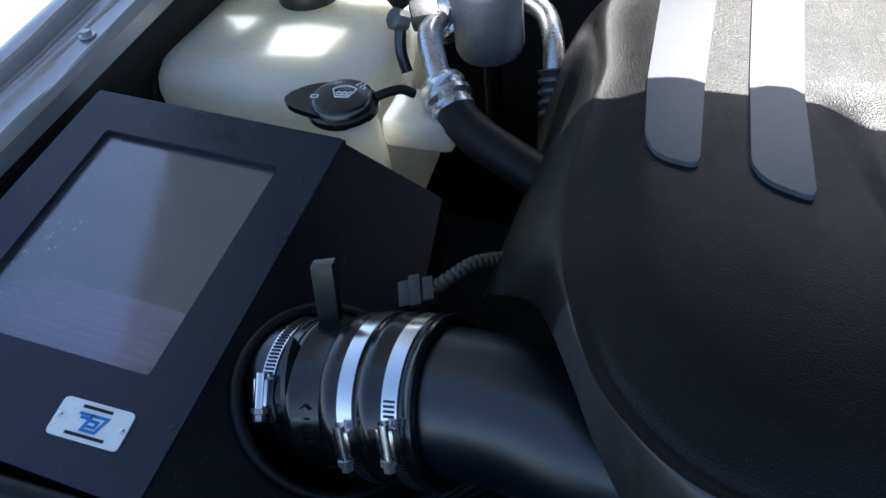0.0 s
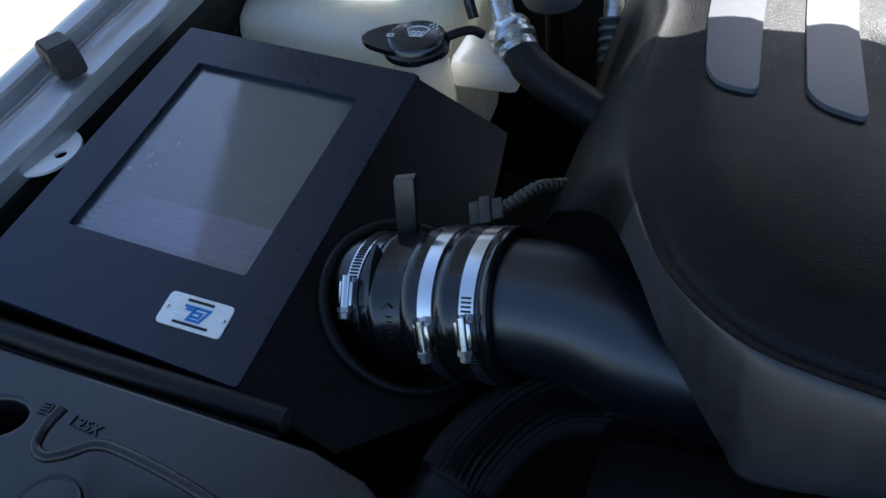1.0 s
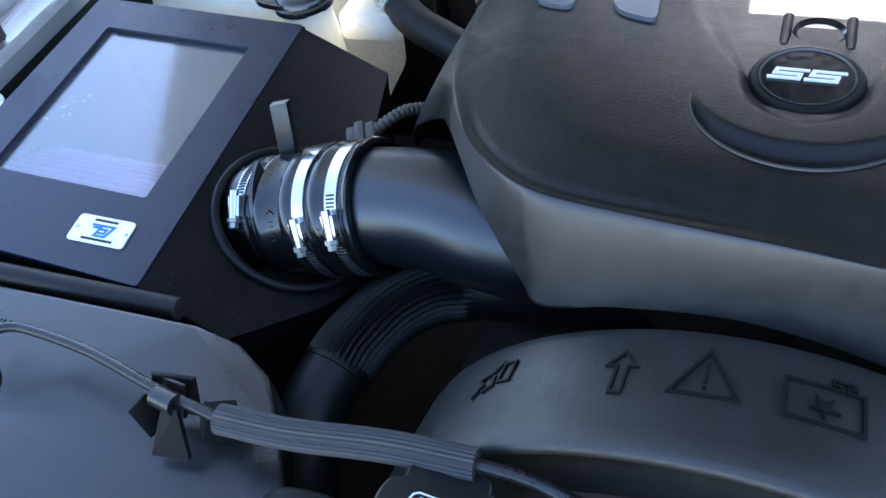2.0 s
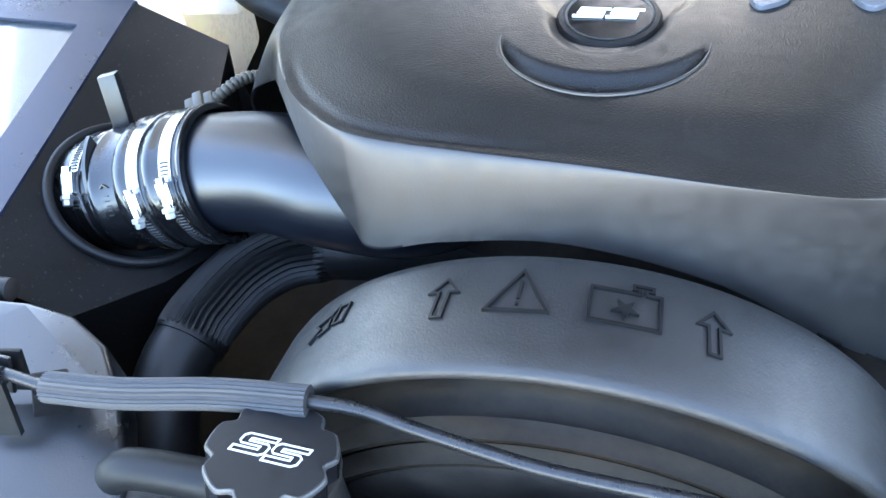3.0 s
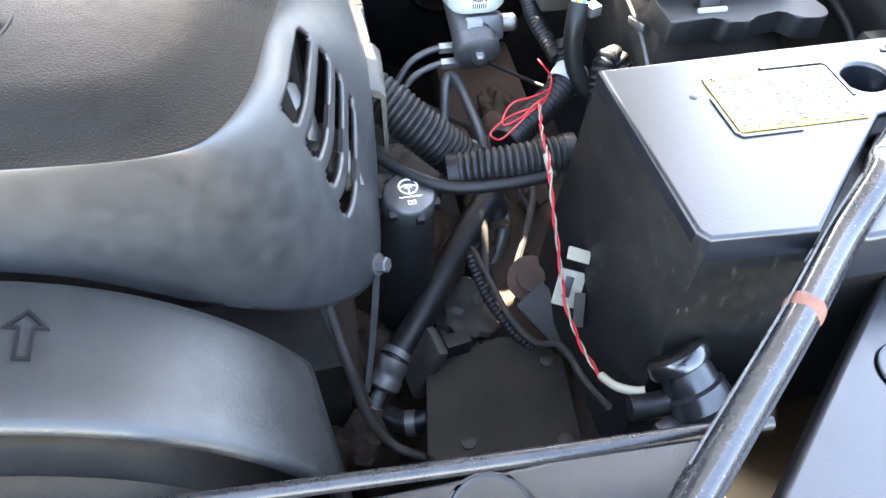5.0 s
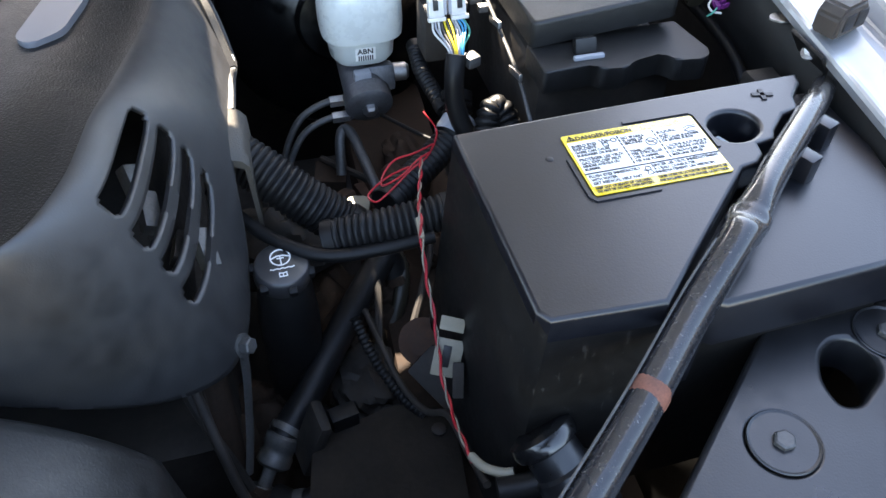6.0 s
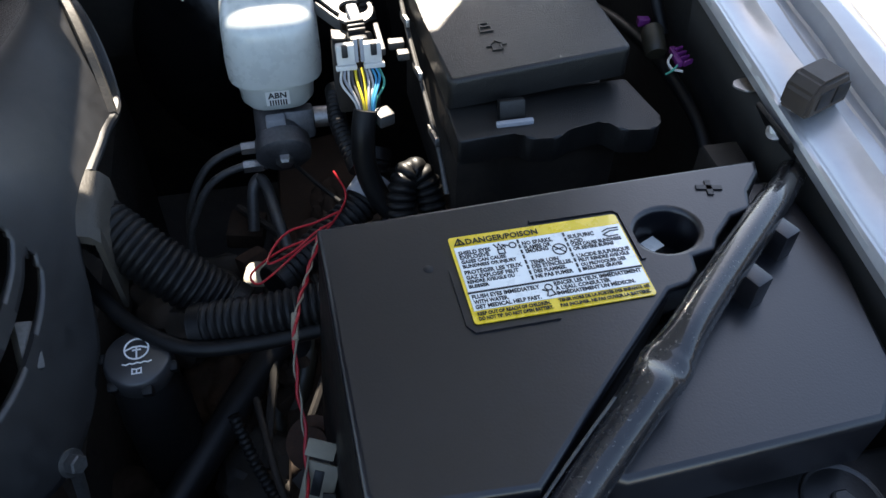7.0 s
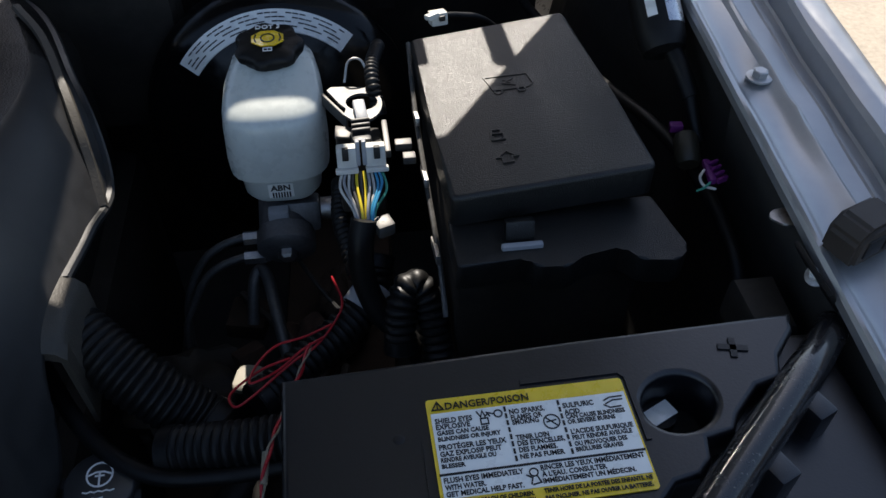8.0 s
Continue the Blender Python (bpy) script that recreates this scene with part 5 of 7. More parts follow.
words("GET MEDICAL HELP FAST.", -0.0434, -0.0202, 0.0329, 0.0022)
words("RINCER LES YEUX IMMÉDIATEMENT", -0.0019, -0.0135, 0.0458, 0.0023)
words("À L'EAU. CONSULTER", -0.0021, -0.0166, 0.0284, 0.0022)
words("IMMÉDIATEMENT UN MÉDECIN.", -0.0022, -0.0196, 0.0405, 0.0021)
words("KEEP OUT OF REACH OF CHILDREN.", -0.0435, -0.0242, 0.0364, 0.0019)
words("DO NOT TIP. DO NOT OPEN BATTERY.", -0.0435, -0.0271, 0.0369, 0.0019)
words("TENIR HORS DE LA PORTÉE DES ENFANTS. NE", -0.0029, -0.0239, 0.0470, 0.0018)
words("PAS INCLINER. NE PAS OUVRIR LA BATTERIE.", -0.0030, -0.0271, 0.0463, 0.0018)
lines = [[(-0.0445, -0.0100), (0.0450, -0.0100)]]
for x in (-0.0111, 0.0136):
    lines += [[(x, 0.0195 - 0.0036 * k), (x, 0.0178 - 0.0036 * k)] for k in range(8)]
circle = lambda cx, cy, r: [(cx + r * math.cos(2 * math.pi * k / 20), cy + r * math.sin(2 * math.pi * k / 20)) for k in range(21)]
put(strokes(lines, 0.0010, m @ pose(0, 0, 0.0013), 0.0002))
put(strokes([circle(0.0084, 0.0093, 0.0036), [(0.0059, 0.0118), (0.0109, 0.0068)], [(0.0062, 0.0093), (0.0104, 0.0100)],
             [(-0.0385, 0.0224), (-0.0435, 0.0224), (-0.0410, 0.0265), (-0.0385, 0.0224)], [(-0.0410, 0.0252), (-0.0410, 0.0232)], circle(-0.0145, 0.0168, 0.0018), [(-0.0163, 0.0168), (-0.0195, 0.0180), (-0.0185, 0.0160)], [(-0.0240, 0.0190), (-0.0225, 0.0160), (-0.0215, 0.0192), (-0.0205, 0.0160), (-0.0190, 0.0178)], [(-0.0228, 0.0152), (-0.0195, 0.0152), (-0.0195, 0.0122), (-0.0228, 0.0122), (-0.0228, 0.0152)],
             [(0.0345, 0.0168), (0.0375, 0.0182), (0.0432, 0.0182)], [(0.0350, 0.0150), (0.0385, 0.0165), (0.0430, 0.0165)], [(0.0340, 0.0145), (0.0365, 0.0128), (0.0415, 0.0130)], circle(-0.0052, -0.0140, 0.0018), [(-0.0085, -0.0150), (-0.0062, -0.0165), (-0.0072, -0.0192)], [(-0.0040, -0.0160), (-0.0030, -0.0190), (-0.0065, -0.0196)]], 0.0006, m @ pose(0, 0, 0.0013), 0.0002))
part("print", ink, M["ink"], label)

# ---- brace tube ----
brace = thing("brace_tube", (0.55, -0.06, 1.0), "black painted steel brace tube with flattened kink over the battery cover", "brace tube")
line = smooth_line([(0.742, 0.112, 1.002), (0.728, 0.098, 1.008), (0.695, 0.068, 1.014), (0.640, 0.020, 1.018), (0.606, -0.011, 1.019), (0.585, -0.030, 1.017), (0.545, -0.062, 1.006), (0.49, -0.111, 1.000), (0.414, -0.175, 0.992), (0.36, -0.222, 0.985)], 16)
bm = bmesh.new()
rings = []
for i, p in enumerate(line):
    d = (line[min(i + 1, len(line) - 1)] - line[max(i - 1, 0)]).normalized()
    side = d.cross(Vector((0, 0, 1))).normalized()
    up = side.cross(d)
    x = p.x
    flat = step(0.700, 0.735, x)
    kink = math.exp(-((x - 0.600) / 0.010) ** 2)
    w, h = 0.0104 - 0.001 * flat + 0.0022 * kink, 0.0116 - 0.0045 * flat - 0.0045 * math.exp(-((x - 0.598) / (0.005 if x < 0.598 else 0.013)) ** 2)
    if x > 0.604:
        w, h = w * 0.92, h * 0.94
    rings.append([bm.verts.new(p + w * math.cos(2 * math.pi * k / 24) * side + h * math.sin(2 * math.pi * k / 24) * up) for k in range(24)])
ring_faces(bm, rings)
part("tube", bm, M["brace"], brace, sharp=50)
# the tube's long reflection, modelled as a thin dull metal line
part("highlight_line", tube([p + Vector((-0.006, 0.007, 0.0085)) for p in line[84:130]], 0.0008, 6), M["dull"], brace, "thin line standing in for the reflection along the tube")
part("scrape", sweep(bmesh.new(), [p + Vector((0, 0, 0.0012)) for p in line[108:112]], lambda u: 0.0095 + 0.0016 * math.sin(math.pi * u), 20, False), M["rustscrape"], brace, "rust-red scraped band")

# ---- fuse box ----
fuse = thing("fuse_box", (0.615, 0.30, 0.85), "black grained plastic fuse box with a hinged cover and latch", "fuse box")
ftop = lambda x, y: 1.018 + 0.07 * (x - 0.617)
ob = part("cover", slab(rounded([(0.5545, 0.221), (0.681, 0.2265), (0.676, 0.30), (0.669, 0.417), (0.549, 0.404), (0.553, 0.30)], 0.006, 3), lambda x, y: ftop(x, y) - 0.022, ftop, 0.003, 3), M["fuse"], fuse)
part("apron", slab(rounded([(0.5535, 0.187), (0.595, 0.190), (0.600, 0.182), (0.618, 0.180), (0.628, 0.187), (0.653, 0.192), (0.662, 0.180), (0.683, 0.177), (0.6925, 0.186), (0.685, 0.235), (0.5535, 0.23)], 0.004, 3), 0.972, 0.9915, 0.0015), M["fuse"], fuse)
part("latch_well", block((0.594, 0.2035, 0.9895), (0.030, 0.017, 0.004), 0.001), M["ink"], fuse)
part("latch", block((0.594, 0.209, 0.996), (0.018, 0.008, 0.014), 0.002, (-20, 0, 0)), M["fuse"], fuse, "black latch tongue")
part("latch_bar", block((0.594, 0.1985, 0.9925), (0.025, 0.004, 0.004), 0.001), M["grey"], fuse)
part("body", block((0.6165, 0.30, 0.93), (0.118, 0.19, 0.10), 0.006), M["dark"], fuse)
part("stay", tube([(0.5485, 0.40, 1.012), (0.5465, 0.33, 0.992), (0.5480, 0.23, 0.966), (0.5480, 0.19, 0.945)], 0.0018, 8), M["dull"], fuse, "dull metal edge")
for y, z in ((0.335, 0.993), (0.285, 0.980), (0.228, 0.966)):
    part("edge_tab", block((0.5465, y, z), (0.003, 0.026, 0.006), 0.0006, (-15, 0, 0)), M["steel"], fuse, "bright metal edge tab")
fm = lambda x, y: plate_pose((x, y, ftop(x, y) + 0.0002), (1, 0, 0.07), (0, 1, 0))
part("truck_mark", strokes([[(-0.016, 0.010), (0.014, 0.010), (0.016, -0.002), (0.012, -0.006), (-0.012, -0.006), (-0.016, 0.010)], [(-0.003, 0.005), (0.003, -0.002), (-0.004, 0.001), (0.003, 0.006)], circle(-0.009, -0.008, 0.0025), circle(0.007, -0.008, 0.0025)], 0.0011, fm(0.6105, 0.330), 0.0004), M["fuse"], fuse)
part("lock_mark", strokes([[(-0.004, -0.004), (0.004, -0.004), (0.004, 0.002), (-0.004, 0.002), (-0.004, -0.004)], [(-0.003, 0.002), (-0.003, 0.006), (0.003, 0.006), (0.003, 0.002)]], 0.0012, fm(0.592, 0.2745), 0.0007), M["fuse"], fuse)
part("arrow_mark", strokes([[(-0.003, -0.005), (-0.003, 0.0), (-0.006, 0.0), (0, 0.006), (0.006, 0.0), (0.003, 0.0), (0.003, -0.005), (-0.003, -0.005)]], 0.0012, fm(0.594, 0.2525), 0.0007), M["fuse"], fuse)


# ---- rail fittings ----
def hood_bumper(at, turn, label, size=1.0):
    b = thing("hood_bumper", at, label, "hood bumper", "hood bumpers on the rails")
    m = pose(*at, 0, 0, turn) @ Matrix.Diagonal((size, size, size, 1))
    bm = bmesh.new()
    outline = [(-0.024, 0.0), (0.024, 0.0), (0.024, 0.016), (0.014, 0.030), (-0.016, 0.030), (-0.024, 0.020)]
    rows = [[bm.verts.new(m @ Vector((x, y, z))) for x, z in outline] for y in (-0.013, 0.013)]
    ring_faces(bm, rows)
    bmesh.ops.bevel(bm, geom=bm.edges[:], offset=0.0022, segments=2, affect="EDGES")
    part("body", bm, M["bumper"], b)
    for x in (-0.009, 0.010):
        part("pocket", block(m @ Vector((x, -0.0118, 0.0145)), (0.0125, 0.004, 0.012), 0.001, (0, 0, turn)), M["ink"], b)
    return b


hood_bumper((-0.763, 0.187, rail_z(-1, 0.178) + 0.007), -22, "black rubber hood bumper on the silver rail, low wedge shape")
hood_bumper((0.7605, 0.1415, rail_z(1, 0.1405) + 0.002), 22, "black rubber hood bumper on the silver rail beside the battery", 0.8)
for side, x, y in ((-1, -0.744, 0.342), (1, 0.763, 0.283)):
    bolt = thing("rail_bolt", (x, y, rail_z(side, y) + 0.003), "silver painted hex bolt on the fender rail", "bolt", "rail bolts")
    hex_bolt((x, y, rail_z(side, y) + 0.0002), (0, 0, 1), 0.0052, 0.0060, bolt, M["silver"], "head", 1.6)
tabp = thing("bracket_tab", (-0.735, 0.103, 0.972), "pale painted bracket tab with a round hole", "bracket")
tab_out = [(-0.755, 0.070), (-0.738, 0.070)] + [(-0.738 + 0.030 * math.sin(a), 0.103 - 0.033 * math.cos(a)) for a in [math.pi * k / 12 for k in range(13)]] + [(-0.755, 0.136)]
part("plate", slab(tab_out, 0.9735, 0.9765, 0, holes=[oval(-0.722, 0.104, 0.006, 0.006, 16)]), M["white"], tabp, sharp=20)
nudge(tabp, 0.0017, 0.0088, 0)
solo("bracket_tab", slab(rounded([(0.7285, 0.1765), (0.735, 0.1690), (0.746, 0.1690), (0.746, 0.1835), (0.733, 0.1825)], 0.003), 1.0190, 1.0203, 0.0004), M["steel"], "small pale bracket tab below the silver rail", "bracket")
solo("bracket_tab", slab([(0.712, 0.130), (0.735, 0.125), (0.738, 0.165), (0.712, 0.165)], 0.955, 0.985, 0.004), M["dark"], "dark bracket below the rail beside the brace tube", "bracket")

# ---- washer tank, refrigerant lines ----
tank = thing("washer_tank", (-0.62, 0.50, 0.75), "milky plastic washer fluid tank with a black cap", "washer tank")
bm = bmesh.new()
rows = []
body = [(-0.752, 0.40), (-0.735, 0.372), (-0.60, 0.362), (-0.545, 0.366), (-0.520, 0.40), (-0.500, 0.47), (-0.52, 0.62), (-0.56, 0.68), (-0.76, 0.68)]
out = rounded(body, 0.03, 5)
cen = Vector((-0.63, 0.53))
for z, f in ((0.74, 0.93), (0.90, 0.99), (0.945, 1.0), (0.957, 0.985), (0.966, 0.95), (0.971, 0.90), (0.974, 0.80), (0.976, 0.5)):
    rows.append([bm.verts.new((*(cen + (Vector(p) - cen) * f), z + (0.01 * (p[1] - 0.4)))) for p in out])
ring_faces(bm, rows)
part("body", bm, M["tank"], tank, sharp=60)
part("side_lobe", block((-0.448, 0.420, 0.931), (0.072, 0.060, 0.034), 0.008, (0, 0, 4)), M["tank"], tank)
part("filler_neck", lathe([(0.034, -0.12), (0.030, -0.03), (0.027, 0.0), (0.027, 0.010)], (-0.492, 0.352, 0.968), (0, 0, 1), 32), M["tank"], tank)
wc = part("filler_cap", lathe([(0.029, -0.006), (0.033, -0.003), (0.033, 0.003), (0.0300, 0.0045), (0.0290, 0.010), (0.027, 0.0122), (0.024, 0.0130), (0, 0.0130)], (-0.497, 0.356, 0.980), (0, 0, 1), 40), M["gloss"], tank, "black washer cap with white windscreen mark")
bm = slab(rounded([(-0.556, 0.347), (-0.540, 0.333), (-0.50, 0.326), (-0.47, 0.340), (-0.466, 0.370), (-0.50, 0.388), (-0.538, 0.372)], 0.012, 4), 0.983, 0.9885, 0.002)
part("lift_tab", bm, M["gloss"], wc)
part("strap", tube([(-0.470, 0.370, 0.986), (-0.460, 0.378, 0.988), (-0.450, 0.386, 0.987), (-0.442, 0.392, 0.980)], 0.0045, 10), M["rubber"], wc)
fan = [[(0.011 * math.sin(a), 0.011 * math.cos(a) - 0.002) for a in [-0.85 + 1.7 * k / 8 for k in range(9)]], [(-0.0083, 0.0053), (-0.0045, -0.004), (0.0045, -0.004), (0.0083, 0.0053)], [(-0.005, 0.0005), (-0.003, 0.002), (-0.001, 0.0005), (0.001, 0.002), (0.003, 0.0005), (0.005, 0.002)], [(-0.004, -0.0015), (0.004, -0.0015)]]
fan += [[(x, y), (x + 0.0006, y + 0.0014)] for x, y in ((0.007, 0.010), (0.010, 0.008), (0.013, 0.006), (0.009, 0.012), (0.012, 0.010))]
part("wash_mark", strokes(fan, 0.0009, pose(-0.496, 0.358, 0.9934, 0, 0, 12) @ Matrix.Scale(1.35, 4), 0.0003), M["white"], wc)
part("book_mark", strokes([[(-0.003, -0.002), (0.003, -0.002), (0.003, 0.002), (-0.003, 0.002), (-0.003, -0.002)]], 0.0010, pose(-0.520, 0.348, 0.9932, 0, 0, 12), 0.0003), M["white"], wc)
part("port", lathe([(0.036, -0.02), (0.036, 0.020), (0.032, 0.022), (0.030, 0.016), (0.030, 0.0), (0, 0.0)], (-0.640, 0.548, 0.985), (0, 0, 1), 36), M["gloss"], tank, "black round port")
nudge(tank, 0.0160, 0.0030, 0)

ac = thing("refrigerant_line", (-0.44, 0.45, 0.90), "aluminium refrigerant pipe with crimped collar and black hose", "pipe")
part("pipe", tube([(-0.470, 0.520, 0.985), (-0.466, 0.490, 0.985), (-0.452, 0.465, 0.975), (-0.440, 0.447, 0.967), (-0.430, 0.436, 0.962)], 0.0125, 20, 8), M["alu"], ac)
cd = (Vector((-0.418, 0.424, 0.952)) - Vector((-0.434, 0.440, 0.963))).normalized()
part("collar", lathe([(0.014, -0.004), (0.021, -0.001), (0.023, 0.004), (0.020, 0.008), (0.020, 0.011), (0.024, 0.015), (0.024, 0.020), (0.020, 0.024), (0.0215, 0.028), (0.021, 0.034), (0.018, 0.035)], Vector((-0.436, 0.442, 0.964)), cd, 28), M["alu"], ac, "crimped aluminium collar")
part("hose", tube([(-0.425, 0.431, 0.956), (-0.405, 0.414, 0.946), (-0.380, 0.400, 0.938), (-0.345, 0.388, 0.930), (-0.30, 0.375, 0.915), (-0.25, 0.36, 0.88)], 0.0195, 24, 8), M["hose"], ac, "black rubber hose")
part("block", block((-0.484, 0.520, 0.990), (0.030, 0.030, 0.022), 0.006, (10, 0, 30)), M["cast"], ac)
part("nut", lathe([(0.012, 0), (0.012, 0.014), (0.009, 0.017), (0, 0.017)], (-0.500, 0.505, 0.988), (-0.5, -0.6, 0.5), 8), M["cast"], ac)
part("valve_cap", lathe([(0.013, 0), (0.014, 0.006), (0.014, 0.018), (0.011, 0.021), (0, 0.021)], (-0.515, 0.545, 0.985), (-0.5, 0.0, 0.6), 20), M["rubber"], ac, "black valve cap")
part("sensor", tube([(-0.502, 0.498, 0.985), (-0.500, 0.488, 0.965), (-0.492, 0.480, 0.945)], 0.006, 12), M["gloss"], ac)
nudge(ac, 0.0170, -0.0030, 0)

drier = thing("accumulator_can", (-0.41, 0.57, 0.80), "cast aluminium accumulator can with a bent pipe", "accumulator")
part("can", lathe([(0.0, -0.046), (0.026, -0.046), (0.033, -0.043), (0.036, -0.036), (0.0365, 0.030), (0.034, 0.038), (0.026, 0.044), (0.012, 0.047), (0, 0.047)], (-0.428, 0.540, 0.990), (0, -0.05, 1), 40), M["castlight"], drier)
part("stem", tube([(-0.428, 0.545, 0.80), (-0.428, 0.545, 0.946)], 0.010, 14), M["rubber"], drier)
part("port", lathe([(0.022, 0), (0.022, 0.012), (0.018, 0.016), (0.018, 0.026), (0, 0.026)], (-0.470, 0.545, 0.968), (-0.4, -0.5, 0.7), 24), M["alu"], drier)
part("pipe", tube([(-0.428, 0.560, 0.990), (-0.422, 0.590, 0.985), (-0.405, 0.598, 0.976), (-0.380, 0.585, 0.968), (-0.365, 0.560, 0.950), (-0.357, 0.535, 0.925), (-0.352, 0.520, 0.905)], 0.0115, 18, 8), M["alu"], drier)
part("pipe_collar", corrugated([(-0.359, 0.541, 0.932), (-0.354, 0.525, 0.912), (-0.348, 0.506, 0.890)], 0.0165, 0.011, 0.004, 20), M["cast"], drier)
nudge(drier, 0.0230, -0.0050, 0)
solo("wire_harness", tube([(-0.755, 0.62, 0.96), (-0.752, 0.50, 0.965), (-0.745, 0.42, 0.955), (-0.735, 0.385, 0.93), (-0.73, 0.37, 0.85)], 0.007, 12), M["rubber"], "black taped wire along the inner fender", "wire")

plug = thing("sensor_plug", (-0.352, 0.212, 0.915), "olive grey sensor connector with braided wire", "connector")
for k, (w, h) in enumerate(((0.022, 0.016), (0.026, 0.020), (0.020, 0.015))):
    c = Vector((-0.362, 0.206, 0.928)) + k * Vector((0.009, 0.003, 0.003))
    part("shell", block(c, (0.010, w, h), 0.002, (20, -15, 20)), M["olive"], plug)
part("wire", corrugated([(-0.341, 0.213, 0.937), (-0.330, 0.222, 0.944), (-0.318, 0.240, 0.945), (-0.30, 0.262, 0.935)], 0.0062, 0.005, 0.0012, 12), M["olive"], plug, "braided wire sleeve")
nudge(plug, 0.0080, -0.0015, 0)

# ---- engine below the cover ----
engine = thing("engine_block", (0.03, 0.35, 0.55), "dark engine block and intake below the cover", "engine")
# first block is added to stop sun slipping under the cover's rear edge
part("rear_sun_stop", block((0.25, 0.605, 0.925), (0.20, 0.060, 0.190), 0.012), M["dark"], engine)
part("intake", block((0.03, 0.36, 0.86), (0.46, 0.46, 0.18), 0.03), M["dark"], engine)
part("block", block((0.03, 0.33, 0.66), (0.50, 0.56, 0.26), 0.03), M["dark"], engine)
part("pulley", lathe([(0.05, 0), (0.055, 0.01), (0.055, 0.03), (0.05, 0.04), (0, 0.04)], (0.03, 0.05, 0.78), (0, -1, 0), 32), M["dark"], engine)
for x, y, z, r in ((0.262, 0.11, 0.985, 12), (0.276, 0.10, 0.958, -10), (0.288, 0.115, 0.940, 25), (0.255, 0.13, 0.99, 40)):
    part("bracket", block((x, y, z), (0.012, 0.030, 0.010), 0.002, (r, 30, r)), M["dull" if r > 0 else "dark"], engine, "dull metal bracket behind the vents")
stay = thing("belt_bracket", (0.285, 0.05, 0.75), "dusty metal bracket struts beside the fan shroud", "bracket")
part("strut", sweep(bmesh.new(), smooth_line([(0.3000, 0.0700, 0.880), (0.2975, 0.0640, 0.850), (0.2910, 0.0480, 0.805), (0.2850, 0.0330, 0.778)], 6), 0.0042, 8, flat=0.4), M["dull"], stay, "dull flat metal strip")
part("strut", sweep(bmesh.new(), smooth_line([(0.2740, 0.0800, 0.885), (0.2755, 0.0700, 0.850), (0.2765, 0.0520, 0.805), (0.2770, 0.0400, 0.775)], 6), 0.0110, 8, flat=0.35), M["rustgrime"], stay, "rusty flat strut")
part("strut", tube([(0.252, 0.066, 0.880), (0.262, 0.050, 0.840), (0.276, 0.034, 0.800), (0.284, 0.026, 0.770)], 0.0040, 8), M["dark"], stay)
part("washer", lathe([(0.0085, 0), (0.0085, 0.0018), (0.006, 0.0022)], (0.3000, 0.0680, 0.8890), (0.75, -0.5, 0.35), 20), M["dull"], stay)
part("bolt", lathe([(0.0060, 0.0015), (0.0060, 0.0085), (0.0050, 0.0095), (0, 0.0095)], (0.3000, 0.0680, 0.8890), (0.75, -0.5, 0.35), 6), M["dull"], stay, "hex bolt at the cover's corner")

def loom(label, points, radius, pitch, depth, seg):
    """Ribbed conduit with a wrap of tape at each end."""
    points = [Vector(p) for p in points]
    ob = thing("wiring_loom", points[0], label, "wiring loom", "ribbed wiring looms")
    part("conduit", corrugated(points, radius, pitch, depth, seg), M["hose"], ob)
    for a, b in ((points[0], points[1]), (points[-1], points[-2])):
        d = (b - a).normalized()
        part("end_tape", lathe([(radius * 0.9, 0.0), (radius * 1.03, 0.001), (radius * 1.03, 0.009), (radius * 0.9, 0.010)], a, d, 20), M["rubber"], ob)
    return ob


# ---- power steering reservoir and hoses ----
ps = thing("steering_reservoir", (0.342, 0.13, 0.70), "black power steering fluid reservoir with a grey marked cap", "reservoir")
PSC, psn = Vector((0.336, 0.1325, 0.894)), Vector((0.04, -0.10, 1.0)).normalized()
part("bottle", lathe([(0.024, -0.20), (0.024, -0.06), (0.021, -0.025), (0.018, -0.016)], PSC, psn * 0.4 + Vector((0, 0, 0.6)), 32), M["hose"], ps)
cp = part("cap", lathe([(0.0205, -0.016), (0.0215, -0.013), (0.0215, -0.004), (0.0200, 0.0), (0.0188, 0.0008), (0, 0.0012)], PSC, psn, 40), M["capgrey"], ps, "grey cap with white steering wheel mark")
for k in range(6):
    a = 2 * math.pi * k / 6
    e1 = psn.orthogonal().normalized()
    q = PSC + 0.0213 * (math.cos(a) * e1 + math.sin(a) * psn.cross(e1)) - 0.008 * psn
    part("grip", block(q, (0.007, 0.007, 0.010), 0.002, (24, 0, 0)), M["rubber"], cp)
pm = plate_pose(PSC + 0.0014 * psn, (1, 0.02, 0), (0, 1.0, 0.10)) @ Matrix.Scale(0.78, 4)
wheel = [circle(0, 0.007, 0.0095), [(-0.0092, 0.0065), (-0.003, 0.009), (0.003, 0.009), (0.0092, 0.0065)], [(0, 0.008), (0, -0.002)], [(-0.003, 0.006), (0.003, 0.006)]]
part("wheel_mark", strokes(wheel, 0.0013, pm, 0.0003), M["white"], cp)
part("level_mark", strokes([[(-0.011 + 0.0028 * k, -0.0060 - 0.0009 * (k % 2)) for k in range(9)], [(-0.0035, -0.016), (0.0035, -0.016), (0.0035, -0.0115), (0, -0.0122), (-0.0035, -0.0115), (-0.0035, -0.016)], [(0, -0.0122), (0, -0.016)]], 0.0010, pm, 0.0003), M["white"], cp)
psh = thing("steering_hose", (0.35, 0.09, 0.76), "black rubber steering hose with a spring clamp", "hose")
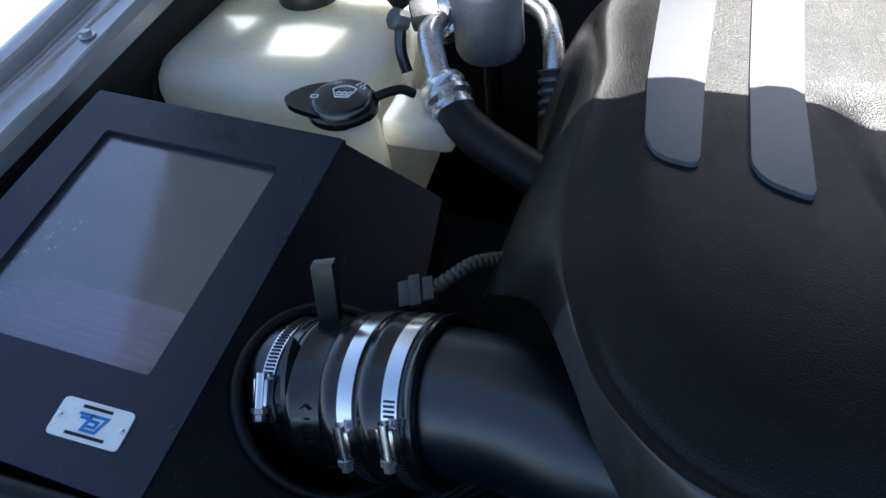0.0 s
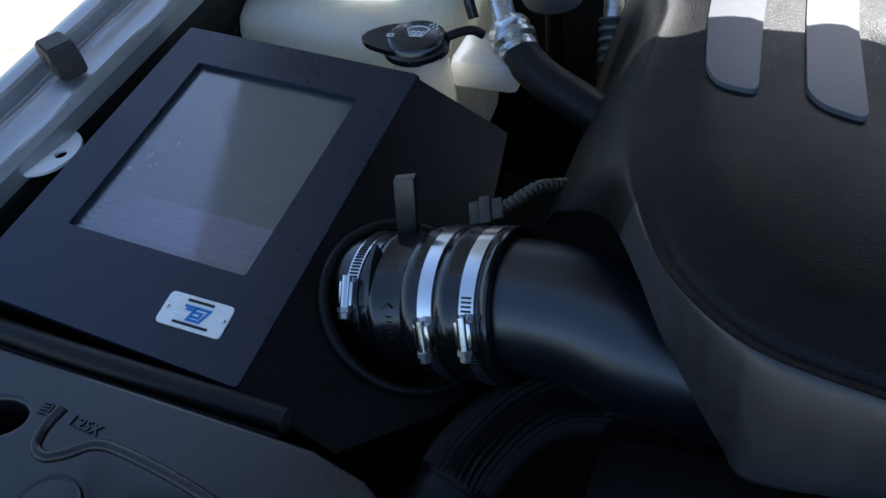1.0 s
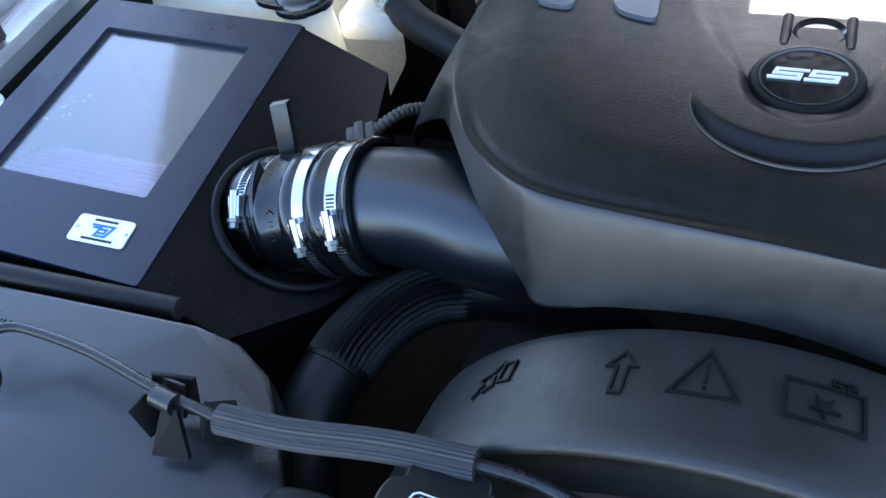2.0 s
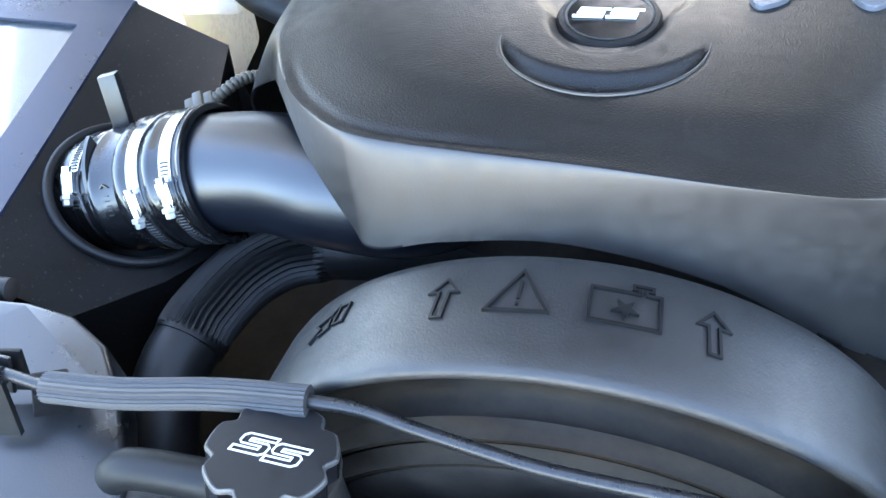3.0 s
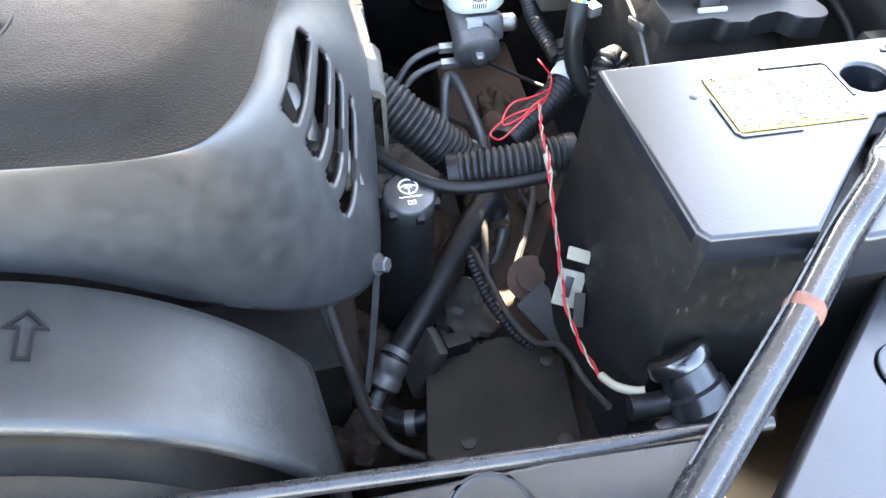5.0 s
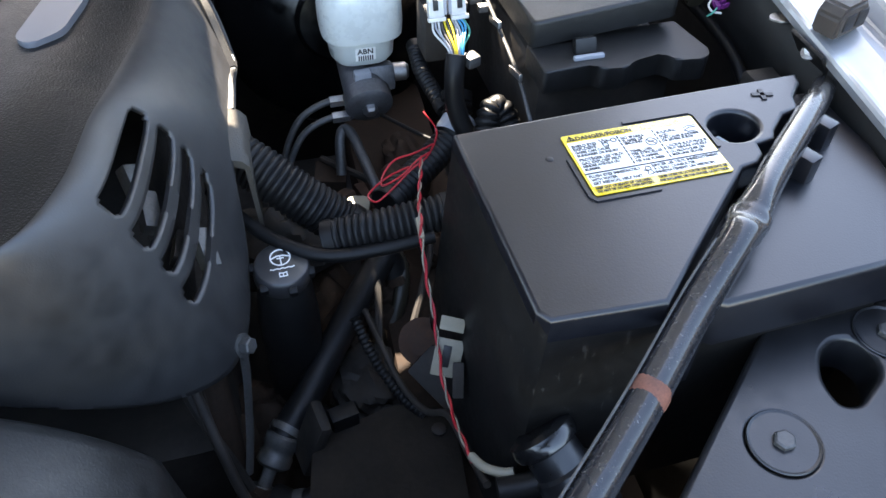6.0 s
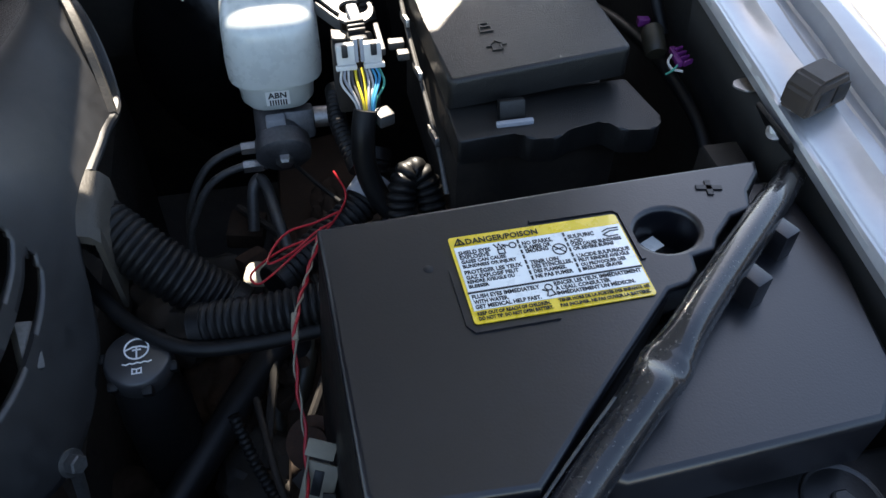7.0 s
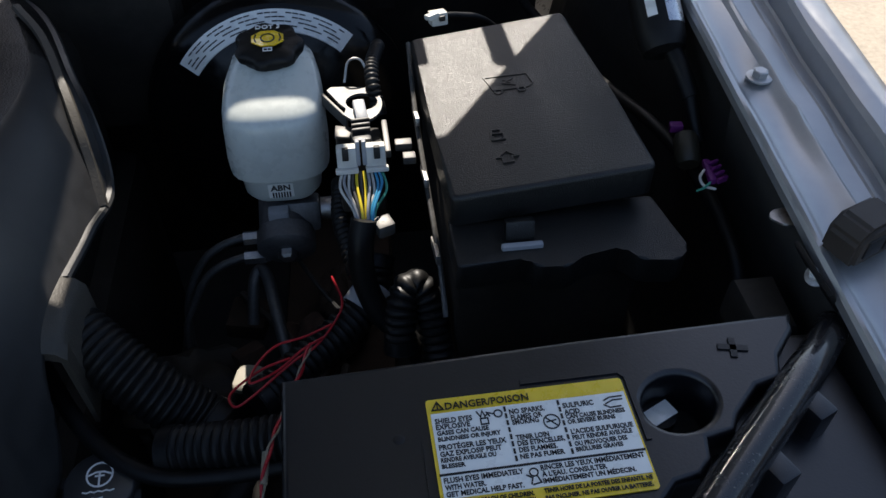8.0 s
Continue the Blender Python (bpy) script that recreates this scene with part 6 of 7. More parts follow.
part("hose", tube([(0.436, 0.190, 0.785), (0.428, 0.200, 0.806), (0.414, 0.187, 0.806), (0.378, 0.145, 0.791), (0.335, 0.092, 0.772), (0.312, 0.067, 0.762)], 0.0125, 20, 8), M["hose"], psh)
fd = Vector((-0.55, -0.62, -0.62)).normalized()
part("crimp", lathe([(0.0125, -0.004), (0.0142, -0.002), (0.0142, 0.006), (0.0128, 0.008), (0.0128, 0.012), (0.0142, 0.014), (0.0142, 0.021), (0.0110, 0.024), (0.0070, 0.025)], (0.3125, 0.0675, 0.762), fd, 24), M["dull"], psh, "grey crimped hose end")
part("neck", tube([Vector((0.3125, 0.0675, 0.762)) + fd * 0.022, Vector((0.3125, 0.0675, 0.762)) + fd * 0.044], 0.0058, 14), M["dull"], psh)
part("nut", lathe([(0.0095, 0.040), (0.0100, 0.041), (0.0100, 0.053), (0.0085, 0.055), (0.006, 0.055), (0.006, 0.075)], (0.3125, 0.0675, 0.762), fd, 6), M["dull"], psh)
part("spring_clamp", lathe([(0.0135, -0.003), (0.0142, -0.003), (0.0142, 0.003), (0.0135, 0.003)], (0.3165, 0.072, 0.765), (0.65, 0.75, 0.30), 24, False), M["dull"], psh)
solo("coolant_hose", tube([(0.424, 0.160, 0.762), (0.436, 0.178, 0.785), (0.4395, 0.200, 0.797), (0.434, 0.213, 0.800), (0.424, 0.208, 0.796), (0.412, 0.185, 0.775), (0.41, 0.15, 0.74)], 0.0078, 16), M["brownhose"], "thin tan coolant hose bent over", "hose")

loom("thick black ribbed wiring loom sloping from the cover", [(0.300, 0.236, 0.935), (0.328, 0.212, 0.926), (0.355, 0.193, 0.908), (0.385, 0.180, 0.884), (0.398, 0.172, 0.876)], 0.0195, 0.0050, 0.0018, 22)
loom("black ribbed wiring loom leading to the battery box", [(0.372, 0.150, 0.894), (0.395, 0.146, 0.900), (0.420, 0.142, 0.905), (0.472, 0.140, 0.912)], 0.0148, 0.0052, 0.0019, 20)
loom("black ribbed wiring loom under loose red wire", [(0.425, 0.178, 0.893), (0.455, 0.205, 0.893), (0.482, 0.228, 0.896), (0.503, 0.247, 0.905), (0.510, 0.270, 0.925)], 0.0135, 0.0058, 0.0020, 18)
loom("black ribbed wiring loom arched beside the fuse box", [(0.520, 0.205, 0.895), (0.523, 0.222, 0.922), (0.532, 0.232, 0.932), (0.541, 0.226, 0.924), (0.545, 0.208, 0.895), (0.545, 0.195, 0.87)], 0.0110, 0.0056, 0.0020, 18)
solo("black_cable", tube([(0.292, 0.215, 0.905), (0.315, 0.178, 0.900), (0.34, 0.150, 0.897), (0.37, 0.132, 0.895), (0.41, 0.126, 0.898), (0.452, 0.126, 0.902)], 0.0055, 12, 8), M["rubber"], "black cable curving past the steering cap", "cable")
tp = thing("loom_tape", (0.50, 0.24, 0.905), "grey tape band round the wiring loom", "tape")
part("band", lathe([(0.0145, -0.010), (0.0155, -0.010), (0.0155, 0.010), (0.0145, 0.010)], (0.503, 0.246, 0.905), (0.6, 0.6, 0.35), 24, False), M["grey"], tp)

# ---- brake master cylinder, reservoir, booster ----
brake = thing("brake_cylinder", (0.444, 0.36, 0.86), "aluminium brake master cylinder with side valve", "brake cylinder")
mcd = Vector((0.0, -0.93, -0.30)).normalized()
part("barrel", lathe([(0.021, -0.16), (0.021, -0.012), (0.023, -0.010), (0.023, 0.004), (0.019, 0.007), (0, 0.0075)], (0.443, 0.330, 0.882), mcd, 32), M["cast"], brake)
part("end_plug", lathe([(0.0075, 0.006), (0.0075, 0.012), (0.005, 0.014), (0, 0.014)], (0.443, 0.330, 0.882), mcd, 6), M["steel"], brake)
part("valve", block((0.456, 0.350, 0.896), (0.032, 0.024, 0.026), 0.005, (-20, 0, 0)), M["cast"], brake)
part("valve_plug", lathe([(0.009, 0), (0.009, 0.012), (0.006, 0.015), (0, 0.015)], (0.472, 0.352, 0.897), (1, 0, 0), 16), M["steel"], brake)
part("clip", block((0.440, 0.338, 0.907), (0.016, 0.010, 0.010), 0.002), M["grey"], brake)
nudge(brake, 0, 0.0060, -0.0030)
resv = thing("brake_reservoir", (0.446, 0.37, 0.91), "white translucent brake fluid reservoir with black cap and label", "reservoir")
bm = bmesh.new()
rows = []
for y0, y1, x0, x1, z in ((0.347, 0.385, 0.420, 0.470, 0.911), (0.3425, 0.395, 0.4150, 0.4750, 0.917), (0.3410, 0.40, 0.4135, 0.4765, 0.936), (0.3350, 0.403, 0.4080, 0.4830, 0.9400), (0.3345, 0.405, 0.4075, 0.4835, 0.952), (0.3345, 0.41, 0.4085, 0.4830, 0.970), (0.3350, 0.412, 0.4088, 0.4828, 0.979), (0.3362, 0.413, 0.4095, 0.4825, 0.9860), (0.3390, 0.416, 0.4105, 0.4820, 0.9905), (0.3440, 0.417, 0.4118, 0.4815, 0.9938), (0.352, 0.418, 0.4132, 0.4808, 0.9965), (0.366, 0.42, 0.4155, 0.4795, 1.0), (0.379, 0.42, 0.4180, 0.4775, 1.0040), (0.390, 0.42, 0.424, 0.471, 1.009)):
    rows.append([bm.verts.new((x, y, z)) for x, y in rounded([(x0, y0), (x1, y0), (x1, y1), (x0, y1)], 0.027, 6)])
ring_faces(bm, rows)
part("bottle", bm, M["resv"], resv, sharp=50)
bm = bmesh.new()
rows = []
for r, h, lobe in ((0.0225, 0.0030, 0.0), (0.0240, 0.0042, 0.6), (0.0246, 0.0080, 1.0), (0.0236, 0.0105, 1.0), (0.0212, 0.0122, 0.5), (0.0080, 0.0134, 0.0)):
    ring = []
    for k in range(84):
        a = 2 * math.pi * k / 84
        q = r + lobe * 0.0015 * math.tanh(2.2 * math.cos(7 * a))
        ring.append(bm.verts.new((0.4465 + q * math.cos(a), 0.402 + q * math.sin(a), 1.006 + h + 0.10 * q * math.sin(a))))
    rows.append(ring)
ring_faces(bm, rows)
cap2 = part("cap", bm, M["rubber"], resv, "black lobed cap with yellow mark")
cm = plate_pose((0.4465, 0.400, 1.0212), (1, 0, 0), (0, 1, 0.10))
oct_ = [(0.0125 * math.cos(math.pi / 8 + math.pi / 4 * k), 0.0095 * math.sin(math.pi / 8 + math.pi / 4 * k)) for k in range(8)]
bm = slab(oct_, -0.0005, 0.0004, 0)
bmesh.ops.transform(bm, verts=bm.verts, matrix=cm)
part("yellow_mark", bm, M["yellow"], cap2)
part("ring_mark", strokes([circle(0, 0, 0.0048), [(-0.0085, 0.004), (-0.0095, 0), (-0.0085, -0.004)], [(0.0085, 0.004), (0.0095, 0), (0.0085, -0.004)]], 0.0010, cm @ pose(0, 0, 0.0006), 0.0002), M["ink"], cap2)
part("cap_text", lettering("DOT 3", 0.0062, cm @ pose(0, 0.0135, 0.0004), 0.0002, bold=0.0001), M["white"], cap2)
part("book_mark", strokes([[(-0.003, -0.0015), (0.003, -0.0015), (0.003, 0.0018), (-0.003, 0.0018), (-0.003, -0.0015)], [(0, -0.0015), (0, 0.0018)]], 0.0007, cm @ pose(0, -0.0135, 0.0004), 0.0002), M["white"], cap2)
lm = plate_pose((0.4445, 0.3405, 0.9268), (1, 0, 0), (0, -0.03, 1))
bm = slab([(-0.0095, -0.0065), (0.0095, -0.0065), (0.0095, 0.0065), (-0.0095, 0.0065)], -0.0006, 0.0005, 0)
bmesh.ops.transform(bm, verts=bm.verts, matrix=lm)
tag = part("label", bm, M["paper"], resv, "white paper label")
part("letters", lettering("ABN", 0.0074, lm @ pose(0, 0.0028, 0.0006), 0.0002, bold=0.0002), M["ink"], tag)
part("barcode", strokes([[(-0.0062 + 0.0021 * k, -0.0058), (-0.0062 + 0.0021 * k, -0.0018)] for k in range(7)], 0.0012, lm @ pose(0, 0, 0.0007), 0.0002), M["ink"], tag)
nudge(resv, 0, 0.0060, -0.0015)

booster = thing("brake_booster", (0.44, 0.56, 0.88), "round glossy black brake booster with a white printed label", "brake booster")
BC, bd = Vector((0.440, 0.515, 0.868)), Vector((0.0, -0.95, 0.28)).normalized()
part("shell", lathe([(0.125, -0.09), (0.128, -0.02), (0.122, -0.008), (0.108, 0.002), (0.075, 0.010), (0.045, 0.014), (0.04, 0.022), (0, 0.022)], BC, bd, 56), M["enamel"], booster)
bm = bmesh.new()
e1 = (Vector((0, 0, 1)) - bd * bd.z).normalized()
e2 = Vector((1, 0, 0))
rows = []
for k in range(25):
    a = radians(-54 + 96 * k / 24)
    u = math.cos(a) * e1 + math.sin(a) * e2
    rows.append([bm.verts.new(BC + u * r + bd * h) for r, h in ((0.1065, 0.0032), (0.088, 0.0077), (0.087, 0.0068), (0.1055, 0.0022))])
ring_faces(bm, rows)
lab = part("label", bm, M["paper"], booster, "curved white printed label")
bars = bmesh.new()
for row in range(4):
    for k in range(26):
        if (k * 7 + row * 5) % 4 == 0:
            continue
        a0 = radians(-50 + 3.45 * k)
        r = 0.1035 - 0.0036 * row
        h = 0.0032 + (0.1065 - r) * 0.243 + 0.0003
        u = math.cos(a0) * e1 + math.sin(a0) * e2
        t = -math.sin(a0) * e1 + math.cos(a0) * e2
        strokes([[(-0.0022, 0), (0.0022, 0)]], 0.0011, plate_pose(BC + u * r + bd * h, t, u - 0.243 * bd), 0.0003, bars)
part("print", bars, M["ink"], lab)
lines2 = thing("brake_line", (0.38, 0.34, 0.85), "braided grey brake lines looping from the cylinder", "brake line")
for dz, dy in ((0.0, 0.0), (-0.010, -0.012)):
    part("line", tube([(0.428, 0.350 + dy, 0.874 + dz), (0.405, 0.352 + dy, 0.874 + dz), (0.378, 0.348 + dy, 0.862 + dz), (0.360, 0.338 + dy, 0.835 + dz), (0.352, 0.33 + dy, 0.80), (0.350, 0.32 + dy, 0.74)], 0.0034, 10, 8), M["dull"], lines2)
    part("nut", lathe([(0.0058, 0), (0.0058, 0.016), (0.0045, 0.018)], (0.408, 0.352 + dy, 0.874 + dz), (1, 0, 0), 6), M["steel"], lines2)

# ---- control module bracket and wires ----
mod_ = thing("control_module", (0.505, 0.32, 0.97), "metal module bracket with white connectors and coloured wires", "module")
plate_out = [(0.4860, 0.3660), (0.4890, 0.3695), (0.4990, 0.3690)] + [(0.5090 + 0.0150 * math.cos(radians(a)), 0.3470 + 0.0205 * math.sin(radians(a))) for a in range(95, -155, -12)] + [(0.4985, 0.3420), (0.4945, 0.3480)]
part("plate", slab(plate_out, 0.9962, 0.9985, 0.0004, holes=[oval(0.5098, 0.3490, 0.0112, 0.0105, 26, 0)]), M["dull"], mod_, "bright metal bracket ring", sharp=20)
part("fold", block((0.4905, 0.3510, 0.9910), (0.002, 0.034, 0.010), 0.0006, (0, 0, 28)), M["dull"], mod_)
part("foot", slab([(0.4890, 0.3200), (0.4990, 0.3180), (0.5020, 0.3290), (0.4900, 0.3330)], 0.9900, 0.9915, 0.0004), M["dull"], mod_, "bright metal bracket foot")
part("case", block((0.5055, 0.318, 0.962), (0.032, 0.034, 0.050), 0.004), M["dark"], mod_)
part("ring", tube([(0.499, 0.372, 1.000), (0.503, 0.380, 1.012), (0.512, 0.381, 1.012), (0.518, 0.372, 1.000)], 0.0009, 8), M["steel"], mod_)
plug = part("plug", block((0.5080, 0.3330, 1.0010), (0.0085, 0.0200, 0.0070), 0.0020, (8, 0, 5)), M["grey"], mod_, "grey plug in the bracket ring")
for k in range(3):
    part("rib", block((0.5072, 0.3200 - 0.0038 * k, 1.0015 - 0.0012 * k), (0.0125, 0.0020, 0.0075), 0.0006, (8, 0, 5)), M["ink"], plug)
part("plug_body", block((0.5070, 0.3085, 0.9935), (0.0130, 0.0140, 0.0120), 0.002, (-10, 0, 3)), M["ink"], mod_, "black plug body")
for x, s_ in ((0.4962, -1), (0.5148, 1)):
    con = part("connector", block((x, 0.2935, 0.9945), (0.0135, 0.0090, 0.0150), 0.0016, (-15, 0, 0)), M["wire_w"], mod_, "white wire connector")
    part("slot", block((x + 0.001 * s_, 0.2900, 0.9990), (0.0042, 0.0036, 0.0085), 0.0005, (-15, 0, 0)), M["ink"], con)
    part("lip", block((x + 0.0006 * s_, 0.2865, 0.9880), (0.0150, 0.0050, 0.0035), 0.0010, (-15, 0, 0)), M["wire_w"], con)
    part("tongue", block((x - 0.0072 * s_, 0.2925, 0.9980), (0.0028, 0.0060, 0.0170), 0.0008, (-15, 0, 0)), M["grey"], con)
for k, mat in enumerate(("wire_w", "grey", "wire_w", "dull", "wire_y", "dull", "wire_y", "grey", "wire_w", "wire_b", "wire_b", "wire_g")):
    x = 0.4920 + 0.0024 * k
    sag = 0.0018 * math.sin(2.1 * k)
    part("wire", tube([(x, 0.287, 0.986), (x + 0.0003 * (k - 5.5), 0.274 + sag, 0.983 + sag), (0.4975 + 0.0013 * k, 0.259 - sag, 0.977 + sag), (0.5000 + 0.0008 * k, 0.248, 0.966)], 0.00095, 8, 6), M[mat], mod_)
part("trunk", tube([(0.5035, 0.254, 0.974), (0.500, 0.246, 0.958), (0.500, 0.240, 0.935), (0.508, 0.232, 0.910), (0.525, 0.222, 0.890), (0.545, 0.21, 0.86)], 0.0085, 14, 8), M["rubber"], mod_, "black taped wire trunk")
part("end_block", block((0.516, 0.252, 0.968), (0.012, 0.012, 0.010), 0.002, (0, 0, 20)), M["dull"], mod_)
for x0, y0, x1, y1 in ((0.524, 0.334, 0.5235, 0.298), (0.529, 0.306, 0.5405, 0.309), (0.533, 0.292, 0.5415, 0.293)):
    part("edge_clip", block(((x0 + x1) / 2, (y0 + y1) / 2, 0.990), (max(abs(x1 - x0), 0.004), max(abs(y1 - y0), 0.007), 0.006), 0.001), M["dull"], mod_)
loom("thin black ribbed loom below the module", [(0.490, 0.345, 0.93), (0.488, 0.310, 0.925), (0.492, 0.285, 0.92), (0.497, 0.262, 0.914)], 0.0075, 0.0045, 0.0014, 14)
loom("thin black ribbed loom behind the module bracket", [(0.527, 0.42, 1.0), (0.520, 0.385, 1.006), (0.519, 0.365, 1.002), (0.522, 0.35, 0.985)], 0.0055, 0.004, 0.0012, 12)

# loose red wires
red = thing("red_wire", (0.45, 0.15, 0.88), "loose red wires tied in a loop and hanging beside the battery", "wire")
for pts in ([(0.478, 0.262, 0.915), (0.484, 0.243, 0.911), (0.480, 0.228, 0.910), (0.466, 0.205, 0.912), (0.450, 0.192, 0.913), (0.425, 0.170, 0.911), (0.415, 0.165, 0.910), (0.412, 0.176, 0.909), (0.430, 0.190, 0.911), (0.449, 0.195, 0.914)],
            [(0.476, 0.222, 0.911), (0.458, 0.212, 0.913), (0.440, 0.206, 0.914), (0.428, 0.193, 0.913), (0.424, 0.180, 0.912), (0.441, 0.186, 0.914), (0.457, 0.200, 0.915), (0.470, 0.210, 0.913)]):
    part("strand", tube(pts, 0.00085, 8, 8), M["red"], red)
run = smooth_line([Vector(p) for p in ((0.462, 0.205, 0.913), (0.452, 0.170, 0.918), (0.444, 0.140, 0.925), (0.438, 0.112, 0.932), (0.434, 0.085, 0.918), (0.434, 0.055, 0.890), (0.430, 0.020, 0.875), (0.429, -0.02, 0.875), (0.430, -0.054, 0.884))], 14)
for phase, ink_ in ((0.0, "red"), (math.pi, "tape")):
    turn, line = phase, []
    for k, p in enumerate(run):
        ahead = (run[min(k + 1, len(run) - 1)] - run[max(k - 1, 0)]).normalized()
        e1 = ahead.cross(Vector((1, 0, 0))).normalized()
        line.append(p + 0.0010 * (math.cos(turn) * e1 + math.sin(turn) * ahead.cross(e1)))
        turn += (run[min(k + 1, len(run) - 1)] - p).length * 2 * math.pi / 0.034
    part("strand", sweep(bmesh.new(), line, 0.0007 if phase else 0.00105, 8), M[ink_], red, "cream wire twisted with the red" if phase else "")
part("tape_wrap", tube([(0.430, -0.050, 0.884), (0.435, -0.062, 0.888), (0.444, -0.070, 0.892), (0.450, -0.072, 0.894)], 0.0030, 10, 5), M["tape"], red, "crumpled cream tape")
part("tape_wrap", tube([(0.4375, 0.118, 0.931), (0.436, 0.100, 0.928)], 0.0022, 8), M["tape"], red, "cream tape")
clipm = thing("cable_clip", (0.437, 0.03, 0.87), "cream taped metal cable clip beside the battery box", "clip")
part("plate", block((0.4380, 0.0345, 0.872), (0.020, 0.002, 0.028), 0.0008, (-38, 8, -22)), M["tape"], clipm)
part("hook", block((0.4425, 0.040, 0.902), (0.017, 0.010, 0.0016), 0.0006, (25, 12, -20)), M["tape"], clipm)
part("tail", block((0.4415, 0.018, 0.866), (0.008, 0.002, 0.026), 0.001, (-38, 0, -15)), M["dark"], clipm)
part("slot", block((0.4372, 0.0350, 0.8735), (0.006, 0.0022, 0.016), 0.0006, (-38, 8, -22)), M["ink"], clipm)
elbow = thing("vent_elbow", (0.475, -0.095, 0.88), "black plastic vent elbow plugged into the battery box", "elbow")
ea, ed = Vector((0.4690, -0.0700, 0.9160)), Vector((0.33, -0.62, -0.50)).normalized()
part("collar", lathe([(0.0150, -0.010), (0.0205, -0.008), (0.0215, -0.003), (0.0205, 0.001), (0.0170, 0.003)], ea, ed, 32), M["gloss"], elbow)
part("barrel", lathe([(0.0165, 0.0), (0.0170, 0.016), (0.0195, 0.018), (0.0200, 0.030), (0.0185, 0.032), (0.0185, 0.038), (0.0205, 0.040), (0.0205, 0.050), (0.0150, 0.054), (0, 0.054)], ea, ed, 32), M["panel"], elbow)
part("spout", tube([ea + ed * 0.022, ea + ed * 0.022 + Vector((-0.022, 0.004, -0.012)), ea + ed * 0.022 + Vector((-0.040, 0.006, -0.014))], 0.0085, 16, 6), M["rubber"], elbow)
part("lug", block(ea + ed * 0.030 + Vector((-0.024, -0.006, -0.014)), (0.020, 0.012, 0.020), 0.004, (0, 0, 20)), M["panel"], elbow)
part("ring", lathe([(0.0190, 0.0395), (0.0215, 0.0400), (0.0215, 0.0430), (0.0190, 0.0435)], ea, ed, 32, False), M["gloss"], elbow)

# ---- deep clutter ----
low_box = thing("lower_tray", (0.38, 0.02, 0.74), "dark dusty plastic tray deep in the bay", "tray")
part("lid", slab(rounded([(0.318, -0.045), (0.435, -0.060), (0.448, 0.045), (0.405, 0.062), (0.335, 0.045)], 0.012), 0.74, 0.785, 0.006, 3), M["grimy"], low_box)
part("clip", block((0.362, 0.056, 0.790), (0.022, 0.014, 0.020), 0.002, (0, 0, 10)), M["rubber"], low_box)
part("rib", block((0.335, 0.050, 0.78), (0.010, 0.03, 0.06), 0.004, (0, 20, 10)), M["dark"], low_box)
for x, y in ((0.352, -0.030), (0.425, -0.042), (0.432, 0.030)):
    part("screw", lathe([(0.006, 0), (0.0058, 0.003), (0.003, 0.004), (0, 0.004)], (x, y, 0.784), (0, 0, 1), 10), M["dark"], low_box)
strut = thing("frame_rail", (0.46, 0.15, 0.60), "rusty dark frame rail with a bolt", "frame")
part("rail", block((0.47, 0.22, 0.735), (0.10, 0.60, 0.07), 0.012, (0, 0, -3)), M["rustgrime"], strut)
part("plate", block((0.452, 0.31, 0.772), (0.05, 0.06, 0.010), 0.003, (6, 12, 18)), M["rust"], strut, "rusty plate")
part("bolt", lathe([(0.020, 0), (0.020, 0.004), (0.012, 0.005), (0.012, 0.014), (0, 0.015)], (0.437, 0.101, 0.806), (-0.2, -0.5, 0.8), 20), M["rust"], strut, "rusty bolt with washer")
rng = random.Random(7)
for x, y, z in ((0.405, 0.285, 0.800), (0.432, 0.255, 0.790), (0.478, 0.215, 0.785), (0.415, 0.175, 0.765), (0.445, 0.085, 0.740), (0.475, 0.300, 0.800), (0.40, 0.34, 0.79)):
    part("lug", block((x, y, z), (0.018 + 0.02 * rng.random(), 0.012 + 0.03 * rng.random(), 0.012 + 0.02 * rng.random()), 0.003, (rng.uniform(-25, 25), rng.uniform(-25, 25), rng.uniform(0, 90))), M["rust" if rng.random() < 0.5 else "rustgrime"], strut)
for x0, y0, x1, y1 in ((0.395, 0.36, 0.47, 0.20), (0.41, 0.30, 0.40, 0.10), (0.48, 0.27, 0.43, 0.12)):
    part("line", tube([(x0, y0, 0.80), ((x0 + x1) / 2 + 0.012, (y0 + y1) / 2, 0.812), (x1, y1, 0.785)], 0.0035, 8, 8), M["dark"], strut)


def casting(at, size, seed):
    """A rough rusty lump of cast iron."""
    bm = bmesh.new()
    bmesh.ops.create_icosphere(bm, subdivisions=4, radius=1.0)
    for v in bm.verts:
        n = noise.noise(v.co * 1.7 + Vector((seed, 0, 0))) * 0.45 + noise.noise(v.co * 5.0 + Vector((0, seed, 0))) * 0.14
        c = v.co * (1 + n)
        v.co = Vector((at[0] + c.x * size[0], at[1] + c.y * size[1], at[2] + c.z * size[2]))
    return bm


for at_, size_, seed, mat in (((0.452, 0.285, 0.800), (0.024, 0.030, 0.024), 3.1, "rust"), ((0.455, 0.150, 0.752), (0.028, 0.026, 0.018), 8.4, "rustgrime"), ((0.425, 0.205, 0.785), (0.022, 0.030, 0.016), 5.7, "rustgrime"), ((0.480, 0.345, 0.785), (0.022, 0.040, 0.020), 1.2, "rustgrime"), ((0.415, 0.120, 0.730), (0.020, 0.024, 0.020), 6.6, "dark")):
    part("casting", casting(at_, size_, seed), M[mat], strut, "rusty rough casting")
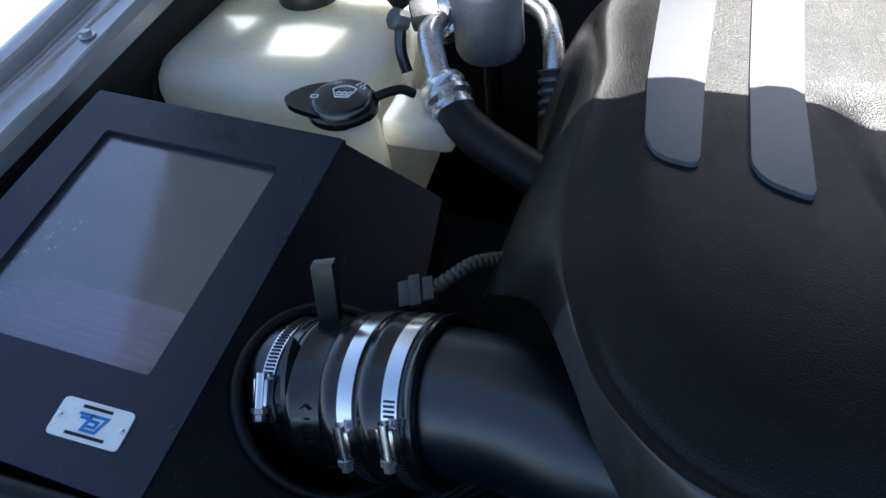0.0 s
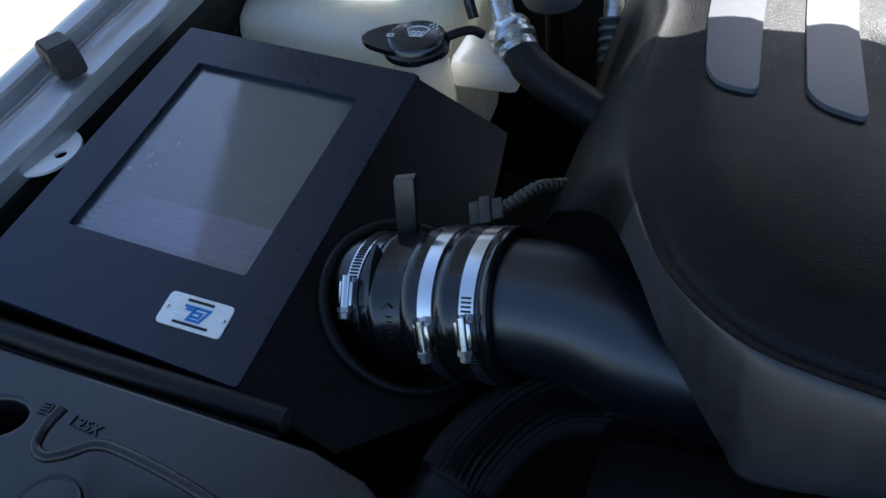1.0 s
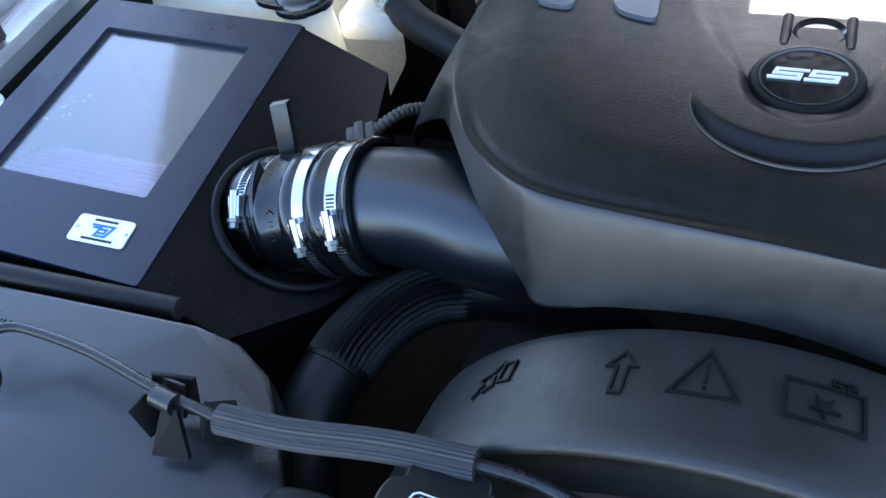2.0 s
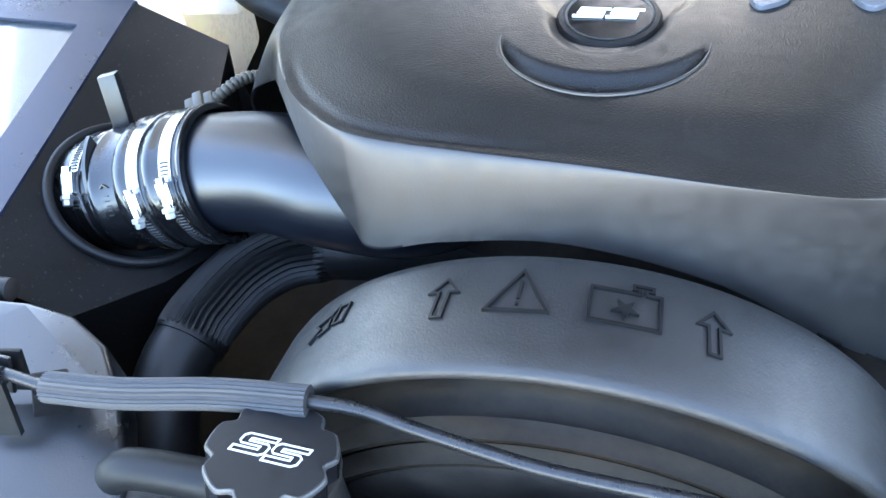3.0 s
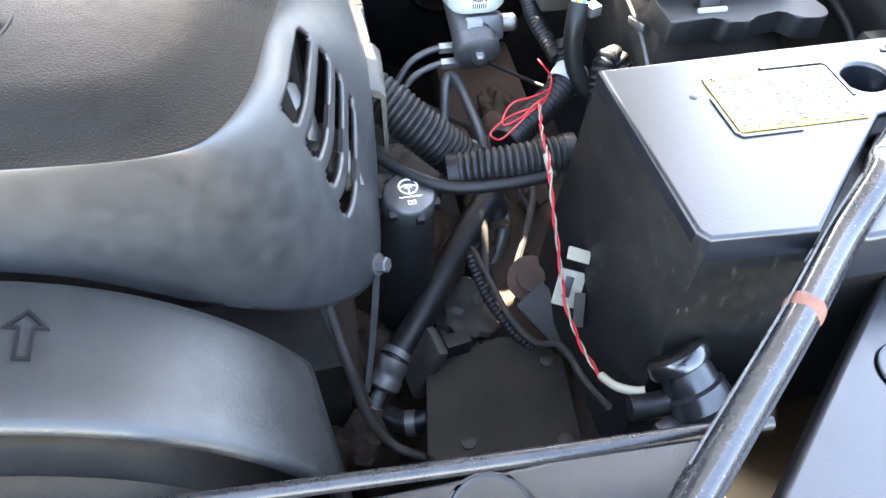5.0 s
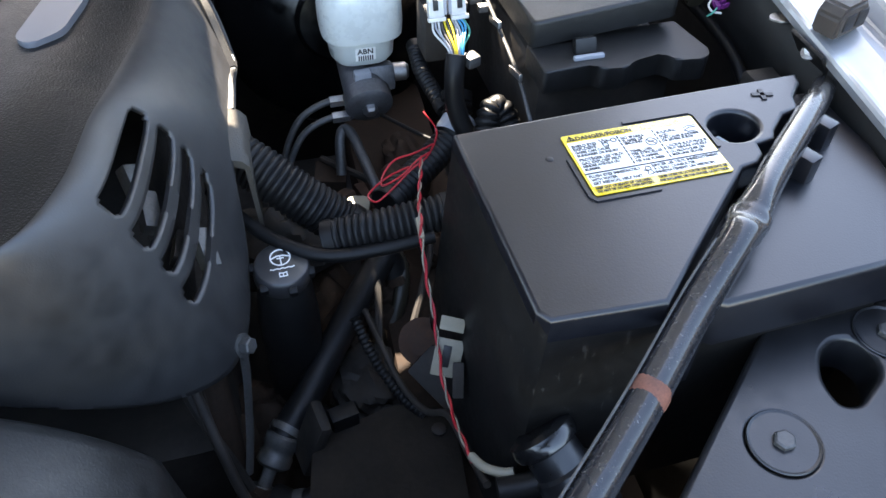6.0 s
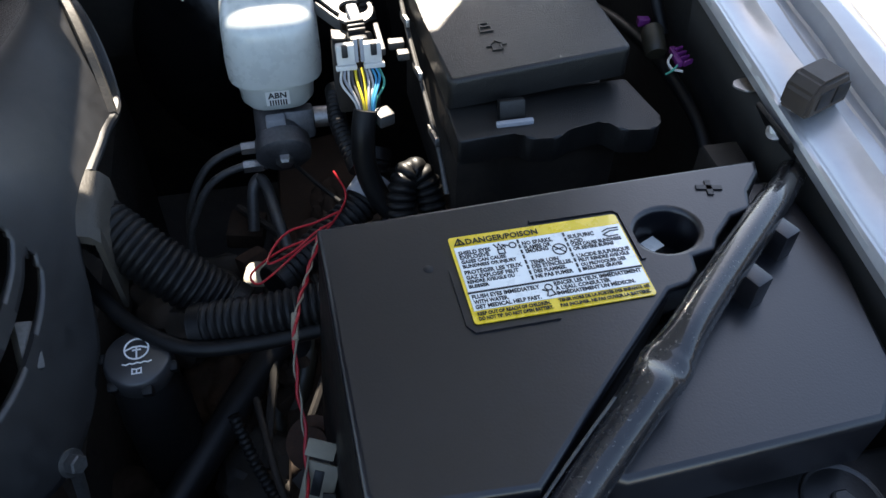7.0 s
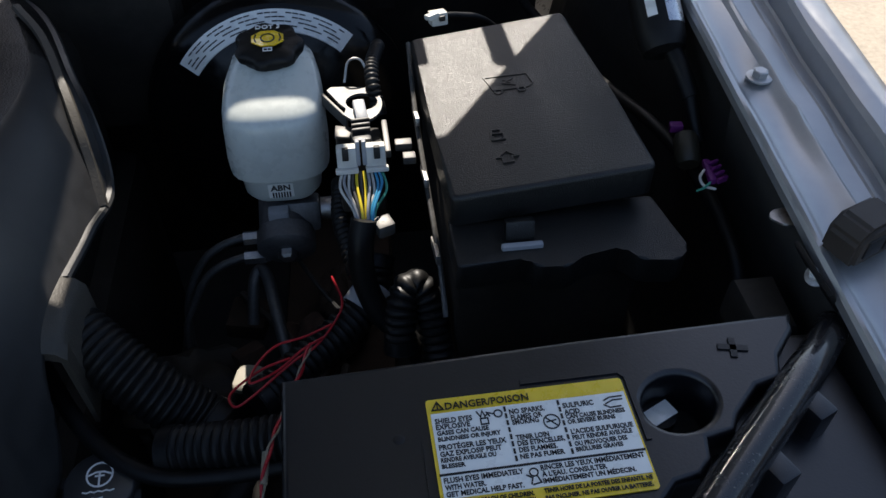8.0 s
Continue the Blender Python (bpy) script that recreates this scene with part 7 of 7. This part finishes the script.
part("bracket", block((0.446, 0.060, 0.80), (0.030, 0.06, 0.005), 0.002, (25, -35, 20)), M["dark"], strut)
solo("metal_tab", slab(rounded([(0.398, 0.226), (0.418, 0.222), (0.424, 0.244), (0.404, 0.249)], 0.006), 0.8410, 0.8445, 0.001), M["tape"], "pale metal tab catching the sun", "bracket")
solo("vacuum_pipe", tube([(0.408, 0.312, 0.815), (0.412, 0.332, 0.842), (0.418, 0.340, 0.849), (0.424, 0.330, 0.848), (0.430, 0.300, 0.838), (0.436, 0.272, 0.822), (0.440, 0.255, 0.800)], 0.0050, 12), M["dull"], "short dull metal pipe near the rusty plate", "pipe")
solo("thin_cable", tube([(0.452, 0.322, 0.873), (0.465, 0.285, 0.885), (0.480, 0.250, 0.895), (0.487, 0.238, 0.900)], 0.0018, 8), M["rubber"], "thin black cable from the brake cylinder", "cable")
solo("ground_strap", corrugated([(0.385, 0.120, 0.83), (0.395, 0.095, 0.805), (0.410, 0.065, 0.79), (0.425, 0.045, 0.785)], 0.0045, 0.004, 0.0009, 10), M["hose"], "thin braided strap above the lower tray", "cable")
low_hose = thing("return_hose", (0.315, 0.04, 0.70), "grimy black rubber return hose looping under the reservoir", "hose")
part("hose", tube([(0.300, 0.030, 0.742), (0.318, 0.016, 0.748), (0.342, 0.022, 0.752), (0.352, 0.048, 0.756), (0.348, 0.080, 0.752), (0.340, 0.11, 0.735)], 0.0095, 16, 8), M["hose"], low_hose)
part("clamp", lathe([(0.0100, -0.004), (0.0108, -0.004), (0.0108, 0.004), (0.0100, 0.004)], (0.318, 0.016, 0.748), (0.9, -0.2, 0.2), 20, False), M["dull"], low_hose)
solo("wiring_harness", tube([(0.398, 0.150, 0.800), (0.404, 0.110, 0.800), (0.412, 0.070, 0.796), (0.424, 0.040, 0.800), (0.436, 0.02, 0.82), (0.440, -0.02, 0.83), (0.441, -0.055, 0.85)], 0.0028, 10, 8), M["dark"], "dusty taped harness along the battery box foot", "wire")
solo("vacuum_line", tube([(0.262, 0.060, 0.86), (0.272, 0.030, 0.82), (0.282, 0.010, 0.78), (0.300, -0.005, 0.755), (0.325, -0.020, 0.752)], 0.0038, 10, 8), M["dark"], "thin dusty line beside the fan shroud", "pipe")
for seed, (x, y, z, sx, sy, sz) in enumerate(((0.300, 0.105, 0.70, 0.05, 0.05, 0.05), (0.395, 0.115, 0.735, 0.035, 0.045, 0.030), (0.375, 0.20, 0.745, 0.04, 0.05, 0.03), (0.345, 0.27, 0.77, 0.05, 0.05, 0.04), (0.275, 0.02, 0.70, 0.035, 0.03, 0.05))):
    part("casting", casting((x, y, z), (sx, sy, sz), 11.3 + 2.7 * seed), M["dark" if seed % 2 else "rustgrime"], strut, "grimy rough casting")
# out of view; only its shadow across the fuse box's sun patch shows
loom("unseen black ribbed loom hung in the sun's path to the fuse box", [(0.613, 0.612, 1.262), (0.613, 0.618, 1.20), (0.616, 0.67, 1.13), (0.62, 0.79, 1.08)], 0.0085, 0.007, 0.0022, 14)
pur = thing("purple_connector", (0.728, 0.25, 0.985), "purple and grey wiring connector near the inner fender", "connector")
part("barrel", lathe([(0.007, 0), (0.0085, 0.003), (0.0085, 0.020), (0.007, 0.023), (0, 0.023)], (0.7235, 0.268, 0.985), (0.1, 0.7, 0.3), 20), M["brownhose"], pur)
part("lock", block((0.727, 0.247, 0.996), (0.005, 0.022, 0.005), 0.002, (0, 0, -8)), M["purple"], pur)
part("lock", block((0.722, 0.296, 0.996), (0.009, 0.006, 0.006), 0.001, (0, 0, -8)), M["purple"], pur)
for k in range(4):
    part("tooth", block((0.731, 0.236 + 0.0055 * k, 0.998), (0.008, 0.0020, 0.004), 0.0006, (0, 0, 20)), M["purple"], pur)
part("wire", tube([(0.724, 0.248, 0.997), (0.719, 0.242, 0.996), (0.720, 0.236, 0.994), (0.727, 0.233, 0.993)], 0.0009, 8), M["wire_w"], pur)
part("wire", tube([(0.716, 0.236, 0.990), (0.719, 0.234, 0.994), (0.724, 0.237, 0.996), (0.728, 0.243, 0.996)], 0.0008, 8), M["wire_g"], pur)
damper = thing("hood_strut", (0.737, 0.295, 0.985), "black hood lift strut with printed barrel and foil label", "strut")
B0, B1 = Vector((0.7235, 0.350, 1.030)), Vector((0.7148, 0.461, 1.110))
bdir = (B1 - B0).normalized()
part("barrel", lathe([(0.0080, -0.010), (0.0150, -0.007), (0.0172, 0.0), (0.0175, 0.006), (0.0175, 0.130), (0.0165, 0.134), (0, 0.134)], B0, bdir, 36), M["rubber"], damper)
part("rod", tube([B0 + bdir * 0.004 + Vector((0.0035, 0, 0)), (0.7325, 0.329, 1.020), (0.7360, 0.312, 1.008)], 0.0066, 16), M["rubber"], damper)
part("end_joint", tube([(0.7355, 0.314, 1.0095), (0.7390, 0.292, 0.985)], 0.0050, 12), M["rubber"], damper)
bside = bdir.cross(Vector((0, 0, 1))).normalized()
bup = bside.cross(bdir)
bm = bmesh.new()
rows = []
for k in range(13):
    a = radians(-2 + 58 * k / 12)
    out = math.cos(a) * bup + math.sin(a) * bside
    rows.append([bm.verts.new(B0 + bdir * d + out * r) for d, r in ((0.008, 0.0176), (0.008, 0.0181), (0.100, 0.0181), (0.100, 0.0176))])
ring_faces(bm, rows)
part("sleeve_label", bm, M["alu"], damper, "wrinkled silver foil label")
out = math.cos(radians(-34)) * bup + math.sin(radians(-34)) * bside
part("print", strokes([[(-0.030 + 0.0062 * k, 0), (-0.0262 + 0.0062 * k, 0)] for k in range(8)], 0.0070, plate_pose(B0 + bdir * 0.034 + out * 0.0177, -bdir, bdir.cross(out)), 0.0004), M["white"], damper)
solo("wire_harness", tube([(0.70, 0.66, 0.90), (0.708, 0.50, 0.93), (0.716, 0.40, 0.955), (0.724, 0.33, 0.972), (0.735, 0.27, 0.970), (0.738, 0.20, 0.955), (0.735, 0.15, 0.90)], 0.005, 12), M["rubber"], "black wire harness along the inner fender wall", "wire")
rear_plug = thing("wire_connector", (0.5745, 0.428, 1.005), "small white wire connector behind the fuse box", "connector")
part("shell", block((0.5745, 0.4280, 1.016), (0.013, 0.011, 0.010), 0.0015, (-10, 0, 12)), M["wire_w"], rear_plug)
part("latch", block((0.5690, 0.4215, 1.021), (0.010, 0.006, 0.004), 0.0008, (-10, 0, 30)), M["wire_w"], rear_plug)
part("cavity", block((0.5770, 0.4220, 1.0185), (0.0045, 0.0030, 0.0040), 0.0005, (-10, 0, 12)), M["ink"], rear_plug)
part("wire", tube([(0.578, 0.433, 1.014), (0.592, 0.440, 1.010), (0.615, 0.448, 1.000), (0.65, 0.47, 0.96)], 0.0030, 10, 8), M["rubber"], rear_plug)
wall_bolt = thing("wall_bolt", (0.7386, 0.1345, 1.010), "small pale bolt on a dark bracket below the rail", "bolt")
part("washer", lathe([(0.0062, -0.001), (0.0062, 0.0008), (0.004, 0.0012)], (0.7386, 0.1345, 1.0150), (-0.6, -0.2, 0.75), 20), M["steel"], wall_bolt)
part("head", lathe([(0.0036, 0.0), (0.0036, 0.0040), (0.0030, 0.0048), (0, 0.0048)], (0.7386, 0.1345, 1.0150), (-0.6, -0.2, 0.75), 6), M["white"], wall_bolt)
part("plate", block((0.7420, 0.1330, 1.0100), (0.003, 0.040, 0.034), 0.001, (0, -35, 0)), M["rubber"], wall_bolt)
